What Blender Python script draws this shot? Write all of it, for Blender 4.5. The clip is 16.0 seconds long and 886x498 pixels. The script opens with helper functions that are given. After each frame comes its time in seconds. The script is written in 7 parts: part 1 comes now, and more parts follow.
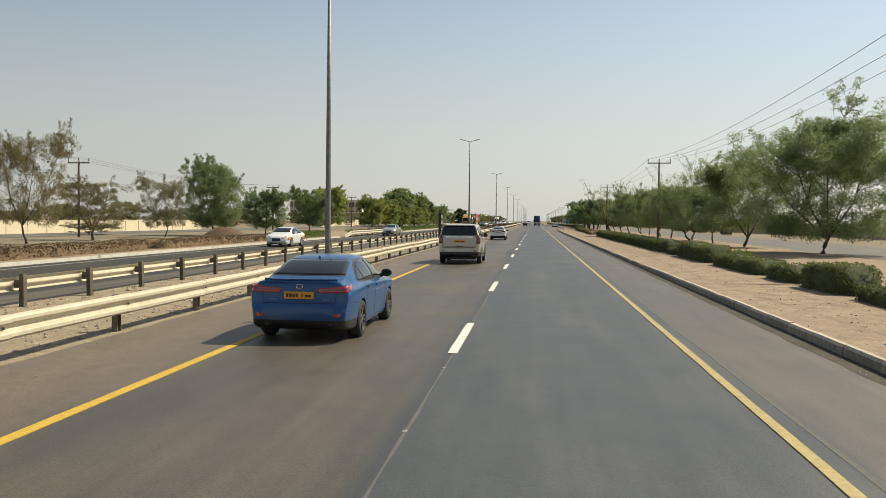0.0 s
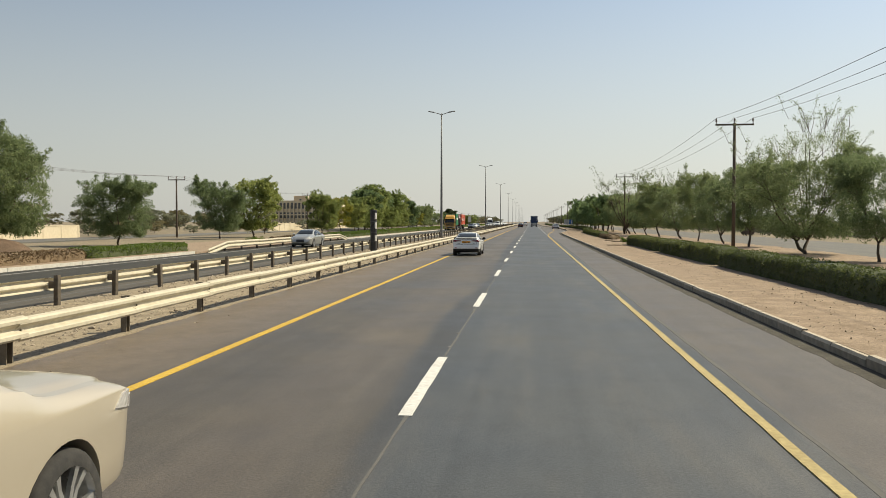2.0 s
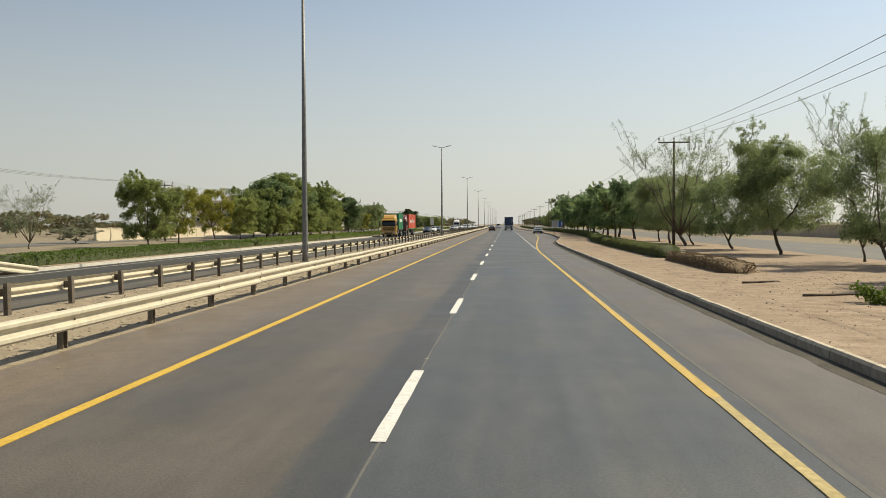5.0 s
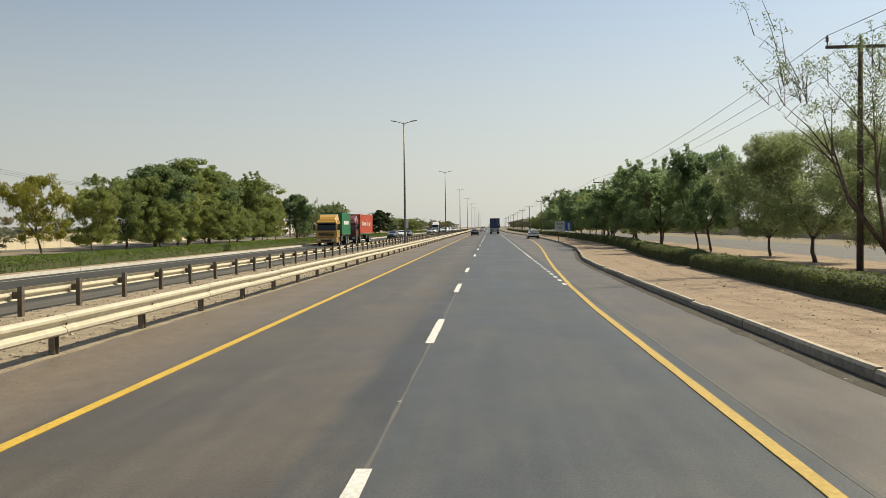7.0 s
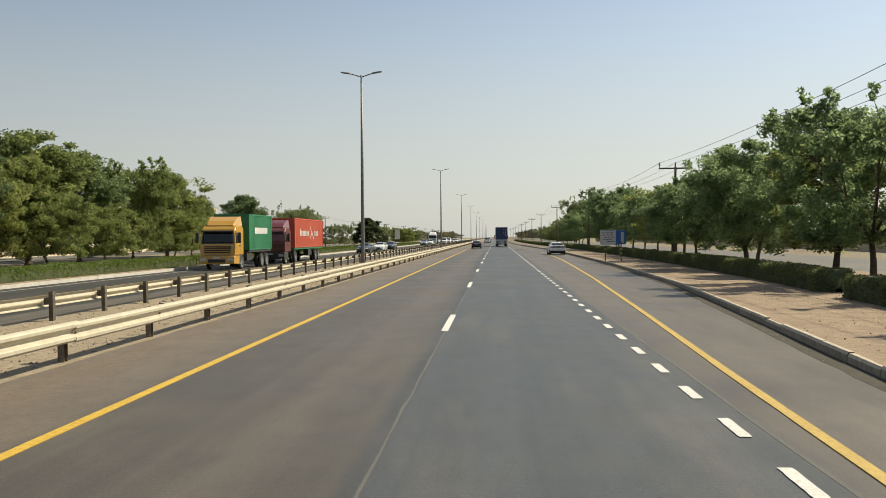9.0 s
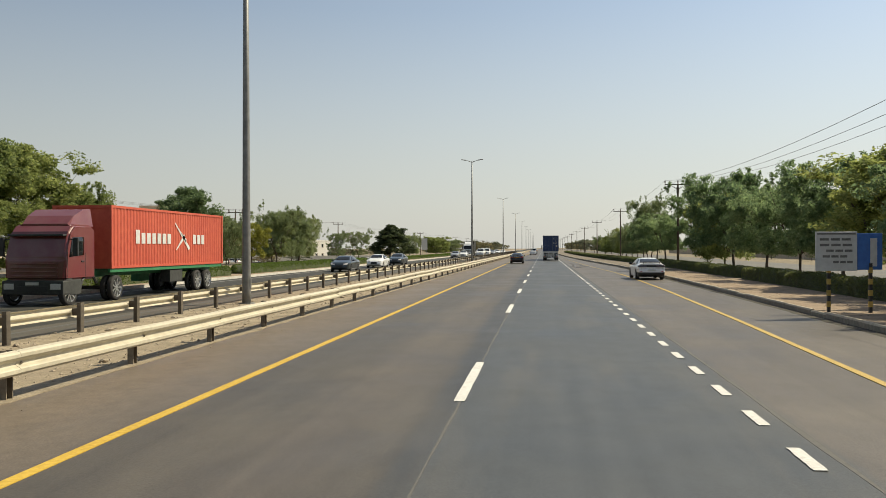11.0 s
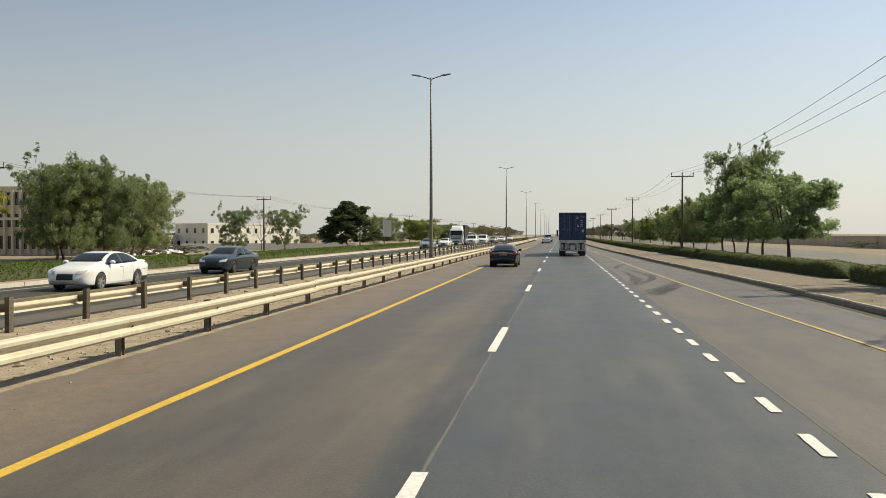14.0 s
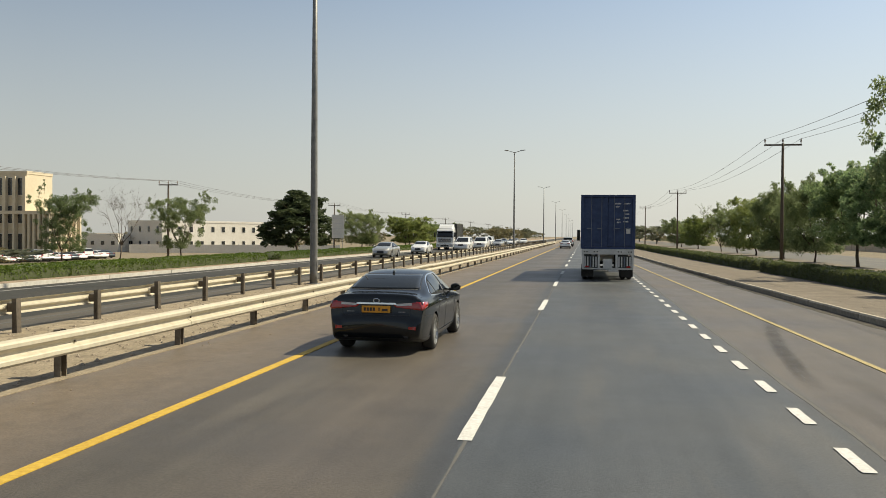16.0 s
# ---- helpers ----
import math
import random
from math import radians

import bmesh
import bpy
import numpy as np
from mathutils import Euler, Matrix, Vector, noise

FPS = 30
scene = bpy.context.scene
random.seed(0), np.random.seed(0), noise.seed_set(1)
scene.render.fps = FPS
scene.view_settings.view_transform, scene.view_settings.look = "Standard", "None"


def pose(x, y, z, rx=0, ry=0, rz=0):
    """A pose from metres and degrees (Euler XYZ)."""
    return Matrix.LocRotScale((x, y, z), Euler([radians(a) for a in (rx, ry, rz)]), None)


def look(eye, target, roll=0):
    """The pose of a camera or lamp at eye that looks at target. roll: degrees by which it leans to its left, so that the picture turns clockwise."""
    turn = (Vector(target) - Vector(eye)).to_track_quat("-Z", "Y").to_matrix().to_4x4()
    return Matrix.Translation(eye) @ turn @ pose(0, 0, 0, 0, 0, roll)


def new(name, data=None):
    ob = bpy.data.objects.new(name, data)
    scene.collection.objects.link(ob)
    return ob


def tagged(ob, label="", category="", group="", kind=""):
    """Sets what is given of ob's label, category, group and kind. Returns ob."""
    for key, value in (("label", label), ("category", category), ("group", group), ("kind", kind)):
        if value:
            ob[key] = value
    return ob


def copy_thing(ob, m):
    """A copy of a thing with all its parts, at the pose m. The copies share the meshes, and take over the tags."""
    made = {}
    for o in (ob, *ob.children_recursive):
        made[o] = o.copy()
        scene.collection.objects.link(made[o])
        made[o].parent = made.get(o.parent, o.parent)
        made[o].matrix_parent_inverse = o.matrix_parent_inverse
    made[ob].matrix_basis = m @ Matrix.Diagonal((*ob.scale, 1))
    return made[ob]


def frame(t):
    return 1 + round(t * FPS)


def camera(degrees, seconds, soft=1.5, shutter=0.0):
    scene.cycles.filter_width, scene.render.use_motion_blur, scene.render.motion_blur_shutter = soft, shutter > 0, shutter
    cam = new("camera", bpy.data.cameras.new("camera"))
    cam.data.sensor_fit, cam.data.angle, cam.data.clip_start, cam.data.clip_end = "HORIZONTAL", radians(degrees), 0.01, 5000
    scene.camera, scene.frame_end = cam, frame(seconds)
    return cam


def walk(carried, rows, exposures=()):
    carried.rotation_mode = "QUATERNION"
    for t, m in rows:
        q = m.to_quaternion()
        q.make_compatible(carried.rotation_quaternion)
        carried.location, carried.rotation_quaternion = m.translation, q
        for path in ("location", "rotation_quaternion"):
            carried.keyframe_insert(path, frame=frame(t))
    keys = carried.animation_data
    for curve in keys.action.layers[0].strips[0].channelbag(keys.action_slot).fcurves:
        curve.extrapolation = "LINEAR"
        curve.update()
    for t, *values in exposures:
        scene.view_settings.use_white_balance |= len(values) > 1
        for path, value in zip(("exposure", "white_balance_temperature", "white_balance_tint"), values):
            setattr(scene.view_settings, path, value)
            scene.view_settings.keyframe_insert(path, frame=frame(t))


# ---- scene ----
cam = camera(54.96, 16.0, soft=0.72)
EYE = 2.134  # height of the lens over the road
# seconds, across, along, yaw, pitch, lean
ROWS = [
    (0, 1.274, -3.789, 6.122, -1.970, 0.605),
    (0.5, 1.342, 6.294, 5.921, -1.814, 0.327),
    (1, 1.343, 16.331, 6.189, -1.711, 0.307),
    (1.5, 1.340, 26.452, 5.977, -1.918, 0.193),
    (2, 1.373, 36.507, 5.929, -1.863, 0.046),
    (2.5, 1.364, 46.617, 5.677, -1.886, -0.175),
    (3, 1.356, 56.716, 5.557, -1.947, -0.177),
    (3.5, 1.327, 66.874, 5.336, -1.909, -0.288),
    (4, 1.299, 77.065, 5.032, -1.774, -0.138),
    (6.5, 1.155, 128.125, 3.206, -1.621, -0.668),
    (7, 1.126, 138.329, 3.159, -1.515, -0.609),
    (7.5, 1.148, 148.532, 3.113, -1.463, -0.692),
    (8, 1.153, 158.788, 3.048, -1.422, -0.163),
    (8.5, 1.154, 168.973, 2.907, -1.292, -0.531),
    (9, 1.183, 179.047, 3.564, -0.800, -0.458),
    (11.5, 1.161, 229.565, 7.366, -0.036, 0.071),
    (12, 1.140, 239.737, 7.964, 0.004, 0.343),
    (12.5, 1.167, 249.870, 8.631, -0.034, 0.422),
    (13, 1.175, 259.946, 8.897, -0.175, 0.311),
    (13.5, 1.209, 269.965, 8.257, -0.502, 0.055),
    (14, 1.235, 279.963, 7.864, -1.026, -0.009),
    (14.5, 1.223, 289.948, 8.125, -1.074, 0.416),
    (15, 1.201, 299.893, 8.416, -0.985, 0.644),
    (15.5, 1.189, 309.775, 8.991, -0.959, 0.578),
    (16, 1.204, 319.651, 9.380, -0.934, 0.461),
]
walk(cam, [(t, pose(x, y, EYE, 90 + pitch, -lean, yaw)) for t, x, y, yaw, pitch, lean in ROWS])

# ---- light ----
SUN_EL, SUN_AZ = 47.5, 61.0  # azimuth from +y towards +x
world = bpy.data.worlds.new("sky")
scene.world = world
world.use_nodes = True
wn = world.node_tree.nodes
sky = wn.new("ShaderNodeTexSky")
sky.sky_type = "NISHITA"
sky.sun_disc = False
sky.sun_elevation, sky.sun_rotation = radians(SUN_EL), radians(SUN_AZ)
sky.altitude, sky.air_density, sky.dust_density, sky.ozone_density = 0.0, 1.0, 1.0, 1.0
wn["Background"].inputs["Strength"].default_value = 0.1
hazy = wn.new("ShaderNodeMix")  # dust haze, thickest near the horizon
hazy.data_type = "RGBA"
sky_dir, sky_up, thick = wn.new("ShaderNodeTexCoord"), wn.new("ShaderNodeSeparateXYZ"), wn.new("ShaderNodeValToRGB")
world.node_tree.links.new(sky_dir.outputs["Generated"], sky_up.inputs[0])
world.node_tree.links.new(sky_up.outputs["Z"], thick.inputs[0])
world.node_tree.links.new(thick.outputs[0], hazy.inputs[0])
while len(thick.color_ramp.elements) < 4:
    thick.color_ramp.elements.new(0.5)
for stop, (where, much) in zip(thick.color_ramp.elements, ((0.0, 0.85), (0.1, 0.7), (0.27, 0.25), (0.8, 0.25))):
    stop.position, stop.color = where, (much, much, much, 1)
hazy.inputs[7].default_value = (4.94, 4.97, 4.84, 1)
world.node_tree.links.new(sky.outputs[0], hazy.inputs[6])
# the haze scatters more light towards the sun's side of the sky
sunward, glow, lit = wn.new("ShaderNodeVectorMath"), wn.new("ShaderNodeMapRange"), wn.new("ShaderNodeVectorMath")
sunward.operation, lit.operation = "DOT_PRODUCT", "SCALE"
sunward.inputs[1].default_value = (math.sin(radians(SUN_AZ)), math.cos(radians(SUN_AZ)), 0.0)
for socket, value in zip(("From Min", "From Max", "To Min", "To Max"), (-0.1, 0.8, 0.84, 1.12)):
    glow.inputs[socket].default_value = value
world.node_tree.links.new(sky_dir.outputs["Generated"], sunward.inputs[0])
world.node_tree.links.new(sunward.outputs["Value"], glow.inputs["Value"])
world.node_tree.links.new(hazy.outputs[2], lit.inputs[0])
world.node_tree.links.new(glow.outputs["Result"], lit.inputs["Scale"])
world.node_tree.links.new(lit.outputs["Vector"], wn["Background"].inputs["Color"])
sun = new("sun", bpy.data.lights.new("sun", "SUN"))
sun.data.energy, sun.data.angle, sun.data.color = 4.9, radians(0.7), (1.0, 0.905, 0.705)
sun_dir = Vector((math.sin(radians(SUN_AZ)) * math.cos(radians(SUN_EL)), math.cos(radians(SUN_AZ)) * math.cos(radians(SUN_EL)), math.sin(radians(SUN_EL))))
sun.matrix_world = look(sun_dir * 200, (0, 0, 0))
scene.view_settings.exposure = 0.35
scene.view_settings.use_white_balance = True
scene.view_settings.white_balance_temperature = 6750
scene.view_settings.white_balance_tint = 7


# ---- materials ----
def tree_of(name):
    m = bpy.data.materials.new(name)
    m.use_nodes = True
    return m, m.node_tree, m.node_tree.nodes["Principled BSDF"]


def ramp(nt, fac, stops):
    r = nt.nodes.new("ShaderNodeValToRGB")
    while len(r.color_ramp.elements) < len(stops):
        r.color_ramp.elements.new(0.5)
    for e, (p, col) in zip(r.color_ramp.elements, stops):
        e.position = p
        e.color = (*col, 1) if len(col) == 3 else col
    nt.links.new(fac, r.inputs[0])
    return r.outputs[0]


def grey(v):
    return (v, v, v)


def coords(nt, kind="Object"):
    return nt.nodes.new("ShaderNodeTexCoord").outputs[kind]


def noise_tex(nt, vec, scale, detail=4.0, rough=0.55, stretch=None):
    if stretch:
        mp = nt.nodes.new("ShaderNodeMapping")
        mp.inputs["Scale"].default_value = stretch
        nt.links.new(vec, mp.inputs[0])
        vec = mp.outputs[0]
    n = nt.nodes.new("ShaderNodeTexNoise")
    n.inputs["Scale"].default_value, n.inputs["Detail"].default_value, n.inputs["Roughness"].default_value = scale, detail, rough
    nt.links.new(vec, n.inputs["Vector"])
    return n.outputs["Fac"]


def mixed(nt, fac, a, b, blend="MIX"):
    m = nt.nodes.new("ShaderNodeMix")
    m.data_type, m.blend_type = "RGBA", blend
    for val, s in ((fac, m.inputs[0]), (a, m.inputs[6]), (b, m.inputs[7])):
        if isinstance(val, (int, float)):
            s.default_value = val
        elif isinstance(val, tuple):
            s.default_value = (*val, 1)
        else:
            nt.links.new(val, s)
    return m.outputs[2]


def maths(nt, op, a, b=0.0, clamp=False):
    m = nt.nodes.new("ShaderNodeMath")
    m.operation, m.use_clamp = op, clamp
    for val, s in ((a, m.inputs[0]), (b, m.inputs[1])):
        if isinstance(val, (int, float)):
            s.default_value = val
        else:
            nt.links.new(val, s)
    return m.outputs[0]


def bumped(nt, bsdf, height, strength, distance=0.02):
    b = nt.nodes.new("ShaderNodeBump")
    b.inputs["Strength"].default_value, b.inputs["Distance"].default_value = strength, distance
    nt.links.new(height, b.inputs["Height"])
    nt.links.new(b.outputs[0], bsdf.inputs["Normal"])


def surface(name, c1, c2, scale=6.0, rough=0.7, metal=0.0, bump=0.2, big=0.35, coat=0.0, vary=0.0):
    """Colour that wanders between c1 and c2 at two scales, with a fine relief."""
    m, nt, b = tree_of(name)
    v = coords(nt)
    fine, wide = noise_tex(nt, v, scale, 6, 0.6), noise_tex(nt, v, scale * 0.08, 3)
    f = maths(nt, "ADD", maths(nt, "MULTIPLY", fine, 1 - big), maths(nt, "MULTIPLY", wide, big))
    col = ramp(nt, f, [(0.36, c1), (0.64, c2)])
    if vary:
        rnd = nt.nodes.new("ShaderNodeObjectInfo").outputs["Random"]
        col = mixed(nt, 1.0, col, ramp(nt, rnd, [(0, grey(1 - vary)), (1, grey(1.0))]), "MULTIPLY")
    nt.links.new(col, b.inputs["Base Color"])
    b.inputs["Roughness"].default_value, b.inputs["Metallic"].default_value = rough, metal
    b.inputs["Coat Weight"].default_value = coat
    if bump:
        bumped(nt, b, fine, bump)
    return m


def paint(name, col, rough=0.35, flake=0.0, dust=0.12, coat=0.8):
    """Car paint under a clear coat, dusty low down and in broad patches."""
    m, nt, b = tree_of(name)
    v = coords(nt)
    wide = noise_tex(nt, v, 1.3, 5)
    dirt = (0.32, 0.27, 0.2)
    nt.links.new(mixed(nt, maths(nt, "MULTIPLY", ramp(nt, wide, [(0.35, grey(0)), (0.75, grey(1))]), dust), col, dirt), b.inputs["Base Color"])
    b.inputs["Metallic"].default_value = flake
    b.inputs["Roughness"].default_value = rough
    b.inputs["Coat Weight"].default_value, b.inputs["Coat Roughness"].default_value = coat, 0.06
    return m


def lens(name, col, rough=0.15):
    m, nt, b = tree_of(name)
    v = coords(nt)
    nt.links.new(mixed(nt, noise_tex(nt, v, 40, 2), col, tuple(c * 0.55 for c in col)), b.inputs["Base Color"])
    b.inputs["Roughness"].default_value, b.inputs["Coat Weight"].default_value = rough, 1.0
    return m


# asphalt: one material per age of paving, all with grain, dust and tyre-worn streaks along y
def asphalt(name, dark, light, dusty, dust_amount, streak=0.5):
    m, nt, b = tree_of(name)
    v = coords(nt)
    grain = noise_tex(nt, v, 38, 5, 0.7)
    speck = noise_tex(nt, v, 160, 2, 0.5)
    patch = noise_tex(nt, v, 0.35, 5, 0.6)
    lane = noise_tex(nt, v, 1.0, 4, 0.55, (1.1, 0.012, 1.0))
    lane2 = noise_tex(nt, v, 1.0, 4, 0.6, (3.5, 0.03, 1.0))
    f = maths(nt, "ADD", maths(nt, "MULTIPLY", patch, 0.45), maths(nt, "MULTIPLY", maths(nt, "ADD", lane, lane2), 0.5 * streak))
    col = ramp(nt, f, [(0.25 + 0.2 * streak, dark), (0.5 + 0.3 * streak, light)])
    col = mixed(nt, maths(nt, "MULTIPLY", ramp(nt, noise_tex(nt, v, 0.9, 6, 0.65, (1.0, 0.12, 1.0)), [(0.42, grey(0)), (0.7, grey(1))]), dust_amount), col, dusty)
    col = mixed(nt, 0.55, col, ramp(nt, grain, [(0.3, grey(0.55)), (0.7, grey(1.35))]), "MULTIPLY")
    col = mixed(nt, ramp(nt, speck, [(0.66, grey(0)), (0.76, grey(0.5))]), col, (0.2, 0.19, 0.17))
    nt.links.new(col, b.inputs["Base Color"])
    nt.links.new(ramp(nt, patch, [(0.3, grey(0.68)), (0.7, grey(0.85))]), b.inputs["Roughness"])
    b.inputs["Specular IOR Level"].default_value = 0.25
    bumped(nt, b, grain, 0.35, 0.01)
    return m


def sand(name, c1, c2, c3):
    m, nt, b = tree_of(name)
    v = coords(nt)
    fine, mid, wide = noise_tex(nt, v, 22, 6, 0.7), noise_tex(nt, v, 1.6, 6, 0.62), noise_tex(nt, v, 0.08, 5, 0.6)
    grit, blot = noise_tex(nt, v, 60, 3, 0.6), noise_tex(nt, v, 5.5, 4, 0.7)
    col = ramp(nt, mid, [(0.34, c1), (0.66, c2)])
    col = mixed(nt, ramp(nt, wide, [(0.42, grey(0)), (0.62, grey(0.8))]), col, c3)
    col = mixed(nt, 0.75, col, ramp(nt, fine, [(0.3, grey(0.55)), (0.7, grey(1.4))]), "MULTIPLY")
    col = mixed(nt, ramp(nt, blot, [(0.56, grey(0)), (0.66, grey(0.4))]), col, tuple(x * 0.6 for x in c1))
    col = mixed(nt, ramp(nt, grit, [(0.6, grey(0)), (0.7, grey(0.6))]), col, tuple(x * 0.42 for x in c1))
    nt.links.new(col, b.inputs["Base Color"])
    b.inputs["Roughness"].default_value = 0.95
    b.inputs["Specular IOR Level"].default_value = 0.15
    bumped(nt, b, maths(nt, "ADD", maths(nt, "MULTIPLY", mid, 0.5), maths(nt, "MULTIPLY", fine, 0.5)), 0.5, 0.05)
    return m


def leafy(name, c1, c2, c3=None, through_light=0.44):
    """Leaves: hue wanders leaf by leaf and tree by tree; some light comes through."""
    m, nt, b = tree_of(name)
    isl = nt.nodes.new("ShaderNodeNewGeometry").outputs["Random Per Island"]
    rnd = nt.nodes.new("ShaderNodeObjectInfo").outputs["Random"]
    clump = noise_tex(nt, coords(nt), 0.9, 3)
    col = ramp(nt, maths(nt, "ADD", maths(nt, "MULTIPLY", isl, 0.5), maths(nt, "MULTIPLY", clump, 0.5)), [(0.2, c1), (0.55, c2), (0.9, c3 or c2)])
    col = mixed(nt, 1.0, col, ramp(nt, rnd, [(0, (0.8, 0.82, 0.8)), (1, (1.15, 1.08, 1.0))]), "MULTIPLY")
    nt.links.new(col, b.inputs["Base Color"])
    b.inputs["Roughness"].default_value, b.inputs["Specular IOR Level"].default_value = 0.6, 0.25
    tr = nt.nodes.new("ShaderNodeBsdfTranslucent")
    nt.links.new(col, tr.inputs[0])
    mx = nt.nodes.new("ShaderNodeMixShader")
    mx.inputs[0].default_value = through_light
    out = nt.nodes["Material Output"]
    nt.links.new(b.outputs[0], mx.inputs[1])
    nt.links.new(tr.outputs[0], mx.inputs[2])
    nt.links.new(mx.outputs[0], out.inputs[0])
    return m


def carriageway():
    """The whole width of paving: an old lane, a newer lane with a ragged edge, dusty borders. The uv map holds the metres from the newer paving's edge, and across."""
    m, nt, b = tree_of("asphalt_carriageway")
    v = coords(nt)
    uv = nt.nodes.new("ShaderNodeSeparateXYZ")
    nt.links.new(coords(nt, "UV"), uv.inputs[0])
    u, x = uv.outputs[0], uv.outputs[1]
    grain, speck = noise_tex(nt, v, 38, 5, 0.7), noise_tex(nt, v, 160, 2, 0.5)
    patch_n, streak_a, streak_b = noise_tex(nt, v, 0.3, 5, 0.6), noise_tex(nt, v, 1.0, 4, 0.55, (1.0, 0.012, 1.0)), noise_tex(nt, v, 1.0, 4, 0.6, (4.0, 0.03, 1.0))
    edge_n, edge_f = noise_tex(nt, v, 0.7, 5, 0.65, (1.0, 0.5, 1.0)), noise_tex(nt, v, 5.0, 4, 0.7)
    wear = maths(nt, "ADD", maths(nt, "MULTIPLY", patch_n, 0.4), maths(nt, "MULTIPLY", maths(nt, "ADD", streak_a, streak_b), 0.3))
    old = ramp(nt, wear, [(0.36, (0.044, 0.0385, 0.031)), (0.64, (0.076, 0.066, 0.052))])
    newer = ramp(nt, wear, [(0.36, (0.039, 0.043, 0.0455)), (0.64, (0.066, 0.070, 0.072))])
    side = ramp(nt, wear, [(0.36, (0.069, 0.058, 0.047)), (0.64, (0.111, 0.094, 0.077))])
    dust = ramp(nt, edge_f, [(0.3, (0.112, 0.086, 0.060)), (0.7, (0.168, 0.131, 0.094))])
    shaken = maths(nt, "MULTIPLY", maths(nt, "SUBTRACT", maths(nt, "ADD", edge_n, maths(nt, "MULTIPLY", edge_f, 0.35)), 0.67), 1.1)
    # lighter brown dust on the half of the old lane that wheels seldom use
    off = maths(nt, "ABSOLUTE", maths(nt, "ADD", maths(nt, "ADD", x, maths(nt, "MULTIPLY", shaken, 0.7)), 1.35))
    k_brown = ramp(nt, off, [(0.2, grey(0.75)), (1.8, grey(0.2))])
    old = mixed(nt, k_brown, old, ramp(nt, wear, [(0.36, (0.071, 0.058, 0.046)), (0.64, (0.106, 0.088, 0.069))]))
    us = maths(nt, "ADD", u, maths(nt, "MULTIPLY", shaken, 0.3))
    k_new = ramp(nt, maths(nt, "ADD", maths(nt, "MULTIPLY", us, 4.5), 0.5), [(0.0, grey(0)), (1.0, grey(1))])
    col = mixed(nt, k_new, old, newer)
    k_seal = maths(nt, "MULTIPLY", k_new, ramp(nt, maths(nt, "SUBTRACT", 0.5, maths(nt, "MULTIPLY", x, 4.0)), [(0.3, grey(0)), (0.7, grey(1))]))
    col = mixed(nt, maths(nt, "MULTIPLY", k_seal, 0.8), col, (0.036, 0.035, 0.034))
    xs_ = maths(nt, "ADD", x, maths(nt, "MULTIPLY", shaken, 0.5))
    k_side = ramp(nt, maths(nt, "MULTIPLY", maths(nt, "SUBTRACT", xs_, 4.02), 4.0), [(0.0, grey(0)), (1.0, grey(1))])
    col = mixed(nt, k_side, col, side)
    k_dust = ramp(nt, maths(nt, "MULTIPLY", maths(nt, "SUBTRACT", -3.55, maths(nt, "ADD", x, shaken)), 0.5), [(0.0, grey(0)), (0.2, grey(0.6)), (0.8, grey(0.95))])
    col = mixed(nt, k_dust, col, dust)
    k_spill = ramp(nt, noise_tex(nt, v, 0.9, 6, 0.65, (1.0, 0.12, 1.0)), [(0.5, grey(0)), (0.75, grey(0.35))])
    col = mixed(nt, k_spill, col, (0.15, 0.128, 0.095))
    mottle = noise_tex(nt, v, 2.2, 6, 0.68, (1.0, 0.45, 1.0))
    col = mixed(nt, 1.0, col, ramp(nt, mottle, [(0.3, grey(0.84)), (0.5, grey(1.0)), (0.72, grey(1.12))]), "MULTIPLY")
    col = mixed(nt, 0.85, col, ramp(nt, grain, [(0.34, grey(0.5)), (0.66, grey(1.45))]), "MULTIPLY")
    col = mixed(nt, ramp(nt, speck, [(0.66, grey(0)), (0.76, grey(0.45))]), col, (0.2, 0.19, 0.17))
    nt.links.new(col, b.inputs["Base Color"])
    nt.links.new(ramp(nt, patch_n, [(0.3, grey(0.45)), (0.7, grey(0.62))]), b.inputs["Roughness"])
    b.inputs["Specular IOR Level"].default_value = 0.5
    bumped(nt, b, grain, 0.35, 0.01)
    return m


M_ROAD = carriageway()
M_OPP = asphalt("asphalt_opposite", (0.030, 0.030, 0.026), (0.048, 0.047, 0.041), (0.093, 0.079, 0.057), 0.3)
M_SERVICE = asphalt("asphalt_service_road", (0.108, 0.105, 0.098), (0.146, 0.142, 0.131), (0.209, 0.185, 0.142), 0.5, 0.3)
M_SAND = sand("sand_plain", (0.178, 0.147, 0.101), (0.275, 0.230, 0.163), (0.194, 0.166, 0.117))
M_VERGE_GREY = sand("soil_grey_brown", (0.148, 0.127, 0.100), (0.236, 0.203, 0.162), (0.189, 0.162, 0.130))
M_OPP_SHOULDER = asphalt("asphalt_opposite_shoulder", (0.071, 0.064, 0.054), (0.100, 0.090, 0.074), (0.140, 0.118, 0.085), 0.5)
M_VERGE = sand("sand_verge", (0.204, 0.153, 0.108), (0.350, 0.271, 0.199), (0.277, 0.213, 0.156))
M_GRAVEL = sand("gravel_median", (0.200, 0.164, 0.116), (0.344, 0.288, 0.204), (0.272, 0.224, 0.160))
M_STONE = surface("stone", (0.204, 0.162, 0.115), (0.365, 0.306, 0.230), 9, 0.9, bump=0.4)
M_YELLOW = surface("yellow_line_paint", (0.396, 0.245, 0.025), (0.549, 0.365, 0.049), 16, 0.75, big=0.3)
M_YELLOW_PALE = surface("yellow_line_faded", (0.333, 0.225, 0.052), (0.478, 0.334, 0.088), 16, 0.75, big=0.3)
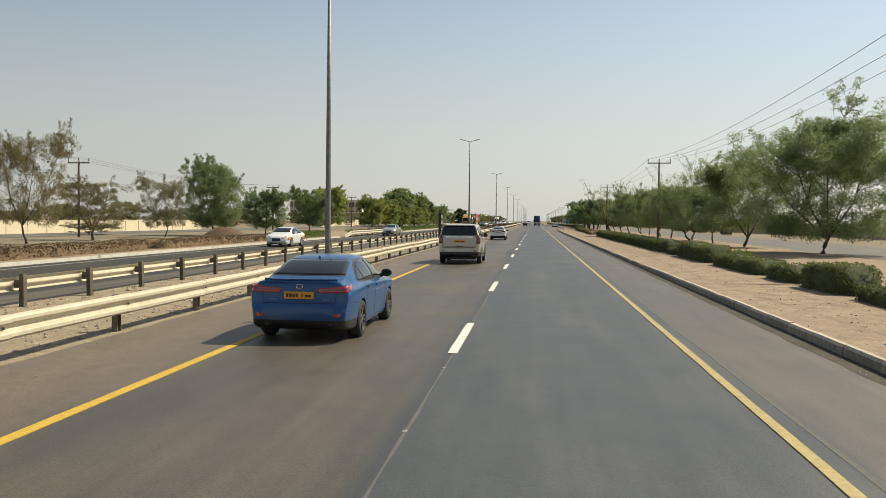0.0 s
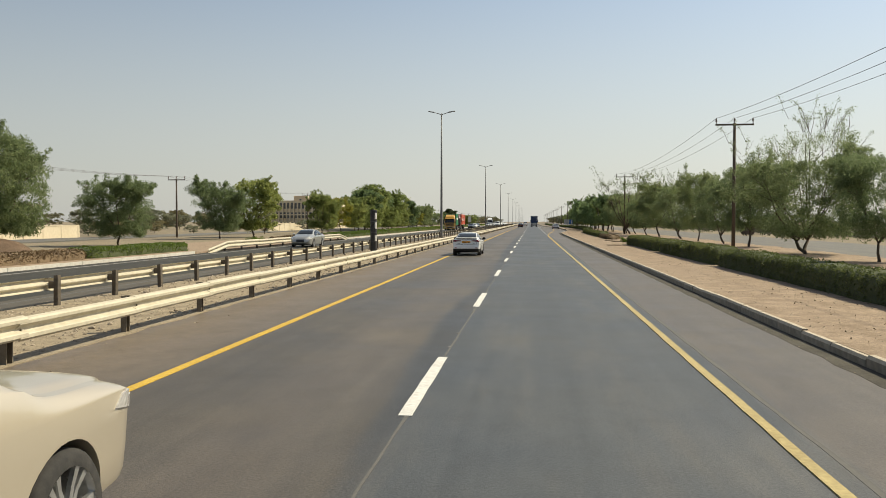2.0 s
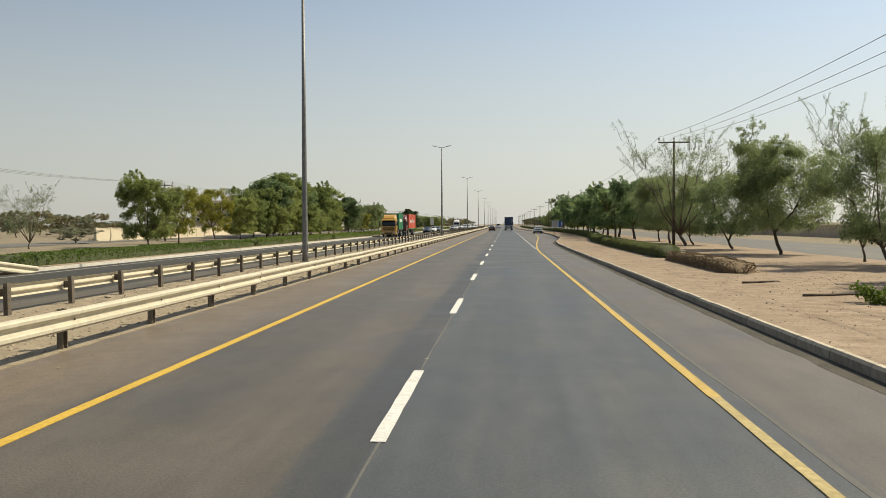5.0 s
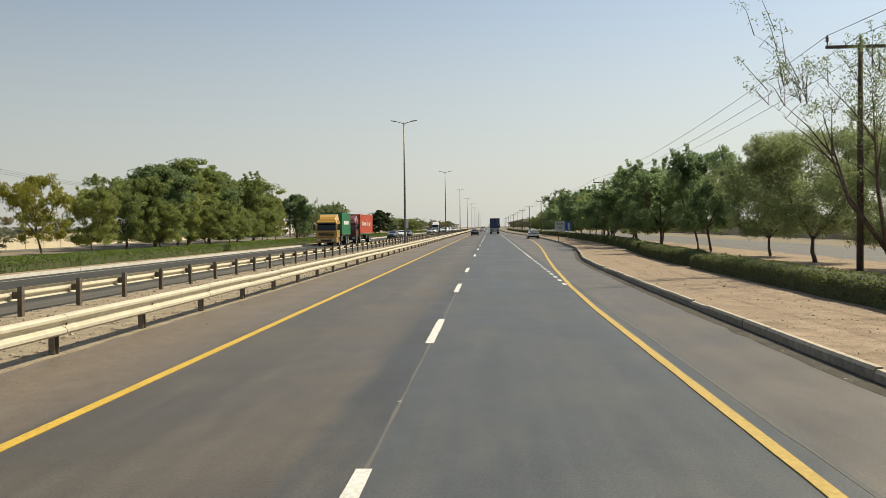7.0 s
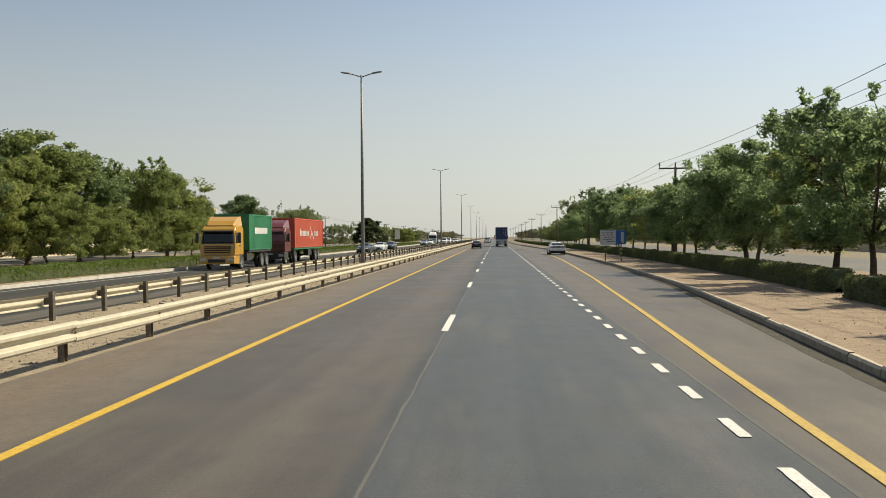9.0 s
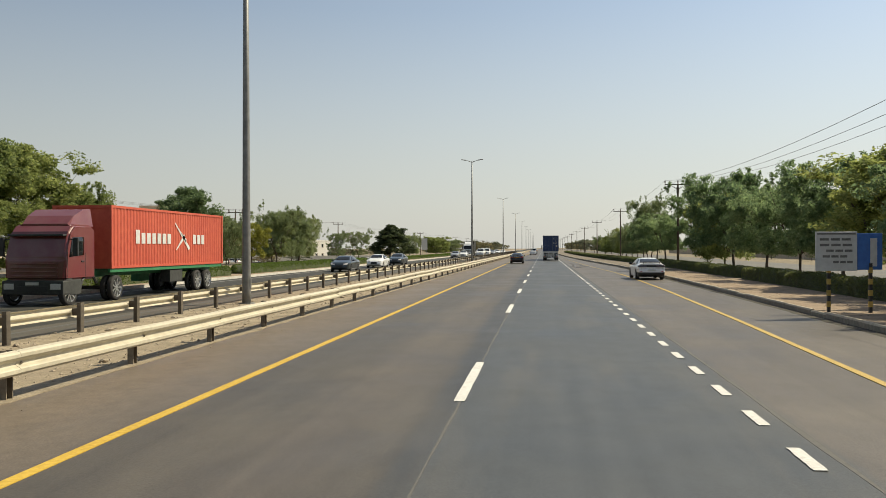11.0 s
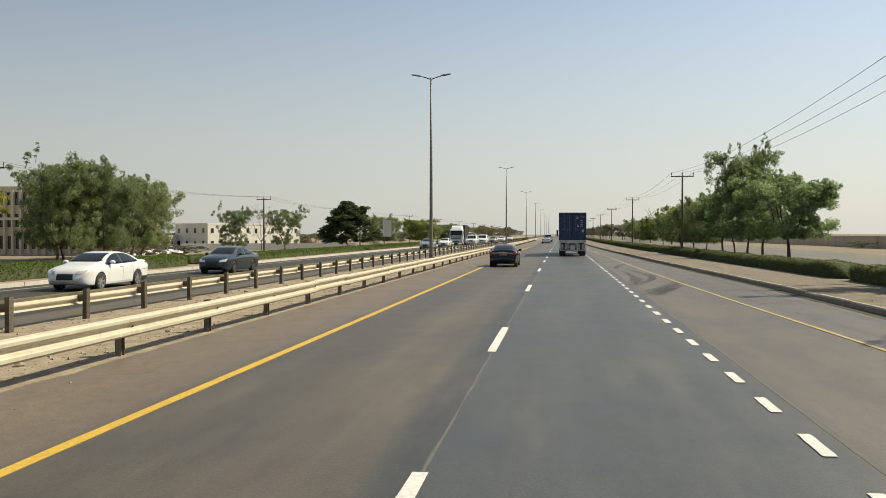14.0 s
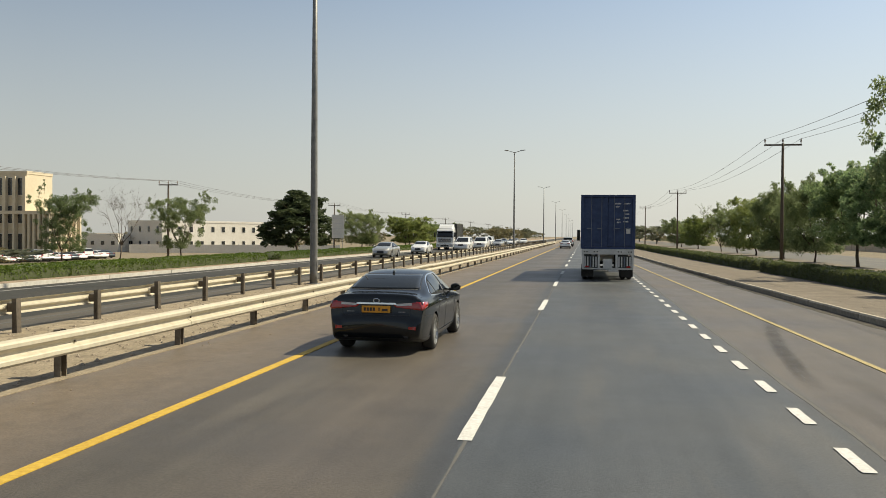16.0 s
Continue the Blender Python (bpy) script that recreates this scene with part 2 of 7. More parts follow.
M_YELLOW_DUSTY = surface("yellow_line_dusty", (0.270, 0.210, 0.088), (0.414, 0.332, 0.148), 12, 0.8, big=0.3)
M_GUTTER = sand("gutter_dirt", (0.056, 0.052, 0.044), (0.100, 0.092, 0.077), (0.075, 0.070, 0.058))
M_WHITE = surface("white_line_paint", (0.430, 0.421, 0.396), (0.671, 0.662, 0.628), 16, 0.75, big=0.3)
M_WORN = surface("worn_line_paint", (0.164, 0.156, 0.148), (0.279, 0.271, 0.254), 20, 0.8)
M_SEAM = surface("joint_dust", (0.079, 0.077, 0.073), (0.109, 0.106, 0.099), 9, 0.9)


def scuffed():
    """A thin film of tyre rubber: densest along its middle, broken and fading out to its edges. The uv map runs across and along."""
    m, nt, b = tree_of("tyre_scuff")
    v = coords(nt)
    uv = nt.nodes.new("ShaderNodeSeparateXYZ")
    nt.links.new(coords(nt, "UV"), uv.inputs[0])
    b.inputs["Base Color"].default_value, b.inputs["Roughness"].default_value = (0.030, 0.027, 0.024, 1), 0.6
    edge = maths(nt, "MULTIPLY", ramp(nt, uv.outputs[0], [(0.0, grey(0)), (0.3, grey(1)), (0.7, grey(1)), (1.0, grey(0))]), ramp(nt, uv.outputs[1], [(0.0, grey(0)), (0.2, grey(1)), (0.6, grey(0.9)), (1.0, grey(0))]))
    broken = ramp(nt, noise_tex(nt, v, 2.2, 5, 0.65), [(0.3, grey(0.35)), (0.65, grey(1))])
    mx, clear = nt.nodes.new("ShaderNodeMixShader"), nt.nodes.new("ShaderNodeBsdfTransparent")
    nt.links.new(maths(nt, "MULTIPLY", maths(nt, "MULTIPLY", edge, broken), 0.55), mx.inputs[0])
    nt.links.new(clear.outputs[0], mx.inputs[1])
    nt.links.new(b.outputs[0], mx.inputs[2])
    nt.links.new(mx.outputs[0], nt.nodes["Material Output"].inputs[0])
    return m


M_SCUFF = scuffed()
# sun on the kerb tops, shade on the faces: put into these two colours
M_KERB_TOP = surface("kerb_top_sunlit", (0.360, 0.306, 0.226), (0.558, 0.489, 0.385), 7, 0.9, bump=0.3, vary=0.15)
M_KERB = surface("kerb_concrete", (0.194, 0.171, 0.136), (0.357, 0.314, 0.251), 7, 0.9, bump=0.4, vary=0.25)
M_KERB_W = surface("kerb_pale", (0.425, 0.399, 0.348), (0.612, 0.586, 0.527), 7, 0.9, bump=0.3, vary=0.12)
M_RAIL = surface("rail_galvanised", (0.420, 0.378, 0.286), (0.554, 0.504, 0.386), 5, 0.6, 0.1, 0.08, vary=0.08)
M_POST_TAN = surface("post_dusty", (0.161, 0.130, 0.093), (0.260, 0.217, 0.161), 8, 0.8, 0.1, 0.2, vary=0.25)
M_POST = surface("post_steel", (0.088, 0.072, 0.055), (0.165, 0.138, 0.105), 8, 0.75, 0.25, 0.2, vary=0.3)
M_LAMP = surface("lamp_steel", (0.136, 0.136, 0.130), (0.223, 0.220, 0.211), 5, 0.55, 0.35, 0.05)
M_LED = surface("lamp_head_grey", (0.12, 0.12, 0.12), (0.2, 0.2, 0.2), 9, 0.5, 0.3, 0.05)
M_POLE = surface("pole_wood", (0.05, 0.036, 0.026), (0.12, 0.09, 0.065), 12, 0.85, bump=0.4)
M_WIRE = surface("wire", (0.1, 0.09, 0.085), (0.16, 0.15, 0.14), 4, 0.5, 0.6, 0.0)
M_INSUL = surface("insulator", (0.05, 0.03, 0.025), (0.12, 0.07, 0.05), 9, 0.3, bump=0)
M_BARK = surface("bark", (0.06, 0.045, 0.033), (0.15, 0.115, 0.085), 9, 0.95, bump=0.9, vary=0.2)
M_BLACK = surface("black_plastic", (0.012, 0.012, 0.013), (0.03, 0.03, 0.03), 20, 0.55, bump=0.05)
M_TYRE = surface("tyre_rubber", (0.014, 0.014, 0.014), (0.04, 0.037, 0.034), 12, 0.9, bump=0.2)
M_RIM = surface("alloy", (0.5, 0.5, 0.5), (0.65, 0.65, 0.64), 14, 0.32, 0.85, 0.02)
M_RIM_D = surface("alloy_dark", (0.12, 0.12, 0.12), (0.22, 0.22, 0.22), 14, 0.35, 0.7, 0.02)
M_CHROME = surface("chrome", (0.7, 0.7, 0.7), (0.8, 0.8, 0.79), 9, 0.15, 1.0, 0)
M_GLASS = paint("tinted_glass", (0.008, 0.011, 0.013), 0.04, 0.0, 0.02, 0.0)
M_TAIL = lens("tail_lens_red", (0.42, 0.012, 0.012))
M_TAIL_DEEP = lens("tail_lens_deep", (0.16, 0.006, 0.008))
M_PLATE_PALE = surface("plate_pale", (0.5, 0.5, 0.46), (0.6, 0.6, 0.55), 14, 0.5, bump=0)
M_CLEAR = lens("lens_clear", (0.62, 0.6, 0.58))
M_PLATE = surface("plate_orange", (0.62, 0.26, 0.02), (0.72, 0.33, 0.03), 14, 0.5, bump=0)
M_PLATE_INK = surface("plate_ink", (0.03, 0.02, 0.015), (0.06, 0.04, 0.03), 14, 0.6, bump=0)
M_CREAM = surface("render_cream", (0.527, 0.451, 0.323), (0.612, 0.535, 0.399), 3, 0.9, bump=0.15)
M_BEIGE = surface("render_beige", (0.425, 0.348, 0.255), (0.510, 0.425, 0.323), 3, 0.9, bump=0.2)
M_WHITEWALL = surface("render_white", (0.561, 0.527, 0.468), (0.680, 0.654, 0.595), 3, 0.9, bump=0.15)
M_WINDOW = paint("window_glass", (0.02, 0.024, 0.028), 0.08, 0.0, 0.05)
M_LEAF_GHAF = leafy("leaf_olive", (0.126, 0.171, 0.079), (0.215, 0.268, 0.130), (0.302, 0.351, 0.201), 0.68)
M_LEAF_NEEM = leafy("leaf_green", (0.118, 0.184, 0.095), (0.205, 0.291, 0.141), (0.329, 0.410, 0.219), 0.7)
M_LEAF_WARM = leafy("leaf_yellowish_green", (0.145, 0.190, 0.068), (0.252, 0.302, 0.102), (0.370, 0.405, 0.155), 0.66)
# the next leaf is greyed: haze of distance painted into its colour
M_LEAF_FAR = leafy("leaf_hazed_grey_green", (0.130, 0.145, 0.100), (0.190, 0.205, 0.145), (0.260, 0.275, 0.200), 0.6)
M_LEAF_DARK = leafy("leaf_dark", (0.045, 0.065, 0.034), (0.084, 0.112, 0.050), (0.134, 0.163, 0.078), 0.4)
M_LEAF_GREENER = leafy("leaf_deep_green", (0.093, 0.143, 0.066), (0.163, 0.228, 0.105), (0.273, 0.342, 0.167), 0.68)
M_LEAF_YEL = leafy("leaf_yellow", (0.140, 0.157, 0.034), (0.265, 0.269, 0.050), (0.362, 0.364, 0.081), 0.5)
M_LEAF_LITTER = leafy("leaf_litter", (0.112, 0.086, 0.056), (0.189, 0.146, 0.095), (0.258, 0.206, 0.138), 0.1)
M_LEAF_DUSTY = leafy("leaf_dusty", (0.125, 0.115, 0.065), (0.2, 0.185, 0.105), (0.29, 0.265, 0.15), 0.6)
M_LEAF_DRY = leafy("leaf_dry", (0.077, 0.065, 0.034), (0.129, 0.112, 0.060), (0.172, 0.146, 0.086))
M_HEDGE = leafy("hedge_leaf", (0.068, 0.109, 0.020), (0.117, 0.176, 0.029), (0.159, 0.219, 0.045), 0.48)
M_HEDGE_OLIVE = leafy("hedge_leaf_olive", (0.068, 0.086, 0.032), (0.121, 0.147, 0.053), (0.180, 0.202, 0.079), 0.5)
M_HEDGE_DRY = leafy("hedge_leaf_dry", (0.135, 0.095, 0.055), (0.19, 0.135, 0.08), (0.22, 0.165, 0.095), 0.15)
M_TWIG = surface("hedge_twigs", (0.036, 0.045, 0.018), (0.068, 0.081, 0.032), 10, 1.0, bump=0.5)
M_TWIG_DRY = surface("hedge_twigs_dry", (0.12, 0.085, 0.05), (0.19, 0.135, 0.08), 10, 1.0, bump=0.5)


# ---- building blocks ----
def mesh_of(name, bm, materials, smooth=False):
    me = bpy.data.meshes.new(name)
    bm.normal_update()
    bm.to_mesh(me)
    bm.free()
    for m in materials if isinstance(materials, (list, tuple)) else [materials]:
        me.materials.append(m)
    if smooth:
        me.shade_smooth()
    return me


def thing(name, label, category, at=(0, 0, 0), rz=0.0, group="", kind=""):
    ob = new(name)
    ob.matrix_basis = pose(*at, 0, 0, rz)
    return tagged(ob, label, category, group, kind)


def part(name, bm, material, parent, label="", smooth=False):
    ob = new(name, mesh_of(name, bm, material, smooth))
    ob.parent = parent
    return tagged(ob, label)


def piece(name, me, parent, m):
    """An object of its own on shared mesh data."""
    ob = new(name, me)
    ob.parent = parent
    ob.matrix_basis = m
    return ob


def solo(name, bm, material, label, category, kind="", group="", smooth=False, at=None):
    ob = new(name, mesh_of(name, bm, material, smooth))
    if at is not None:
        ob.matrix_basis = at
    return tagged(ob, label, category, group, kind)


def box(bm, x0, y0, z0, x1, y1, z1, bevel=0.0):
    vs = [bm.verts.new((x, y, z)) for z in (z0, z1) for x, y in ((x0, y0), (x1, y0), (x1, y1), (x0, y1))]
    fs = [bm.faces.new([vs[i] for i in f]) for f in ((3, 2, 1, 0), (4, 5, 6, 7), (0, 1, 5, 4), (1, 2, 6, 5), (2, 3, 7, 6), (3, 0, 4, 7))]
    if bevel:
        es = list({e for f in fs for e in f.edges})
        bmesh.ops.bevel(bm, geom=es, offset=bevel, segments=2, affect="EDGES", profile=0.6)
    return bm


def boxed(*a, bevel=0.0):
    return box(bmesh.new(), *a, bevel=bevel)


def tube(bm, pts, radii, sides=8, cap=True):
    """A round tube along points, with a radius at each."""
    pts = [Vector(p) for p in pts]
    rings = []
    for i, p in enumerate(pts):
        d = (pts[min(i + 1, len(pts) - 1)] - pts[max(i - 1, 0)]).normalized()
        a = d.orthogonal().normalized() if abs(d.z) < 0.99 else Vector((1, 0, 0))
        if abs(d.z) < 0.99:
            a = d.cross(Vector((0, 0, 1))).normalized()
        b = d.cross(a).normalized()
        rings.append([bm.verts.new(p + (a * math.cos(2 * math.pi * k / sides) + b * math.sin(2 * math.pi * k / sides)) * radii[i]) for k in range(sides)])
    for r, s in zip(rings, rings[1:]):
        for k in range(sides):
            bm.faces.new((r[k], r[(k + 1) % sides], s[(k + 1) % sides], s[k]))
    if cap:
        bm.faces.new(rings[0][::-1])
        bm.faces.new(rings[-1])
    return bm


def recalc(bm):
    bmesh.ops.recalc_face_normals(bm, faces=bm.faces)
    return bm


def at_y(table, y):
    for (a, va), (b, vb) in zip(table, table[1:]):
        if y <= b:
            k = max(0.0, min(1.0, (y - a) / (b - a)))
            return va + (vb - va) * k
    return table[-1][1]


def strip(bm, left, right, ys, z0, z1):
    """A slab along y between two edges given as functions of y."""
    prev = None
    for y in ys:
        l, r = left(y), right(y)
        row = [bm.verts.new(p) for p in ((l, y, z1), (r, y, z1), (r, y, z0), (l, y, z0))]
        if prev:
            for k in range(4):
                bm.faces.new((prev[k], prev[(k + 1) % 4], row[(k + 1) % 4], row[k]))
        prev = row
    return recalc(bm)


def steps(a, b, d):
    n = max(1, int(round((b - a) / d)))
    return [a + (b - a) * i / n for i in range(n + 1)]


# ---- the ground and the roads ----
Y0, Y1 = -60.0, 1500.0
KERB = [(-60, 6.25), (165, 6.25), (182, 6.42), (191, 6.75), (202, 7.7), (215, 8.75), (240, 9.5), (260, 9.6), (300, 9.6), (314, 9.45), (330, 8.85), (342, 8.4), (359, 7.85), (385, 7.1), (420, 6.4), (460, 5.97), (1500, 5.97)]
EDGE = [(-60, 3.83), (160, 3.8), (168, 3.92), (180, 4.28), (192, 4.75), (205, 5.35), (223, 6.1), (245, 6.8), (262, 7.2), (280, 7.35), (294, 7.2), (307, 6.7), (320, 6.3), (334, 6.0), (350, 5.7), (385, 5.0), (430, 4.3), (470, 3.83), (1500, 3.83)]
PAVED = [(-60, -0.12), (30, -0.14), (44, -0.15), (50, -0.45), (56, -0.58), (62, -0.32), (68, -0.18), (80, -0.32), (92, -0.52), (110, -0.6), (145, -0.62), (158, -0.45), (166, -0.25), (176, -0.12), (225, -0.2), (250, -0.5), (300, -0.45), (335, -0.2), (370, -0.3), (1500, -0.3)]


def kerb_x(y):
    return at_y(KERB, y)


def edge_x(y):
    return at_y(EDGE, y)


def smooth_x(table, v):
    return sum(at_y(table, v + d) for d in (-1.5, -0.75, 0, 0.75, 1.5)) / 5


def wob(y, s, a):
    return a * noise.noise(Vector((s, y * 0.8, 0))) + a * 0.5 * noise.noise(Vector((s + 9, y * 3.1, 0)))


def flat(name, left, right, material, label, z1, z0=-0.12, ys=None, category="road", kind="structure"):
    return solo(name, strip(bmesh.new(), left, right, ys or steps(Y0, Y1, 12.0), z0, z1), material, label, category, kind)


FINE = steps(-20, 480, 0.8) + steps(490, Y1, 40)[0:]
GROUND = bmesh.new()


def ground_z(x, y):
    """The plain drops away a little to the west of the last stretch."""
    sx, sy = max(0.0, min(1.0, (-31 - x) / 32)), max(0.0, min(1.0, (y - 340) / 100))
    return -2.4 * sx * sx * (3 - 2 * sx) * sy * sy * (3 - 2 * sy)


xs = [-3000, -900, -300, -140, -110, -90, -78, -73, -68, -63, -58, -53, -49, -45, -41, -38, -34, -31, 31, 36, 46, 60, 90, 140, 300, 900, 3000]
ysg = [-3000, -300] + steps(-60, 700, 20.0) + [900, 1300, 2000, 4500]
rows_g = [[GROUND.verts.new((x, y, -0.16 if -25 < x < 25 else (-0.06 + ground_z(x, y) + (0.1 * noise.noise(Vector((x * 0.05, y * 0.05, 2))) if 28 < abs(x) < 200 else 0)))) for x in xs] for y in ysg]
for ra, rb in zip(rows_g, rows_g[1:]):
    for k in range(len(xs) - 1):
        GROUND.faces.new((ra[k], ra[k + 1], rb[k + 1], rb[k]))
solo("ground", GROUND, M_SAND, "pale brown dusty sand plain beside the road", "ground", "structure", smooth=True)

bm = bmesh.new()
uvl = bm.loops.layers.uv.new("across")
prev = None
for y in FINE:
    xs = [-6.4, -5.6, -4.8, -4.0, -3.0, -2.0, -1.2, -0.6, -0.2, 0.2, 1.0, 2.0, 3.0, 3.8, 4.1, 4.6, kerb_x(y) + 0.05]
    row = [bm.verts.new((x, y, 0.0)) for x in xs] + [bm.verts.new((x, y, -0.12)) for x in (xs[-1], xs[0])]
    if prev:
        for k in range(len(row)):
            bm.faces.new((prev[k], prev[(k + 1) % len(row)], row[(k + 1) % len(row)], row[k]))
    prev = row
for f in bm.faces:
    for lp in f.loops:
        lp[uvl].uv = (lp.vert.co.x - at_y(PAVED, lp.vert.co.y), lp.vert.co.x)
road = solo("road", recalc(bm), M_ROAD, "worn brownish and blue-grey asphalt carriageway with painted lines", "road", "structure")
flat("median_strip", lambda y: -11.3 + wob(y, 12, 0.12), lambda y: -6.2 + wob(y, 11, 0.1), M_GRAVEL, "stony dry soil between the two guardrails", 0.012, ys=FINE, category="median")
flat("road_opposite", lambda y: -20.4, lambda y: -11.0, M_OPP, "dark grey asphalt of the opposite carriageway", 0.0)
flat("road_shoulder_opposite", lambda y: -12.6 + wob(y, 83, 0.25), lambda y: -10.95, M_OPP_SHOULDER, "brownish dusty shoulder of the opposite carriageway", 0.004, ys=FINE)
flat("verge_right", lambda y: kerb_x(y) + 0.1, lambda y: 20.4 + wob(y * 0.3, 21, 0.8), M_VERGE, "reddish sandy verge behind the kerb", 0.16, ys=[v for v in FINE if v < 298], category="verge")
flat("verge_right_far", lambda y: kerb_x(y) + 0.1, lambda y: 20.4 + wob(y * 0.3, 21, 0.8), M_VERGE_GREY, "grey-brown trodden soil verge behind the kerb", 0.16, ys=[v for v in FINE if v > 296.5], category="verge")
flat("service_road", lambda y: 20.0 + wob(y * 0.3, 23, 0.6), lambda y: 31.0 + wob(y * 0.3, 25, 0.8), M_SERVICE, "pale dusty asphalt service road", 0.12)
flat("verge_left", lambda y: -30.5 + wob(y * 0.3, 27, 0.8), lambda y: -20.55, M_VERGE, "sandy verge behind the pale kerb", 0.1, category="verge")
flat("service_road_left", lambda y: -56 + wob(y * 0.3, 31, 0.6), lambda y: -48.0 + wob(y * 0.3, 29, 0.8), M_SERVICE, "dusty service road beyond the trees", 0.05, ys=steps(Y0, 345, 12.0))

# painted lines
tagged(part("yellow_line", strip(bmesh.new(), lambda y: -3.77 + wob(y, 41, 0.008), lambda y: -3.62 + wob(y, 43, 0.008), FINE, 0.0, 0.009), M_YELLOW, road))
tagged(part("yellow_line", strip(bmesh.new(), lambda y: edge_x(y) - 0.085 + wob(y, 45, 0.01), lambda y: edge_x(y) + 0.065 + wob(y, 47, 0.008), [v for v in FINE if 108 <= v <= 288.8], 0.0, 0.013), M_YELLOW_PALE, road))
tagged(part("yellow_line", strip(bmesh.new(), lambda y: edge_x(y) - 0.07 + wob(y, 45, 0.014), lambda y: edge_x(y) + 0.055 + wob(y, 47, 0.012), [v for v in FINE if v <= 108.8], 0.0, 0.0125), M_YELLOW_DUSTY, road, "dusty pale yellow line"))
tagged(part("yellow_line", strip(bmesh.new(), lambda y: edge_x(y) - 0.06 + wob(y, 45, 0.01), lambda y: edge_x(y) + 0.05 + wob(y, 47, 0.01), [v for v in FINE if v >= 288], 0.0, 0.0125), M_YELLOW_DUSTY, road, "narrow pale yellow line"))
part("joint_line", strip(bmesh.new(), lambda y: 4.08 + wob(y * 0.4, 55, 0.04), lambda y: 4.15 + wob(y * 0.4, 57, 0.04), FINE, 0.0, 0.003), M_SEAM, road)
part("joint_line", strip(bmesh.new(), lambda y: 0.0 + wob(y, 51, 0.03), lambda y: 0.032 + wob(y, 53, 0.03), FINE, 0.0, 0.003), M_SEAM, road)


def mark_mesh(name, w, l, material, seed):
    """A painted bar with slightly ragged edges."""
    bm, rnd = bmesh.new(), random.Random(seed)
    n = 8
    rows = []
    for i in range(n + 1):
        y = l * i / n + (rnd.uniform(-0.03, 0.03) if i in (0, n) else 0)
        a, b = -w / 2 + rnd.uniform(-0.006, 0.006), w / 2 + rnd.uniform(-0.006, 0.006)
        rows.append([bm.verts.new(p) for p in ((a, y, 0.005), (b, y, 0.005), (b, y, 0.0), (a, y, 0.0))])
    for p, q in zip(rows, rows[1:]):
        for k in range(4):
            bm.faces.new((p[k], p[(k + 1) % 4], q[(k + 1) % 4], q[k]))
    bm.faces.new(rows[0][::-1]), bm.faces.new(rows[-1])
    return mesh_of(name, recalc(bm), material)


DASH = mark_mesh("lane_dash", 0.155, 4.0, M_WHITE, 1)
DOT = mark_mesh("edge_dot", 0.14, 0.95, M_WHITE, 2)
STUD = mark_mesh("worn_mark", 0.05, 0.05, M_WORN, 3)
dash_y = [9.7 + 12.0 * k for k in range(-5, 9)] + [117.6, 129.6] + [141.7, 153.8, 165.8, 177.8, 198.3, 215.0, 231.2, 247.4, 259.6, 271.4, 283.4, 295.3, 311.5, 328.4, 344.2] + [356.1 + 12 * k for k in range(30)]
for y in dash_y:
    piece("lane_dash", DASH, road, pose(0, y, 0.004))
DOT_AT = [(-9, 166.6), (0, 186.0), (6, 198.75), (25, 238.24), (31, 250.8), (35, 259.15), (49, 288.45), (54, 298.65), (68, 327.84), (73, 338.05), (138, 472.0)]
for k in range(-8, 138):
    piece("edge_dot", DOT, road, pose(3.79, at_y(DOT_AT, k), 0.006))
rnd = random.Random(4)
for a, b in zip(dash_y, dash_y[1:]):
    if a < 430:
        for y in (a + 5.1, a + 6.9, a + 8.8, a + 10.6):
            if y < b - 0.6 and rnd.random() < 0.2:
                piece("worn_mark", STUD, road, pose(rnd.uniform(-0.02, 0.03), y, 0.001, 0, 0, rnd.uniform(-8, 8)))
for k in range(90):
    piece("lane_dash", DASH, road, pose(-15.7, -40 + 12.0 * k, -0.004))
part("yellow_line", strip(bmesh.new(), lambda y: -12.15, lambda y: -12.03, steps(Y0, 900, 20), -0.01, 0.008), M_SEAM, road)
part("yellow_line", strip(bmesh.new(), lambda y: -19.45, lambda y: -19.3, steps(Y0, 900, 20), -0.01, 0.008), M_WORN, road)


flat("gutter", lambda y: kerb_x(y) - 0.36 + wob(y * 1.3, 71, 0.09), lambda y: kerb_x(y) + 0.04, M_GUTTER, "grey gritty dirt lying along the kerb", 0.003, -0.01, ys=FINE)
# tyre scuffs on the slip lane
def ribbon(pts, half, z):
    """A thin flat band along a bent line, with a uv map across and along."""
    bm = bmesh.new()
    uvs, tab = bm.loops.layers.uv.new("UVMap"), [(q, p) for p, q in pts]
    ys = steps(pts[0][1], pts[-1][1], 0.3)
    rows = []
    for v in ys:
        slope = (smooth_x(tab, v + 0.1) - smooth_x(tab, v - 0.1)) / 0.2
        n = Vector((1, -slope, 0)).normalized() * half
        mid = Vector((smooth_x(tab, v), v, z))
        rows.append((bm.verts.new(mid - n), bm.verts.new(mid + n)))
    for k, ((a, b), (c, d)) in enumerate(zip(rows, rows[1:])):
        face = bm.faces.new((a, b, d, c))
        for loop, across, along in zip(face.loops, (0, 1, 1, 0), (k, k, k + 1, k + 1)):
            loop[uvs].uv = (across, along / (len(rows) - 1))
    return bm


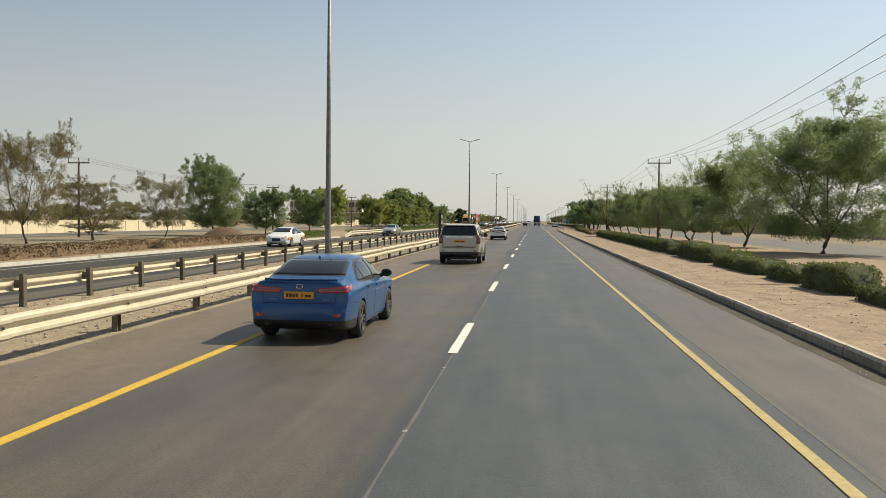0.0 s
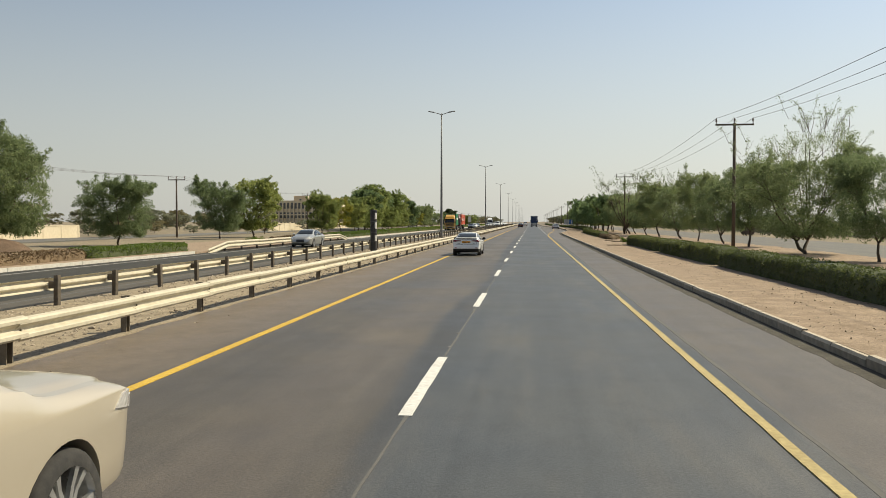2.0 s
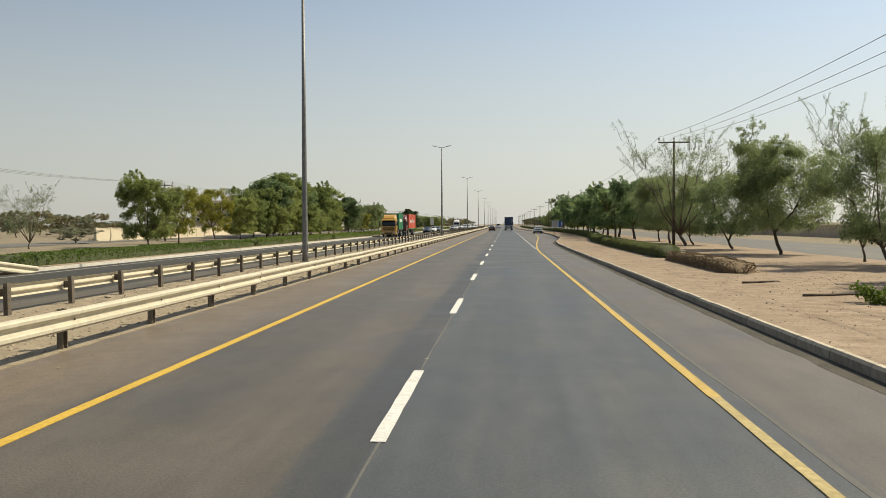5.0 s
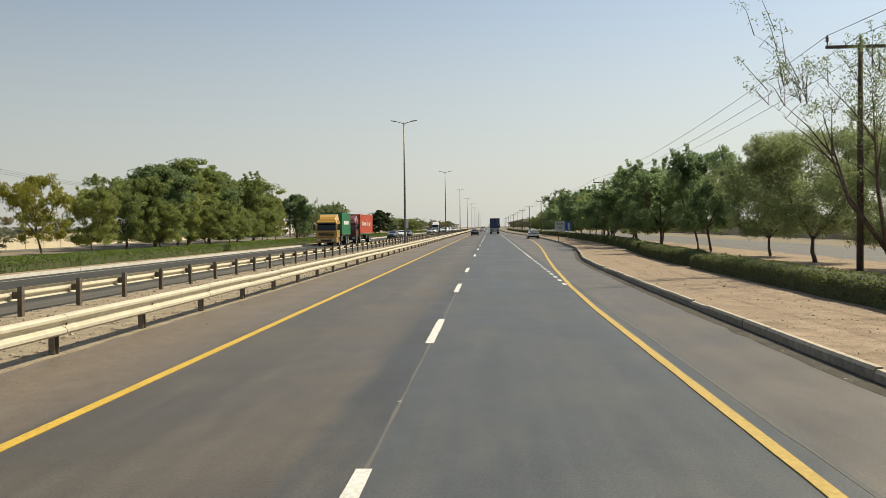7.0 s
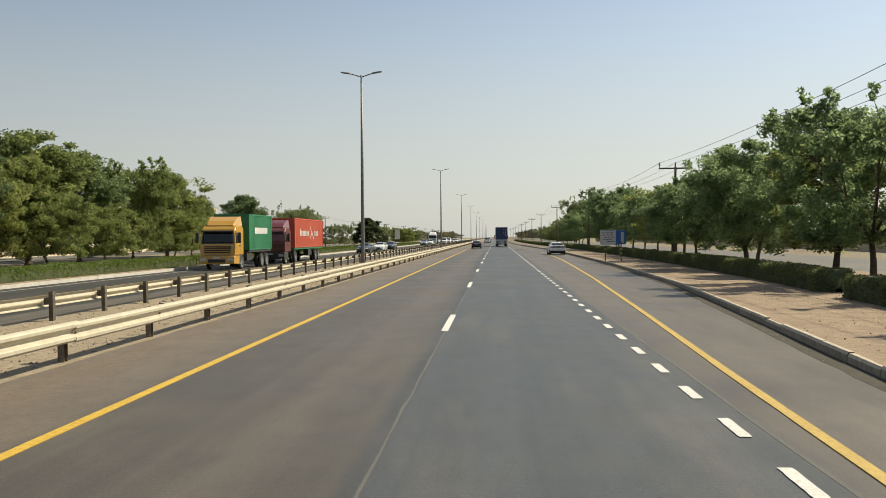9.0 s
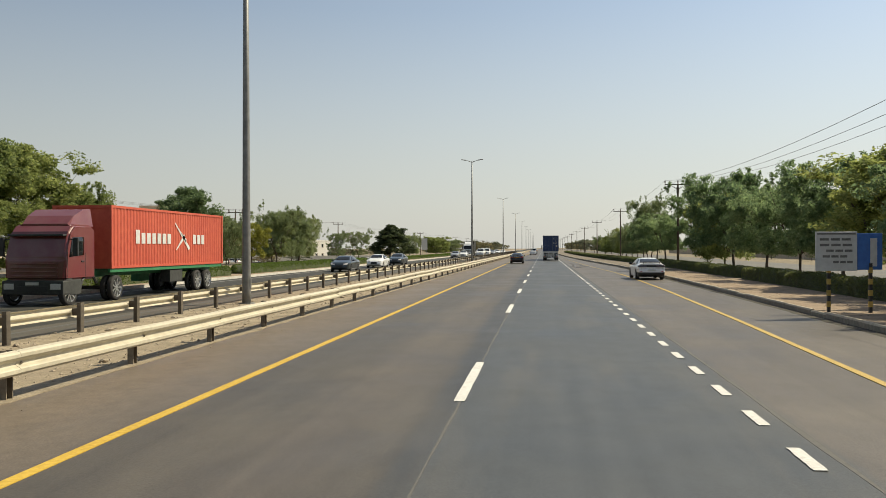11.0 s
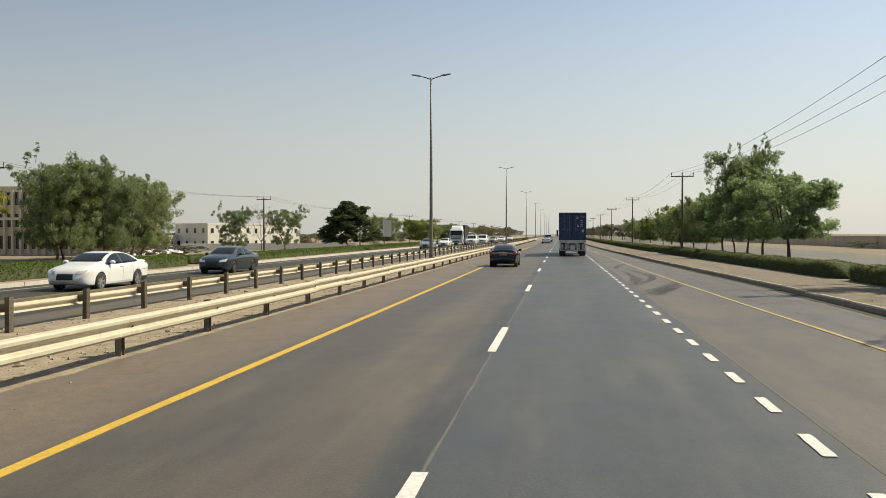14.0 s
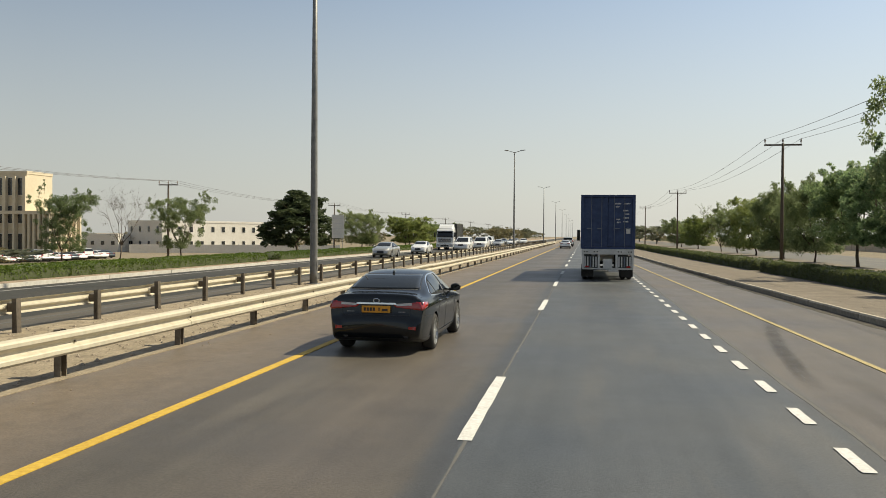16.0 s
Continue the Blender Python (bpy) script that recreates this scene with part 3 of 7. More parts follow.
for k, (pts, half) in enumerate((
    ([(4.0, 314.8), (4.7, 317.4), (5.3, 319.7), (5.7, 322.4), (5.8, 325.3), (5.4, 328.1), (5.1, 334.5)], 0.17), ([(4.2, 317.5), (4.6, 320.5), (4.8, 322.9), (4.8, 326.4), (4.6, 332.1)], 0.13),
    ([(4.1, 315.7), (4.6, 318.5), (5.0, 321.5), (5.1, 323.7)], 0.13), ([(4.2, 311.4), (4.8, 313.0), (5.6, 315.5), (6.3, 318.0), (6.7, 320.7)], 0.24),
    ([(4.1, 309.9), (4.7, 311.7), (5.3, 313.6), (6.0, 315.6), (6.6, 317.2)], 0.24), ([(4.4, 309.6), (4.9, 311.4), (5.4, 313.1), (5.9, 315.2)], 0.16), ([(4.4, 332), (5.1, 338), (6.2, 344)], 0.13),
)):
    part("tyre_scuff", ribbon(pts, half * 1.5, 0.004 + 0.001 * k), M_SCUFF, road)


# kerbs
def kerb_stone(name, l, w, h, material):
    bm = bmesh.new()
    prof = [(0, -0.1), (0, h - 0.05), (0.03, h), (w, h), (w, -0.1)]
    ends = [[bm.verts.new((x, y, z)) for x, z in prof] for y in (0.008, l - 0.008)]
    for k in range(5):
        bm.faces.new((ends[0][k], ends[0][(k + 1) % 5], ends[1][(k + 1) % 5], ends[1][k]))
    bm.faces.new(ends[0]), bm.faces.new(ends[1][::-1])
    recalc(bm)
    # upward faces take the sunlit colour, the others the shaded one
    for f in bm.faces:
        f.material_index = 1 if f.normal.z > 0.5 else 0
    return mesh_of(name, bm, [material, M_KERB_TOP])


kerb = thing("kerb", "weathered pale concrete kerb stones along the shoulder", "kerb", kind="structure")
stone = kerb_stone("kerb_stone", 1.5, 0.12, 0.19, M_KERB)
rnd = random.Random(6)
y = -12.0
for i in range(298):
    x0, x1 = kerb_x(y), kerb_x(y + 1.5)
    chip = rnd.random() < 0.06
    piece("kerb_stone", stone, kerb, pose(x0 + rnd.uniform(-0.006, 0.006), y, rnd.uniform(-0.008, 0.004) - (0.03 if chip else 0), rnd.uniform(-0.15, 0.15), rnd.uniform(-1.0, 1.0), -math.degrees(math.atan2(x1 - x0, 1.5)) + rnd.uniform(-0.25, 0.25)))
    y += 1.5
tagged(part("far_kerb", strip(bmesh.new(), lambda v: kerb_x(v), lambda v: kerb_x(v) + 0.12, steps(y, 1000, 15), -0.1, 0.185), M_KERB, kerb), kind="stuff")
kerb_opp = thing("kerb", "pale sun-bleached kerb along the opposite carriageway", "kerb", kind="structure")
stone_w = kerb_stone("kerb_stone", 2.0, 0.16, 0.17, M_KERB_W)
y = 10.0
while y < 470:
    if not 88 < y < 134:
        piece("kerb_stone", stone_w, kerb_opp, pose(-20.58 + rnd.uniform(-0.01, 0.01), y, rnd.uniform(-0.01, 0.008), 0, 0, rnd.uniform(-0.2, 0.2)))
    y += 2.0
tagged(part("far_kerb", strip(bmesh.new(), lambda v: -20.58, lambda v: -20.42, steps(y, 1000, 20), -0.1, 0.165), M_KERB_W, kerb_opp), kind="stuff")

# ---- guardrails ----
WAVE = [(0.0, -0.01), (0.06, 0.015), (0.085, 0.05), (0.085, 0.115), (0.07, 0.135), (0.01, 0.17), (0.0, 0.2), (0.01, 0.245), (0.07, 0.3), (0.085, 0.32), (0.085, 0.38), (0.06, 0.415), (0.0, 0.44)]


def beam_mesh(name, l, scale=1.0):
    """A two-wave steel beam of length l, its face towards +x."""
    bm = bmesh.new()
    prof = [(x, z * scale) for x, z in WAVE] + [(x - 0.012, z * scale) for x, z in WAVE[::-1]]
    ends = [[bm.verts.new((x, y, z)) for x, z in prof] for y in (-0.1, l + 0.1)]
    n = len(prof)
    for k in range(n):
        bm.faces.new((ends[0][k], ends[0][(k + 1) % n], ends[1][(k + 1) % n], ends[1][k]))
    bm.faces.new(ends[0]), bm.faces.new(ends[1][::-1])
    return mesh_of(name, recalc(bm), M_RAIL)


def channel_mesh(name, w, d, h, material):
    """An upright steel channel section."""
    bm = bmesh.new()
    t = 0.018
    prof = [(-w / 2, -d / 2), (w / 2, -d / 2), (w / 2, -d / 2 + t), (-w / 2 + t, -d / 2 + t), (-w / 2 + t, d / 2 - t), (w / 2, d / 2 - t), (w / 2, d / 2), (-w / 2, d / 2)]
    ends = [[bm.verts.new((x, y, z)) for x, y in prof] for z in (-0.2, h)]
    for k in range(8):
        bm.faces.new((ends[0][k], ends[0][(k + 1) % 8], ends[1][(k + 1) % 8], ends[1][k]))
    bm.faces.new(ends[0][::-1]), bm.faces.new(ends[1])
    return mesh_of(name, recalc(bm), material)


def bolt_mesh():
    return mesh_of("bolt", tube(bmesh.new(), [(0, 0, 0), (0.02, 0, 0)], [0.022, 0.018], 6), M_POST)


def guardrail(name, label, x, y0, n, pitch, z, face, scale, post_h, ramp_ends=False, post_mat=M_POST):
    rail = thing(name, label, "guardrail", (0, 0, 0), group="guardrails")
    beam, post = beam_mesh("beam", pitch, scale), channel_mesh("post", 0.11, 0.15, post_h, post_mat)
    block = mesh_of("spacer", boxed(-0.07, -0.06, z + 0.06, 0.07, 0.06, z + 0.34 * scale, bevel=0.01), M_POST)
    bolt = bolt_mesh()
    r = random.Random(n)
    for i in range(n):
        y = y0 + i * pitch
        dz = r.uniform(-0.012, 0.012)
        a = 0.0
        zz = z
        if ramp_ends and i == n - 1:
            zz, a = z, -7.0
        if ramp_ends and i == 0:
            zz, a = z - 0.44, 7.0
        piece("beam", beam, rail, pose(x + r.uniform(-0.008, 0.008), y, zz + dz, a) @ (Matrix.Identity(4) if face > 0 else Matrix.Diagonal((-1, 1, 1, 1))))
        if not (ramp_ends and i == 0):
            piece("post", post, rail, pose(x - face * 0.21, y, r.uniform(-0.03, 0.03), 0, r.uniform(-1.5, 1.5), (0 if face > 0 else 180) + r.uniform(-4, 4)))
            piece("spacer", block, rail, pose(x - face * 0.085, y, dz))
            if y < 360:
                piece("bolt", bolt, rail, pose(x + face * 0.017, y, zz + dz + 0.21 * scale, 0, 0, 0 if face > 0 else 180))
    return rail


guardrail("guardrail", "dusty pale steel guardrail on stubby posts beside the overtaking lane", -6.16, -7.45, 150, 3.72, 0.365, 1, 0.8, 0.68, False, M_POST_TAN)
guardrail("guardrail", "pale steel guardrail facing the opposite carriageway", -10.72, -6.2, 200, 3.0, 0.39, -1, 0.7, 0.76)
guardrail("guardrail", "short pale guardrail with a sloped end beyond the opposite road", -20.3, 92.0, 12, 3.6, 0.26, 1, 1.0, 0.6, True)


def stones_mesh(name, spots, material, seed):
    """Loose stones: squashed, dented eight-sided lumps, all in one mesh."""
    r = np.random.RandomState(seed)
    base = np.array([(1, 0, 0), (0, 1, 0), (-1, 0, 0), (0, -1, 0), (0, 0, 1), (0, 0, -1)], float)
    tris = np.array([0, 1, 4, 1, 2, 4, 2, 3, 4, 3, 0, 4, 1, 0, 5, 2, 1, 5, 3, 2, 5, 0, 3, 5]).reshape(-1, 3)
    n = len(spots)
    v = (base[None] * (1 + 0.5 * (r.rand(n, 6, 1) - 0.5)) + 0.3 * (r.rand(n, 6, 3) - 0.5)) * spots[:, None, 3:4] * (1 + 0.5 * (r.rand(n, 1, 3) - 0.5)) * np.array([1.1, 1.1, 0.68])
    a = r.rand(n) * 6.283
    c, s = np.cos(a)[:, None], np.sin(a)[:, None]
    v = np.stack([v[..., 0] * c - v[..., 1] * s, v[..., 0] * s + v[..., 1] * c, v[..., 2]], -1) + spots[:, None, :3]
    f = tris[None] + 6 * np.arange(n)[:, None, None]
    me = bpy.data.meshes.new(name)
    me.from_pydata(v.reshape(-1, 3).tolist(), [], f.reshape(-1, 3).tolist())
    me.materials.append(material)
    return me


def scatter(seed, n, xa, xb, ya, yb, z, smin, smax, power=3.0):
    r = np.random.RandomState(seed)
    s = smin + (smax - smin) * r.rand(n) ** power
    return np.stack([xa + (xb - xa) * r.rand(n), ya + (yb - ya) * r.rand(n), np.full(n, z) + s * 0.1, s], -1)


def rock_mesh():
    """One larger dented stone, by a squashed ball of eighty faces."""
    bm = bmesh.new()
    bmesh.ops.create_icosphere(bm, subdivisions=2, radius=1.0)
    for v in bm.verts:
        v.co *= 1 + 0.28 * noise.noise(v.co * 1.3 + Vector((4, 2, 7)))
        v.co.z *= 0.62
    return mesh_of("rock", bm, M_STONE)


rocks = thing("rocks", "larger rounded pale stones lying on the median", "stones", kind="stuff")
rock, rk = rock_mesh(), random.Random(31)
for k in range(300):
    ry = rk.uniform(-2, 330) if k > 90 else rk.uniform(-2, 70)
    rs = 0.04 + 0.075 * rk.random() ** 2.2
    piece("rock", rock, rocks, pose(rk.uniform(-10.5, -6.6), ry, 0.012 + rs * 0.25, rk.uniform(-15, 15), rk.uniform(-15, 15), rk.uniform(0, 360)) @ Matrix.Diagonal((rs * rk.uniform(0.8, 1.3), rs * rk.uniform(0.7, 1.1), rs * rk.uniform(0.7, 1.0), 1)))
tagged(new("stones", stones_mesh("stones", np.concatenate([scatter(1, 25000, -11.0, -6.45, -5, 200, 0.012, 0.012, 0.055, 2.6), scatter(2, 18000, -11.0, -6.45, 200, 400, 0.012, 0.012, 0.048, 2.6)]), M_STONE, 3)), "loose pale stones on the median", "stones", kind="stuff")
peb = scatter(5, 24000, 0.25, 6.0, -5, 350, 0.155, 0.008, 0.034, 4)
peb[:, 0] += [kerb_x(v) for v in peb[:, 1]]
grit = scatter(6, 1500, -0.35, -0.02, -5, 400, 0.0, 0.006, 0.022, 3)
grit[:, 0] += [kerb_x(v) for v in grit[:, 1]]
tagged(new("pebbles", stones_mesh("pebbles", np.concatenate([peb, grit, scatter(7, 900, -6.2, -5.2, -5, 400, 0.004, 0.006, 0.025)]), M_STONE, 8)), "small pebbles and grit on the sandy verge", "pebbles", kind="stuff")


# ---- lamp posts, power poles, wires ----
def lamp_post():
    lamp = thing("street_lamp", "tall tapered grey steel twin-arm street lamp in the median", "street lamp", group="street lamps")
    part("pole", tube(bmesh.new(), [(0, 0, 0), (0, 0, 0.5), (0, 0, 8), (0, 0, 15.9)], [0.17, 0.165, 0.125, 0.075], 14), M_LAMP, lamp, smooth=True)
    part("base_plate", boxed(-0.24, -0.24, 0, 0.24, 0.24, 0.05, bevel=0.01), M_LAMP, lamp)
    part("hatch", boxed(0.13, -0.06, 0.6, 0.178, 0.06, 1.0, bevel=0.008), M_LAMP, lamp)
    for s in (-1, 1):
        part("arm", tube(bmesh.new(), [(0, 0, 15.75), (s * 0.5, 0, 15.92), (s * 1.0, 0, 16.06)], [0.05, 0.045, 0.04], 8), M_LAMP, lamp)
        bm = bmesh.new()
        prof = [(0.85, 0.06, 0.05), (1.0, 0.15, 0.09), (1.5, 0.17, 0.08), (1.75, 0.13, 0.05)]
        rings = [[bm.verts.new((s * u, w * a, 16.03 + 0.16 * (u - 0.85) + h * b)) for a, b in ((-1, -0.4), (1, -0.4), (1, 0.3), (0.5, 1), (-0.5, 1), (-1, 0.3))] for u, w, h in prof]
        for p, q in zip(rings, rings[1:]):
            for k in range(6):
                bm.faces.new((p[k], p[(k + 1) % 6], q[(k + 1) % 6], q[k]))
        bm.faces.new(rings[0]), bm.faces.new(rings[-1])
        part("lamp_head", recalc(bm), M_LED, lamp)
    return lamp


first_lamp = lamp_post()
LAMPS = [42.6, 145.3, 250.9, 354.5] + [459.7 + 104.8 * k for k in range(8)]
first_lamp.matrix_basis = pose(-10.12, LAMPS[0], 0.0)
for y in LAMPS[1:]:
    copy_thing(first_lamp, pose(-10.12, y, 0.0))


def power_pole(h, span, brace, foot):
    pole = thing("power_pole", "dark weathered power pole with a crossarm and three insulators", "power pole", group="power poles")
    part("pole", tube(bmesh.new(), [(0, 0, foot), (0, 0, h * 0.5), (0, 0, h - 0.35)], [0.14, 0.12, 0.095], 10), M_POLE, pole, smooth=True)
    part("crossarm", boxed(-span / 2, -0.06, h - 0.55, span / 2, 0.06, h - 0.43, bevel=0.01), M_POLE, pole)
    for s in (-1, 0, 1):
        x = s * (span / 2 - 0.06)
        bm = tube(bmesh.new(), [(x, 0, h - 0.43), (x, 0, h - 0.28), (x, 0, h - 0.25), (x, 0, h - 0.18), (x, 0, h - 0.15), (x, 0, h - 0.08), (x, 0, h)], [0.025, 0.03, 0.09, 0.04, 0.085, 0.04, 0.03], 8)
        part("insulator", bm, M_INSUL, pole)
    if brace:
        for s in (-1, 1):
            part("brace", tube(bmesh.new(), [(0, 0, h - 1.05), (s * span * 0.3, 0, h - 0.5)], [0.035, 0.035], 6), M_POLE, pole)
        part("collar", tube(bmesh.new(), [(0, 0, h - 1.45), (0, 0, h - 0.8)], [0.15, 0.15], 10), M_POST, pole)
    return pole


RIGHT_POLES = [-44.5, 28.5, 100.4, 173.5, 250.5, 317.1, 387.5, 460.6] + [533 + 72.5 * k for k in range(8)]
LEFT_POLES = [14.0, 79.9, 145.7, 212.1, 278.3, 345.0, 410.5, 476.1] + [542 + 66 * k for k in range(8)]
pole_a, pole_b, pole_c = power_pole(9.65, 2.7, False, -0.1), power_pole(9.65, 2.9, True, -0.1), power_pole(8.1, 2.3, False, -2.2)
pole_a.matrix_basis, pole_b.matrix_basis, pole_c.matrix_basis = pose(16.0, RIGHT_POLES[0], 0), pose(16.1, 317.1, 0), pose(-45.6, LEFT_POLES[0], 0)
for y in RIGHT_POLES[1:]:
    if y != 317.1:
        copy_thing(pole_a, pose(16.0, y, -1.5 if y == 250.5 else 0, 0, 0, -1.0))
for y in LEFT_POLES[1:]:
    copy_thing(pole_c, pose(-45.6, y, 0, 0, 0, 1.5))
copy_thing(pole_c, pose(-48.2, 346.3, 0, 0, 0, 4))


def wires(label, x, h, span, ys, sag, r, low=()):
    line = thing("power_line", label, "power line", kind="structure")
    for s in (-1, 0, 1):
        bm = bmesh.new()
        for a, b in zip(ys, ys[1:]):
            pts = [(x + s * (span / 2 - 0.06), a + (b - a) * k / 12, h - (1 - k / 12) * (1.5 if a in low else 0) - k / 12 * (1.5 if b in low else 0) - sag * (1 - (2 * k / 12 - 1) ** 2)) for k in range(13)]
            tube(bm, pts, [r] * 13, 5, False)
        part("wire", bm, M_WIRE, line)


wires("three slack wires strung between the poles", 16.0, 9.62, 2.7, RIGHT_POLES, 0.9, 0.013, (250.5,))
wires("thin wires strung between the poles", -45.6, 8.08, 2.3, LEFT_POLES, 0.8, 0.013)

# ---- speed camera column, signs ----
radar = thing("speed_camera", "black cylindrical speed camera column with pale bands in the median", "speed camera", (-9.72, 95.9, 0))
part("column", tube(bmesh.new(), [(0, 0, 0), (0, 0, 0.05), (0, 0, 2.78), (0, 0, 2.84)], [0.25, 0.235, 0.235, 0.22], 24), M_BLACK, radar, smooth=False)
part("cap", tube(bmesh.new(), [(0, 0, 2.84), (0, 0, 2.9), (0, 0, 2.93)], [0.25, 0.25, 0.2], 24), M_BLACK, radar)
part("knob", tube(bmesh.new(), [(0, 0, 2.93), (0, 0, 3.0)], [0.06, 0.03], 12), M_BLACK, radar)
for z0, z1 in ((2.28, 2.72), (1.62, 2.05), (0.75, 1.15)):
    bm = bmesh.new()
    prev = None
    for k in range(9):
        a = radians(-62 + 46 * k / 8)
        row = [bm.verts.new((0.241 * math.cos(a), 0.241 * math.sin(a), z)) for z in (z0, z1)] + [bm.verts.new((0.22 * math.cos(a), 0.22 * math.sin(a), z)) for z in (z1, z0)]
        if prev:
            for j in range(4):
                bm.faces.new((prev[j], prev[(j + 1) % 4], row[(j + 1) % 4], row[j]))
        prev = row
    part("reflective_band", recalc(bm), M_WHITE, radar, "pale reflective band")
for z in (0.72, 1.35, 2.12):
    part("seam_ring", tube(bmesh.new(), [(0, 0, z), (0, 0, z + 0.03)], [0.242, 0.242], 24), M_LED, radar)
part("lens_window", tube(bmesh.new(), [(-0.02, -0.2, 1.95), (-0.02, -0.245, 1.95)], [0.09, 0.09], 16), M_GLASS, radar)

M_SIGN_W = surface("sign_white", (0.468, 0.468, 0.459), (0.561, 0.561, 0.544), 6, 0.5, bump=0)
M_SIGN_B = surface("sign_blue", (0.02, 0.1, 0.36), (0.03, 0.14, 0.46), 6, 0.4, bump=0)


def sign_board(label, at, w, z0, z1, face, rz, ink):
    s = thing("road_sign", label, "road sign", at, rz)
    part("panel", boxed(-w / 2, -0.02, z0, w / 2, 0.02, z1, bevel=0.008), face, s)
    for x in (-w * 0.36, w * 0.36):
        part("post", tube(bmesh.new(), [(x, 0.06, 0), (x, 0.06, z1 - 0.05)], [0.035, 0.035], 8), M_LAMP, s)
    rows = 4
    for k in range(rows):
        zz = z1 - (z1 - z0) * (k + 0.7) / (rows + 0.5)
        part("text_bar", boxed(-w * 0.38, -0.026, zz - 0.05, w * (0.38 - 0.12 * (k % 2)), -0.0215, zz + 0.05), ink, s)
    return s


def striped_post(x, y, h, parent):
    """A square post with black and pale bands."""
    p = part("post", boxed(x - 0.045, y - 0.045, -0.05, x + 0.045, y + 0.045, h, bevel=0.006), M_BLACK, parent, "black and pale banded post")
    for k in range(4):
        part("band", boxed(x - 0.049, y - 0.049, 0.18 + 0.34 * k, x + 0.049, y + 0.049, 0.35 + 0.34 * k), M_YELLOW_PALE, p)


board = thing("road_sign", "white notice board and blue side panel on banded posts", "road sign", (10.2, 246.2, 0.15))
striped_post(-0.5, 0.06, 1.5, board)
striped_post(0.72, 0.12, 1.5, board)
part("panel", boxed(-0.9, -0.03, 1.27, 0.29, 0.03, 2.45, bevel=0.01), M_SIGN_W, board, "white panel with dark illegible writing")
part("panel_border", boxed(-0.86, -0.036, 2.36, 0.25, -0.031, 2.4), M_RIM_D, board)
for k, (a, b) in enumerate(((-0.78, 0.16), (-0.78, 0.2), (-0.6, 0.2), (-0.7, 0.05), (-0.4, 0.2))):
    for q in range(3):
        u, v = a + (b - a) * q / 3, a + (b - a) * (q + 0.82) / 3
        part("text_bar", boxed(u, -0.037, 2.18 - 0.17 * k, v, -0.0305, 2.25 - 0.17 * k), M_RIM_D, board)
side = boxed(0.0, -0.025, 1.3, 0.85, 0.025, 2.4, bevel=0.01)
side.transform(pose(0.31, 0.0, 0, 0, 0, 20))
part("side_panel", side, M_SIGN_B, board, "blue angled side panel")
mark = boxed(0.42, -0.034, 1.4, 0.66, -0.0255, 2.25, bevel=0.003)
mark.transform(pose(0.31, 0.0, 0, 0, 0, 20))
part("emblem", mark, M_SIGN_W, board, "plain pale emblem shape")
sign_board("tall pale grey sign panel on posts beside the road", (-25.7, 411.0, 0.1), 1.35, 1.6, 4.2, M_PLATE_PALE, 20, M_SIGN_W)


# ---- fallen branches and sticks on the verge ----
for k, (x, y, l, a) in enumerate(((8.6, 107.5, 2.0, 4), (10.2, 121, 2.2, 15), (9.6, 126, 1.6, 30))):
    rb = random.Random(40 + k)
    pts = [Vector((l * (i / 5 - 0.5), rb.uniform(-0.07, 0.07), 0.035)) for i in range(6)]
    bm = tube(bmesh.new(), pts, [0.04, 0.042, 0.038, 0.03, 0.024, 0.014], 6)
    for i in (2, 4):
        e = pts[i] + Vector((rb.uniform(0.1, 0.3), rb.choice((-1, 1)) * rb.uniform(0.15, 0.4), rb.uniform(-0.01, 0.1)))
        tube(bm, [pts[i], pts[i].lerp(e, 0.5) + Vector((0, 0, 0.02)), e], [0.02, 0.014, 0.006], 5)
    solo("fallen_branch", bm, M_BARK, "dry brown branch lying on the sandy verge", "branch", group="fallen branches", smooth=True, at=pose(x, y, 0.155, 0, 0, a))


# ---- trees and hedges ----
def leaf_mesh(name, centres, radii, per, size, material, seed, droop=0.0, slim=0.45):
    """Leaves as small pointed blades in clumps: per leaves about each centre, thickest near the clump's skin."""
    r = np.random.RandomState(seed)
    c = np.repeat(np.array(centres), per, 0)
    rad = np.repeat(np.array(radii), per)[:, None]
    d = r.normal(size=c.shape)
    d /= np.linalg.norm(d, axis=1)[:, None]
    pos = c + d * rad * (r.rand(len(c), 1) ** 0.45) * np.array([1, 1, 0.8])
    ax = r.normal(size=c.shape) + d * 0.6
    ax[:, 2] -= droop
    ax /= np.linalg.norm(ax, axis=1)[:, None]
    side = np.cross(ax, r.normal(size=c.shape))
    side /= np.linalg.norm(side, axis=1)[:, None]
    l = size * (0.6 + 0.8 * r.rand(len(c), 1))
    w = l * slim
    v = np.stack([pos - ax * l * 0.5 + side * w * 0.5, pos + ax * l * 0.5, pos - ax * l * 0.35 - side * w * 0.5], 1)
    me = bpy.data.meshes.new(name)
    n = len(c)
    me.vertices.add(3 * n), me.loops.add(3 * n), me.polygons.add(n)
    me.vertices.foreach_set("co", v.reshape(-1).astype(np.float32))
    me.loops.foreach_set("vertex_index", np.arange(3 * n, dtype=np.int32))
    me.polygons.foreach_set("loop_start", np.arange(0, 3 * n, 3, dtype=np.int32))
    me.update()
    me.materials.append(material)
    return me


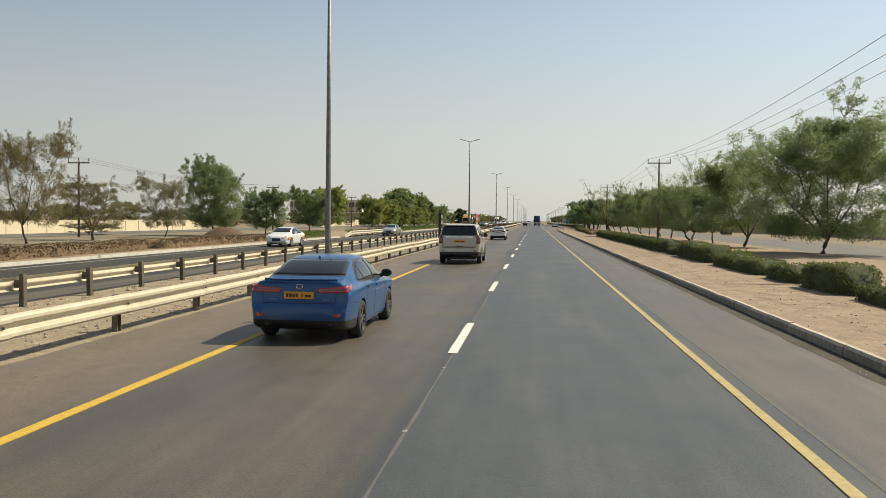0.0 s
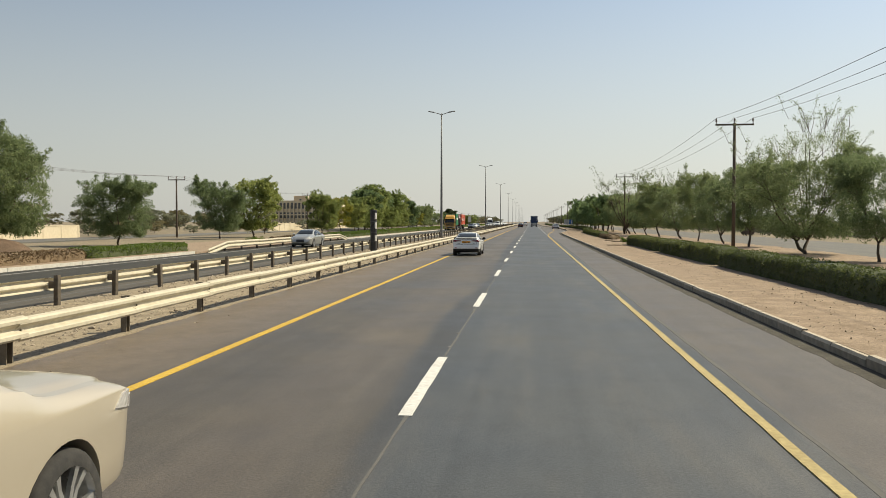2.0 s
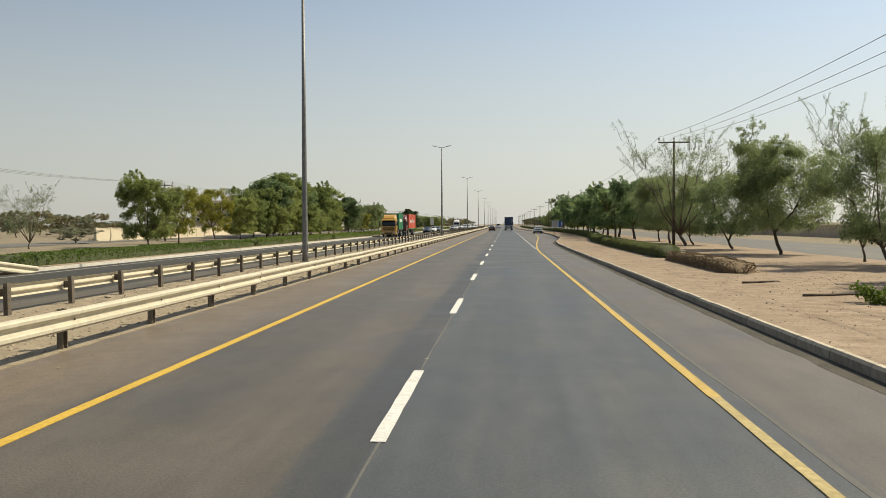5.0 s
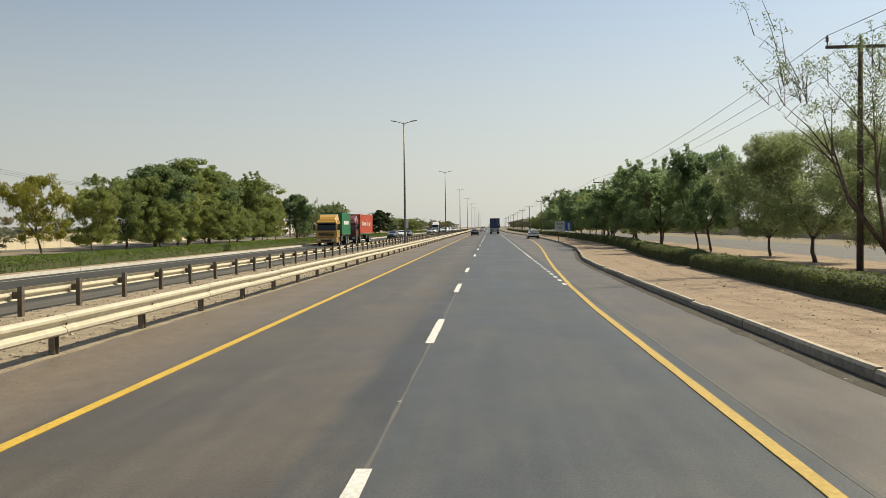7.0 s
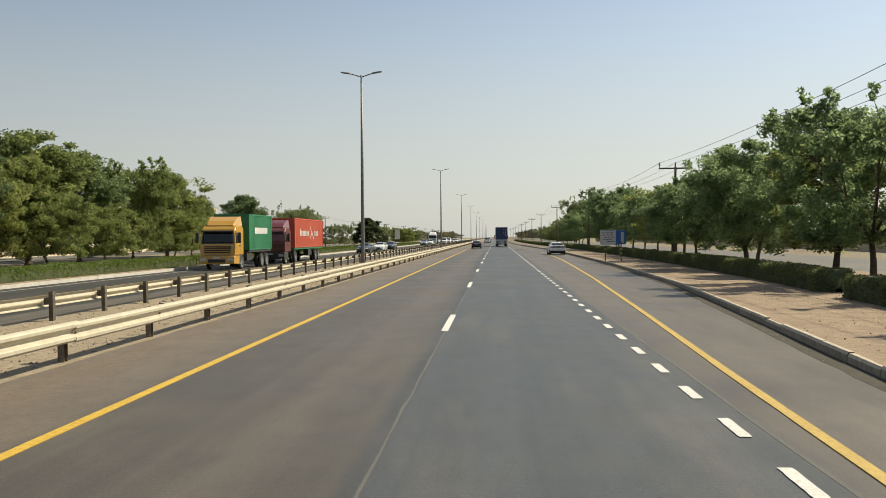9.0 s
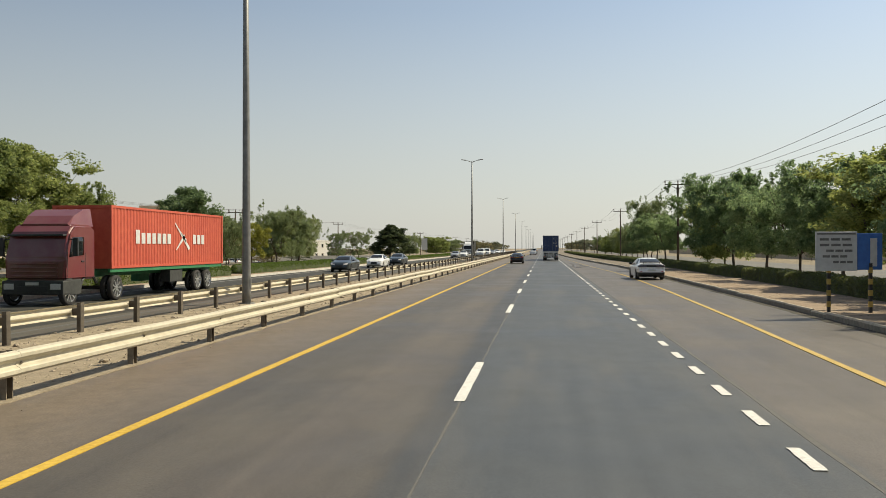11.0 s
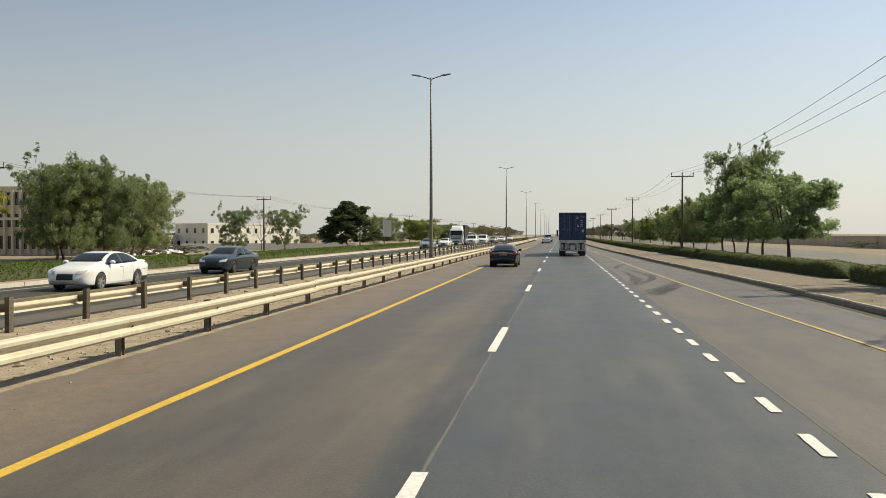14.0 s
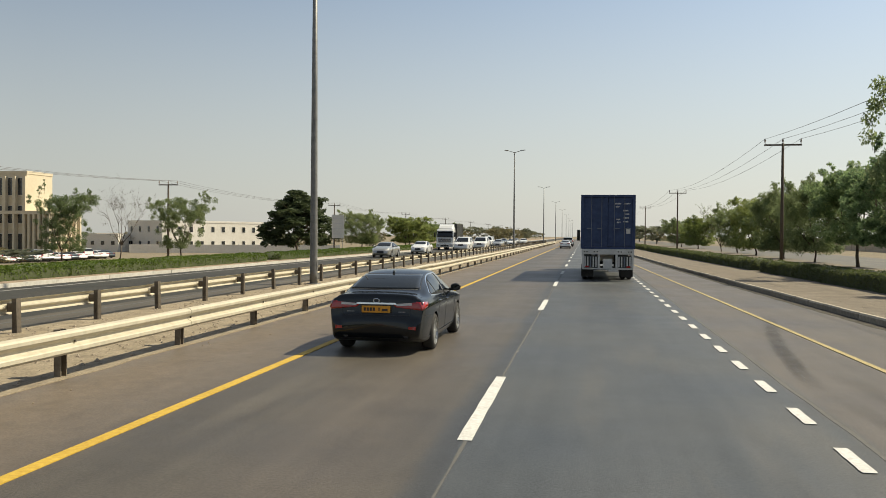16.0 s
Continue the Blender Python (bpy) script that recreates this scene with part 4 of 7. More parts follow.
def limbs(r, h, spread, forks, lean, fork_z):
    """Bent limbs from one foot: a list of (points, radii), and the tips."""
    out, tips = [], []
    foot = Vector((0, 0, -0.05))
    fork = Vector((r.uniform(-1, 1) * lean, r.uniform(-1, 1) * lean, h * fork_z))
    base = 0.0165 * h * r.uniform(0.8, 1.15)
    mid = foot.lerp(fork, 0.5) + Vector((r.uniform(-0.08, 0.08), r.uniform(-0.08, 0.08), 0))
    out.append(([foot, foot + Vector((0, 0, 0.2)), mid, fork], [base * 1.5, base * 1.1, base * 0.95, base * 0.8]))
    a0 = r.uniform(0, 6.28)
    for i in range(forks):
        a = a0 + 6.283 * i / forks + r.uniform(-0.4, 0.4)
        reach = spread * r.uniform(0.45, 0.95)
        top = Vector((math.cos(a) * reach, math.sin(a) * reach, h * r.uniform(0.62, 0.92)))
        p = fork.lerp(top, 0.4) + Vector((math.cos(a), math.sin(a), 0)) * spread * 0.12
        out.append(([fork, p, top], [base * 0.6, base * 0.38, base * 0.12]))
        tips.append(top)
        for j in range(3):
            b = a + r.uniform(-1.1, 1.1)
            q = p.lerp(top, r.uniform(0.1, 0.7))
            e = q + Vector((math.cos(b) * spread * 0.45, math.sin(b) * spread * 0.45, h * r.uniform(0.05, 0.25)))
            out.append(([q, q.lerp(e, 0.5) + Vector((0, 0, 0.1)), e], [base * 0.25, base * 0.15, base * 0.05]))
            tips.append(e)
    return out, tips


SIZE_OF = {}  # height and reach of each crown as grown


def make_tree(name, label, seed, h, spread, forks, leaf, clumps, per, size, crad, fork_z=0.24, lean=0.3, low=0.36, droop=0.3, slim=0.45, twigs=0, taper=0.0, shoots=0):
    """Stem, limbs and twigs, then a crown of leaf clumps about the tips and through the crown's body; shoots are thin leafy wands above it."""
    r = random.Random(seed)
    t = thing(name, label, "tree", group="roadside trees")
    bones, tips = limbs(r, h, spread * (1 - 0.85 * taper), forks, lean, fork_z)
    bm = bmesh.new()
    for pts, rad in bones:
        tube(bm, pts, rad, 7)
    for _ in range(twigs):
        s = r.choice(tips)
        e = s + Vector((r.uniform(-1, 1), r.uniform(-1, 1), r.uniform(0.1, 1.1))) * spread * 0.2
        tube(bm, [s, s.lerp(e, 0.5) + Vector((r.uniform(-0.05, 0.05), r.uniform(-0.05, 0.05), 0.05)), e], [0.009, 0.006, 0.002], 4)
        tips.append(e)
    cs, rs, many = [], [], []
    for _ in range(clumps):
        if r.random() < 0.42:
            p = r.choice(tips) + Vector((r.gauss(0, 0.16), r.gauss(0, 0.16), r.gauss(0.05, 0.1))) * spread
        else:
            a, u, z = r.uniform(0, 6.283), math.sqrt(r.random()), r.random() ** (1.0 if taper else 1.4)
            ring = spread * (0.35 + 0.65 * math.sin(math.pi * min(1, 0.18 + 0.82 * z)) ** 0.7) * (1 - taper * z)
            p = Vector((math.cos(a) * u * ring, math.sin(a) * u * ring, h * (low + (0.97 - low) * z)))
        p.z = max(h * low, min(p.z, h * 0.96))
        if taper:
            k = 1 - taper * max(0.0, p.z / h - low)
            p.x, p.y = p.x * k, p.y * k
        cs.append(p)
        rs.append(crad * r.uniform(0.55, 1.25))
        many.append(per)
    for _ in range(shoots):
        s = max((r.choice(tips) for _ in range(3)), key=lambda v: v.z)
        e = s + Vector((r.uniform(-0.2, 0.2) * spread + 0.12 * s.x, r.uniform(-0.2, 0.2) * spread + 0.12 * s.y, r.uniform(0.08, 0.2) * h))
        q = s.lerp(e, 0.5) + Vector((r.uniform(-0.08, 0.08), r.uniform(-0.08, 0.08), 0.04 * h * 0.3))
        tube(bm, [s - Vector((0, 0, 0.01)), q, e], [0.016, 0.009, 0.003], 4)
        for k in range(6):
            w = q.lerp(e, k / 5) if k else s.lerp(q, 0.6)
            cs.append(w + Vector((r.gauss(0, 0.06), r.gauss(0, 0.06), r.gauss(0, 0.05))))
            rs.append(crad * r.uniform(0.25, 0.45))
            many.append(max(6, int(per * 0.11)))
    part("trunk", bm, M_BARK, t, smooth=True)
    ob = new("crown", leaf_mesh("crown", cs, rs, many, size, leaf, seed, droop, slim))
    ob.parent = t
    co = np.array([v.co for v in ob.data.vertices])
    SIZE_OF[t.name] = (np.percentile(co[:, 2], 99.6), np.percentile(np.hypot(co[:, 0], co[:, 1]), 96.0))
    return t


KINDS = {
    "ghaf": [make_tree("tree", "olive-green feathery roadside tree with bent dark stems", 111 + i, 6.0, 2.9, (3, 4, 3, 5)[i], M_LEAF_GHAF, 270, 190, 0.125, 0.62, low=(0.24, 0.27, 0.23, 0.26)[i], fork_z=(0.12, 0.18, 0.14, 0.2)[i], lean=0.4, droop=0.4, slim=0.42, twigs=24, shoots=26) for i in range(4)],
    "ghaf_great": [make_tree("tree", "broad old feathery tree with a forked trunk", 118, 9.0, 4.6, 6, M_LEAF_GHAF, 600, 210, 0.13, 0.74, low=0.16, fork_z=0.12, lean=0.3, droop=0.4, slim=0.42, twigs=30, shoots=46)],
    "neem": [make_tree("tree", "dense rounded green tree with a short brown trunk", 31 + i, 6.5, 3.0, 5, M_LEAF_NEEM, 210, 170, 0.165, 0.52, low=0.27, droop=0.3, slim=0.55, twigs=14, shoots=16) for i in range(3)],
    "ghaf_low": [make_tree("tree", "olive-green feathery tree with a low full crown", 14 + i, 6.0, 2.9, 5, M_LEAF_GHAF, 280, 215, 0.14, 0.58, low=0.17, fork_z=0.14, droop=0.5, slim=0.42, twigs=24, shoots=22) for i in range(3)],
    "dusty": [make_tree("tree", "dusty grey-brown feathery tree with thin foliage", 151 + i, 6.0, 2.9, 5, M_LEAF_DUSTY, 190, 140, 0.12, 0.5, low=0.2, fork_z=0.16, droop=0.5, slim=0.4, twigs=80, shoots=30) for i in range(2)],
    "neem_low": [make_tree("tree", "dense rounded green tree branching near the ground", 37 + i, 6.5, 3.0, 6, M_LEAF_WARM, 230, 165, 0.175, 0.54, low=0.15, fork_z=0.12, droop=0.3, slim=0.55, twigs=14, shoots=16) for i in range(3)],
    "airy": [make_tree("tree", "loose grey-green tree with gaps between leaf clusters", 141 + i, 6.0, 2.8, 5, M_LEAF_GHAF, 220, 130, 0.15, 0.42, low=0.16, fork_z=0.14, droop=0.5, slim=0.45, twigs=60, shoots=14) for i in range(2)],
    "sparse": [make_tree("tree", "thin half-bare tree with fine twigs and scattered leaves", 51 + i, 6.5, 3.0, 9, M_LEAF_GHAF, 130, 80, 0.09, 0.5, low=0.3, slim=0.4, fork_z=0.11, twigs=300, shoots=70) for i in range(2)],
    "yellow": [make_tree("tree", "yellowing bushy tree beside the hedge", 61 + i, 5.0, 2.3, 4, M_LEAF_YEL, 110, 110, 0.19, 0.46, low=0.2, slim=0.5, twigs=10) for i in range(2)],
    "dark": [make_tree("tree", "dark glossy broad tree with spiky clumps", 71, 6.5, 3.2, 7, M_LEAF_DARK, 260, 85, 0.27, 0.4, low=0.1, slim=0.55, fork_z=0.12, taper=0.55)],
    "tall": [make_tree("tree", "tall uneven dark green tree above the hedge", 81 + i, 9.5, 3.0, 5, M_LEAF_WARM if i else M_LEAF_GREENER, 230, 105, 0.24, 0.62, low=0.16, slim=0.55, taper=0.15, twigs=12, fork_z=0.16, droop=0.5) for i in range(2)],
    "bare": [make_tree("tree", "leafless grey branching tree", 91, 5.5, 2.6, 5, M_LEAF_DRY, 60, 8, 0.12, 0.5, twigs=420)],
    # distant crowns: their haze is put into the greyed leaf colour
    "far": [make_tree("tree", "distant hazy green tree", 101 + i, 6.5, 3.2, 4, (M_LEAF_FAR, M_LEAF_DUSTY)[i], 60, 45, 0.45, 0.75, low=0.25) for i in range(2)],
}
used_kind = {}
tree_rnd = random.Random(12)


def plant(kind, x, y, h, r, z=0.05):
    """A tree of that kind with its height and crown radius."""
    i = used_kind.get(kind, 0)
    used_kind[kind] = i + 1
    src = KINDS[kind][i % len(KINDS[kind])]
    m = pose(x, y, z, 0, 0, tree_rnd.uniform(0, 360))
    ob = src if i < len(KINDS[kind]) else copy_thing(src, m)
    m = m.copy()
    m.translation.z += ground_z(x, y)
    ob.matrix_basis = m
    top, reach = SIZE_OF[src.name]
    ob.scale = (r / reach, r / reach, h / top)


# beyond the opposite carriageway
for kind, x, y, h, r in (
    ("dusty", -38, 44, 8.0, 3.6), ("dusty", -37, 57, 9.0, 3.4), ("dusty", -38.2, 69, 5.8, 3.4), ("dusty", -37, 81.5, 6.6, 3.0), ("ghaf_low", -36.6, 94, 9.1, 3.9), ("ghaf_low", -34.8, 108, 6.0, 3.3),
    ("ghaf_low", -36.7, 137.7, 7.3, 3.6), ("neem_low", -36.5, 150, 7.8, 3.6), ("sparse", -42, 172, 6.0, 3.0), ("neem_low", -34.7, 181, 7.2, 3.2), ("yellow", -37, 195, 6.4, 2.6), ("yellow", -38.2, 211, 6.9, 2.9), ("neem_low", -36.5, 217, 6.1, 2.8),
    ("tall", -38, 236, 9.4, 4.6), ("tall", -39, 250, 11.2, 5.2), ("tall", -40, 261, 10.6, 4.8), ("neem_low", -38, 243, 8.8, 4.2), ("neem_low", -38.5, 270, 10.5, 5.0), ("neem_low", -35.8, 232, 5.2, 3.4), ("neem_low", -35.6, 247, 6.0, 3.6), ("neem_low", -36, 258, 5.6, 3.6), ("neem_low", -36.2, 276, 5.6, 3.6), ("tall", -39, 281, 10.0, 4.4), ("neem_low", -38, 228, 7.8, 3.8),
    ("neem_low", -38.5, 288, 7.6, 3.2), ("tall", -38.5, 311.5, 8.8, 3.7), ("yellow", -39.5, 298, 4.6, 2.4), ("airy", -39, 324, 6.6, 3.0), ("ghaf_low", -41, 330, 6.2, 2.8), ("yellow", -38.7, 332.6, 5.5, 2.8), ("airy", -38.5, 343, 8.5, 3.9), ("airy", -38.6, 355, 7.9, 4.2), ("neem_low", -40.5, 347, 7.0, 3.6), ("ghaf_low", -40.2, 360, 6.8, 3.6), ("ghaf_low", -38, 349, 7.6, 3.3),
    ("airy", -38.4, 379.5, 5.6, 2.4), ("bare", -37, 385.5, 4.8, 2.2), ("airy", -38.3, 399, 6.2, 3.0), ("dark", -36.6, 429, 7.9, 5.0), ("ghaf_low", -38.3, 469, 6.7, 3.8), ("neem_low", -31, 476, 5.4, 4.2), ("neem_low", -35, 505, 5.6, 5.0), ("ghaf_low", -33, 530, 5.2, 4.5),
):
    plant(kind, x, y, h, r)
for k in range(26):
    plant("far", -30 - tree_rnd.uniform(0, 16), 550 + 20 * k + tree_rnd.uniform(-6, 6), tree_rnd.uniform(4.6, 6.8), tree_rnd.uniform(3.4, 6))
for k in range(68):
    px_, py_ = -62 - tree_rnd.uniform(0, 90), 70 + 10.5 * k + tree_rnd.uniform(-9, 9)
    if not 400 < py_ < 515:
        plant("far", px_, py_, tree_rnd.uniform(3.5, 6.2), tree_rnd.uniform(3.2, 5.5), -0.05)
for k in range(36):
    plant("far", -47 - tree_rnd.uniform(0, 32), 50 + 10.5 * k + tree_rnd.uniform(-4, 4), tree_rnd.uniform(1.3, 2.6), tree_rnd.uniform(1.6, 3.2), -0.05)
for k in range(44):
    plant("far", -165 - tree_rnd.uniform(0, 150), 110 + 12 * k + tree_rnd.uniform(-8, 8), tree_rnd.uniform(4.5, 7.5), tree_rnd.uniform(4.5, 8), -0.05)
# along the near verge
for kind, x, y, h, r in (
    ("ghaf_great", 20, 54, 9.8, 6.0), ("ghaf", 18.2, 67.4, 7.8, 3.7), ("ghaf", 18.3, 80.1, 5.6, 2.6), ("ghaf", 17.9, 90.2, 6.6, 4.3), ("sparse", 18.6, 92.6, 9.4, 4.0), ("ghaf", 18.35, 105.5, 7.4, 3.2), ("ghaf", 18.3, 114, 6.7, 2.9), ("ghaf", 18.3, 125.6, 7.2, 2.7),
    ("ghaf", 18.45, 136.7, 6.8, 3.4), ("sparse", 19, 141, 8.2, 2.8), ("ghaf", 18.1, 151, 8.0, 3.6), ("ghaf", 17.8, 161, 6.2, 3.0),
    ("sparse", 16.6, 171.5, 10.4, 5.0), ("ghaf", 17.2, 181.5, 7.0, 3.9), ("ghaf", 17.8, 174, 6.2, 3.0), ("ghaf", 17.6, 189.5, 6.4, 2.8),
    ("neem", 16.4, 198.3, 7.1, 2.9), ("neem", 17.4, 206, 6.8, 2.8), ("neem", 16.1, 213.8, 7.3, 3.8), ("tall", 17.6, 221.5, 6.9, 3.5), ("neem", 16.1, 229, 7.5, 4.0), ("tall", 17.8, 237, 7.0, 3.6), ("neem", 16.6, 246, 7.1, 3.8), ("neem", 17.4, 254, 6.9, 3.7), ("tall", 18.2, 262, 6.8, 3.7), ("neem", 18.4, 271, 7.2, 3.6), ("neem", 18.6, 280, 7.0, 3.4), ("neem", 18.6, 289, 6.8, 3.2),
    ("neem", 18.2, 298.6, 8.8, 4.4), ("neem_low", 18.9, 306, 7.6, 3.6), ("neem", 18.7, 313.4, 8.6, 3.8),
    ("neem", 19.7, 352.7, 7.0, 3.9), ("neem", 19.5, 361, 7.5, 3.8), ("airy", 19.2, 366, 10.7, 3.8), ("neem", 19.4, 373, 7.4, 3.5), ("neem", 19.8, 382, 7.2, 3.3), ("ghaf_low", 19.8, 393, 6.7, 3.1), ("ghaf_low", 20, 405, 6.9, 3.2), ("neem_low", 20, 418, 6.4, 3.0), ("ghaf_low", 20.4, 432, 6.1, 3.0), ("sparse", 20.6, 446, 6.9, 3.0), ("neem_low", 21, 474, 5.8, 3.6), ("ghaf_low", 21, 500, 5.6, 4.0),
):
    plant(kind, x, y, h, r, 0.13)
for k in range(26):
    plant("far", 20 + tree_rnd.uniform(0, 9), 520 + 20 * k + tree_rnd.uniform(-6, 6), tree_rnd.uniform(4.6, 6.4), tree_rnd.uniform(3.2, 5))
for k in range(16):
    plant("far", 62 + tree_rnd.uniform(0, 80), 130 + 34 * k + tree_rnd.uniform(-9, 9), tree_rnd.uniform(3.5, 5.5), tree_rnd.uniform(3.2, 5.5))
for k in range(40):
    plant("far", 39 + tree_rnd.uniform(0, 22), 55 + 9.5 * k + tree_rnd.uniform(-4, 4), tree_rnd.uniform(1.0, 2.6), tree_rnd.uniform(1.6, 3.4), -0.06)
for kind, srcs in KINDS.items():
    for k, src in enumerate(srcs):
        if k >= used_kind.get(kind, 0):
            for o in (*src.children_recursive, src):
                bpy.data.objects.remove(o)


def hedge(label, x, y0, y1, w, h, z, leaf, seed, density=70, size=0.11):
    """A clipped hedge: a lumpy core and a skin of small leaves, its top and sides uneven."""
    t = thing("hedge", label, "hedge", (0, 0, 0), group="hedges")
    r = np.random.RandomState(seed)
    xf = x if callable(x) else (lambda v: x)

    def shape(u, y):
        """Across the hedge from front foot (0) over the top to the back foot (1)."""
        k = noise.noise(Vector((y * 0.45, seed, 0)))
        ww, hh = w * (1 + 0.16 * k), h * (1 + 0.16 * noise.noise(Vector((y * 0.3, seed + 7, 0))))
        a = math.pi * u
        sx, sz = -math.copysign(abs(math.cos(a)) ** 0.45, math.cos(a)), math.sin(a) ** 0.4
        n = 0.07 * noise.noise(Vector((y * 1.7, u * 5, seed)))
        end = min(1.0, max(0.05, min(y - y0, y1 - y) / 0.5)) ** 0.5
        return Vector((xf(y) + sx * (ww / 2 + n) * end, y, z + sz * (hh + n) * end))

    bm = bmesh.new()
    prev = None
    for y in steps(y0, y1, 0.6):
        row = [bm.verts.new(shape(k / 10, y) * 1.0 + Vector((0, 0, -0.03))) for k in range(11)]
        if prev:
            for k in range(10):
                bm.faces.new((prev[k], prev[k + 1], row[k + 1], row[k]))
        prev = row
    part("core", bm, M_TWIG_DRY if leaf is M_HEDGE_DRY else M_TWIG, t, smooth=True)
    n = int((y1 - y0) * (w + 2 * h) * density)
    cs = []
    us, yr = r.rand(n), y0 + (y1 - y0) * r.rand(n)
    flank = r.rand(n) < 2 * h / (w + 2 * h)
    foot = np.arcsin(r.rand(n) ** 2.5) / math.pi
    us = np.where(flank, np.where(us < 0.7, foot, 1 - foot), 0.06 + 0.88 * us)
    for u, y in zip(us, yr):
        cs.append(shape(float(u), y))
    ob = new("leaves", leaf_mesh("leaves", cs, [0.05] * n, 1, size, leaf, seed, -0.2, 0.5))
    ob.parent = t
    return t


hx = lambda y: kerb_x(y) + (4.0 if y < 120 else 4.0 + min(1.0, (y - 120) / 60) * 0.5)
for k, (a, b, hh, leaf, lab) in enumerate((
    (13, 19.8, 0.46, M_HEDGE, "low straggling light green hedge"), (20.4, 24.2, 0.85, M_HEDGE, "short clipped green hedge block on the sandy verge"), (25, 28.4, 0.6, M_HEDGE, "short rounded green hedge block"), (29.2, 37.6, 0.62, M_HEDGE, "low clipped green hedge on the sandy verge"), (38.6, 47.6, 0.9, M_HEDGE, "thick clipped green hedge block on the sandy verge"), (48.2, 51.6, 0.5, M_HEDGE, "low straggling green hedge"),
    (52.4, 75.6, 0.8, M_HEDGE, "clipped green hedge on the sandy verge"), (76.2, 93, 0.86, M_HEDGE, "thick clipped green hedge on the sandy verge"), (93.5, 112, 0.86, M_HEDGE, "thick clipped green hedge on the sandy verge"), (131, 144, 0.6, M_HEDGE_DRY, "half-dry brownish hedge on the verge"), (146, 178, 0.85, M_HEDGE, "thick clipped green hedge"), (178.6, 206.5, 0.95, M_HEDGE, "thick clipped green hedge"),
    (208.5, 236, 1.05, M_HEDGE, "thick clipped green hedge shaded by trees"), (237, 275, 1.0, M_HEDGE, "thick clipped green hedge shaded by trees"), (276, 318, 0.95, M_HEDGE, "thick clipped green hedge"), (319, 372, 0.9, M_HEDGE, "long clipped green hedge"), (373, 440, 0.9, M_HEDGE, "long clipped green hedge"), (441, 580, 0.9, M_HEDGE, "long clipped green hedge running into the distance"))):
    hedge(lab, hx, a, b, 1.35, hh * (0.95 if a < 120 else 0.76), 0.14, M_HEDGE_OLIVE if leaf is M_HEDGE else leaf, 200 + k, 210 if a < 330 else 80, 0.085 if a < 330 else 0.13)
for k, (a, b, hh, leaf, lab) in enumerate((
    (28, 46.5, 0.6, M_HEDGE_DRY, "dry brown clipped hedge beyond the opposite road"), (48, 66, 0.6, M_HEDGE_DRY, "dry brown clipped hedge beyond the opposite road"), (66.5, 80, 0.54, M_HEDGE_DRY, "dry brown clipped hedge beyond the opposite road"), (80, 93.5, 0.58, M_HEDGE, "clipped hedge end, green above and brown below"), (116, 136, 0.55, M_HEDGE_DRY, "dry brown clipped hedge"),
    (137, 176, 0.65, M_HEDGE, "clipped green hedge behind the pale kerb"), (177, 212, 0.72, M_HEDGE, "clipped green hedge behind the pale kerb"), (213, 262, 0.72, M_HEDGE, "clipped green hedge behind the pale kerb"), (263, 281.5, 0.75, M_HEDGE, "clipped green hedge behind the pale kerb"),
    (285, 331.7, 0.75, M_HEDGE, "clipped green hedge behind the pale kerb"), (333.8, 381, 0.6, M_HEDGE, "clipped green hedge behind the pale kerb"), (383, 440, 0.6, M_HEDGE, "clipped green hedge behind the pale kerb"), (442, 520, 0.6, M_HEDGE, "clipped green hedge behind the pale kerb"))):
    hedge(lab, -23.0, a, b, 1.7, hh, 0.08, leaf, 300 + k, 190, 0.115)
for k, (x, y, h, r) in enumerate(((11.2, 38.5, 0.62, 0.8), (10.6, 24.8, 0.5, 0.7), (10.3, 118.6, 0.4, 0.6), (-24, 113, 0.5, 1.0), (-23.2, 91.5, 0.5, 0.8))):
    b = thing("shrub", "small loose green shrub beside the hedge", "shrub", (x, y, 0.14 if x > 0 else 0.1), group="shrubs")
    rr = random.Random(k)
    cs = [Vector((rr.gauss(0, 0.4) * r, rr.gauss(0, 0.4) * r, rr.uniform(0.15, 1) * h)) for _ in range(26)]
    bm = bmesh.new()
    for c in cs[::3]:
        tube(bm, [(0, 0, 0), c * 0.5, c], [0.02, 0.012, 0.004], 4)
    part("stems", bm, M_BARK, b)
    ob = new("leaves", leaf_mesh("leaves", cs, [0.28 * r] * 26, 40, 0.11, M_HEDGE, k, -0.3))
    ob.parent = b

# fallen leaves and straw under the hedges and trees
lr = np.random.RandomState(77)
ly = -4 + 330 * lr.rand(15000)
lx = np.array([kerb_x(v) for v in ly]) + 0.2 + 8.5 * lr.rand(15000) ** 0.7
litter = leaf_mesh("leaf_litter", np.stack([lx, ly, np.full(15000, 0.166)], 1), [0.012] * 15000, 1, 0.06, M_LEAF_LITTER, 5, 0.0, 0.4)
tagged(new("leaf_litter", litter), "scattered dry fallen leaves on the verge", "leaf litter", kind="stuff")


# ---- vehicles ----
from mathutils.bvhtree import BVHTree

LOWER = [(0.0, 0.0), (0.5, 0.0), (0.86, 0.01), (0.93, 0.07), (0.955, 0.17), (0.972, 0.4), (0.988, 0.72), (1.0, 1.0)]


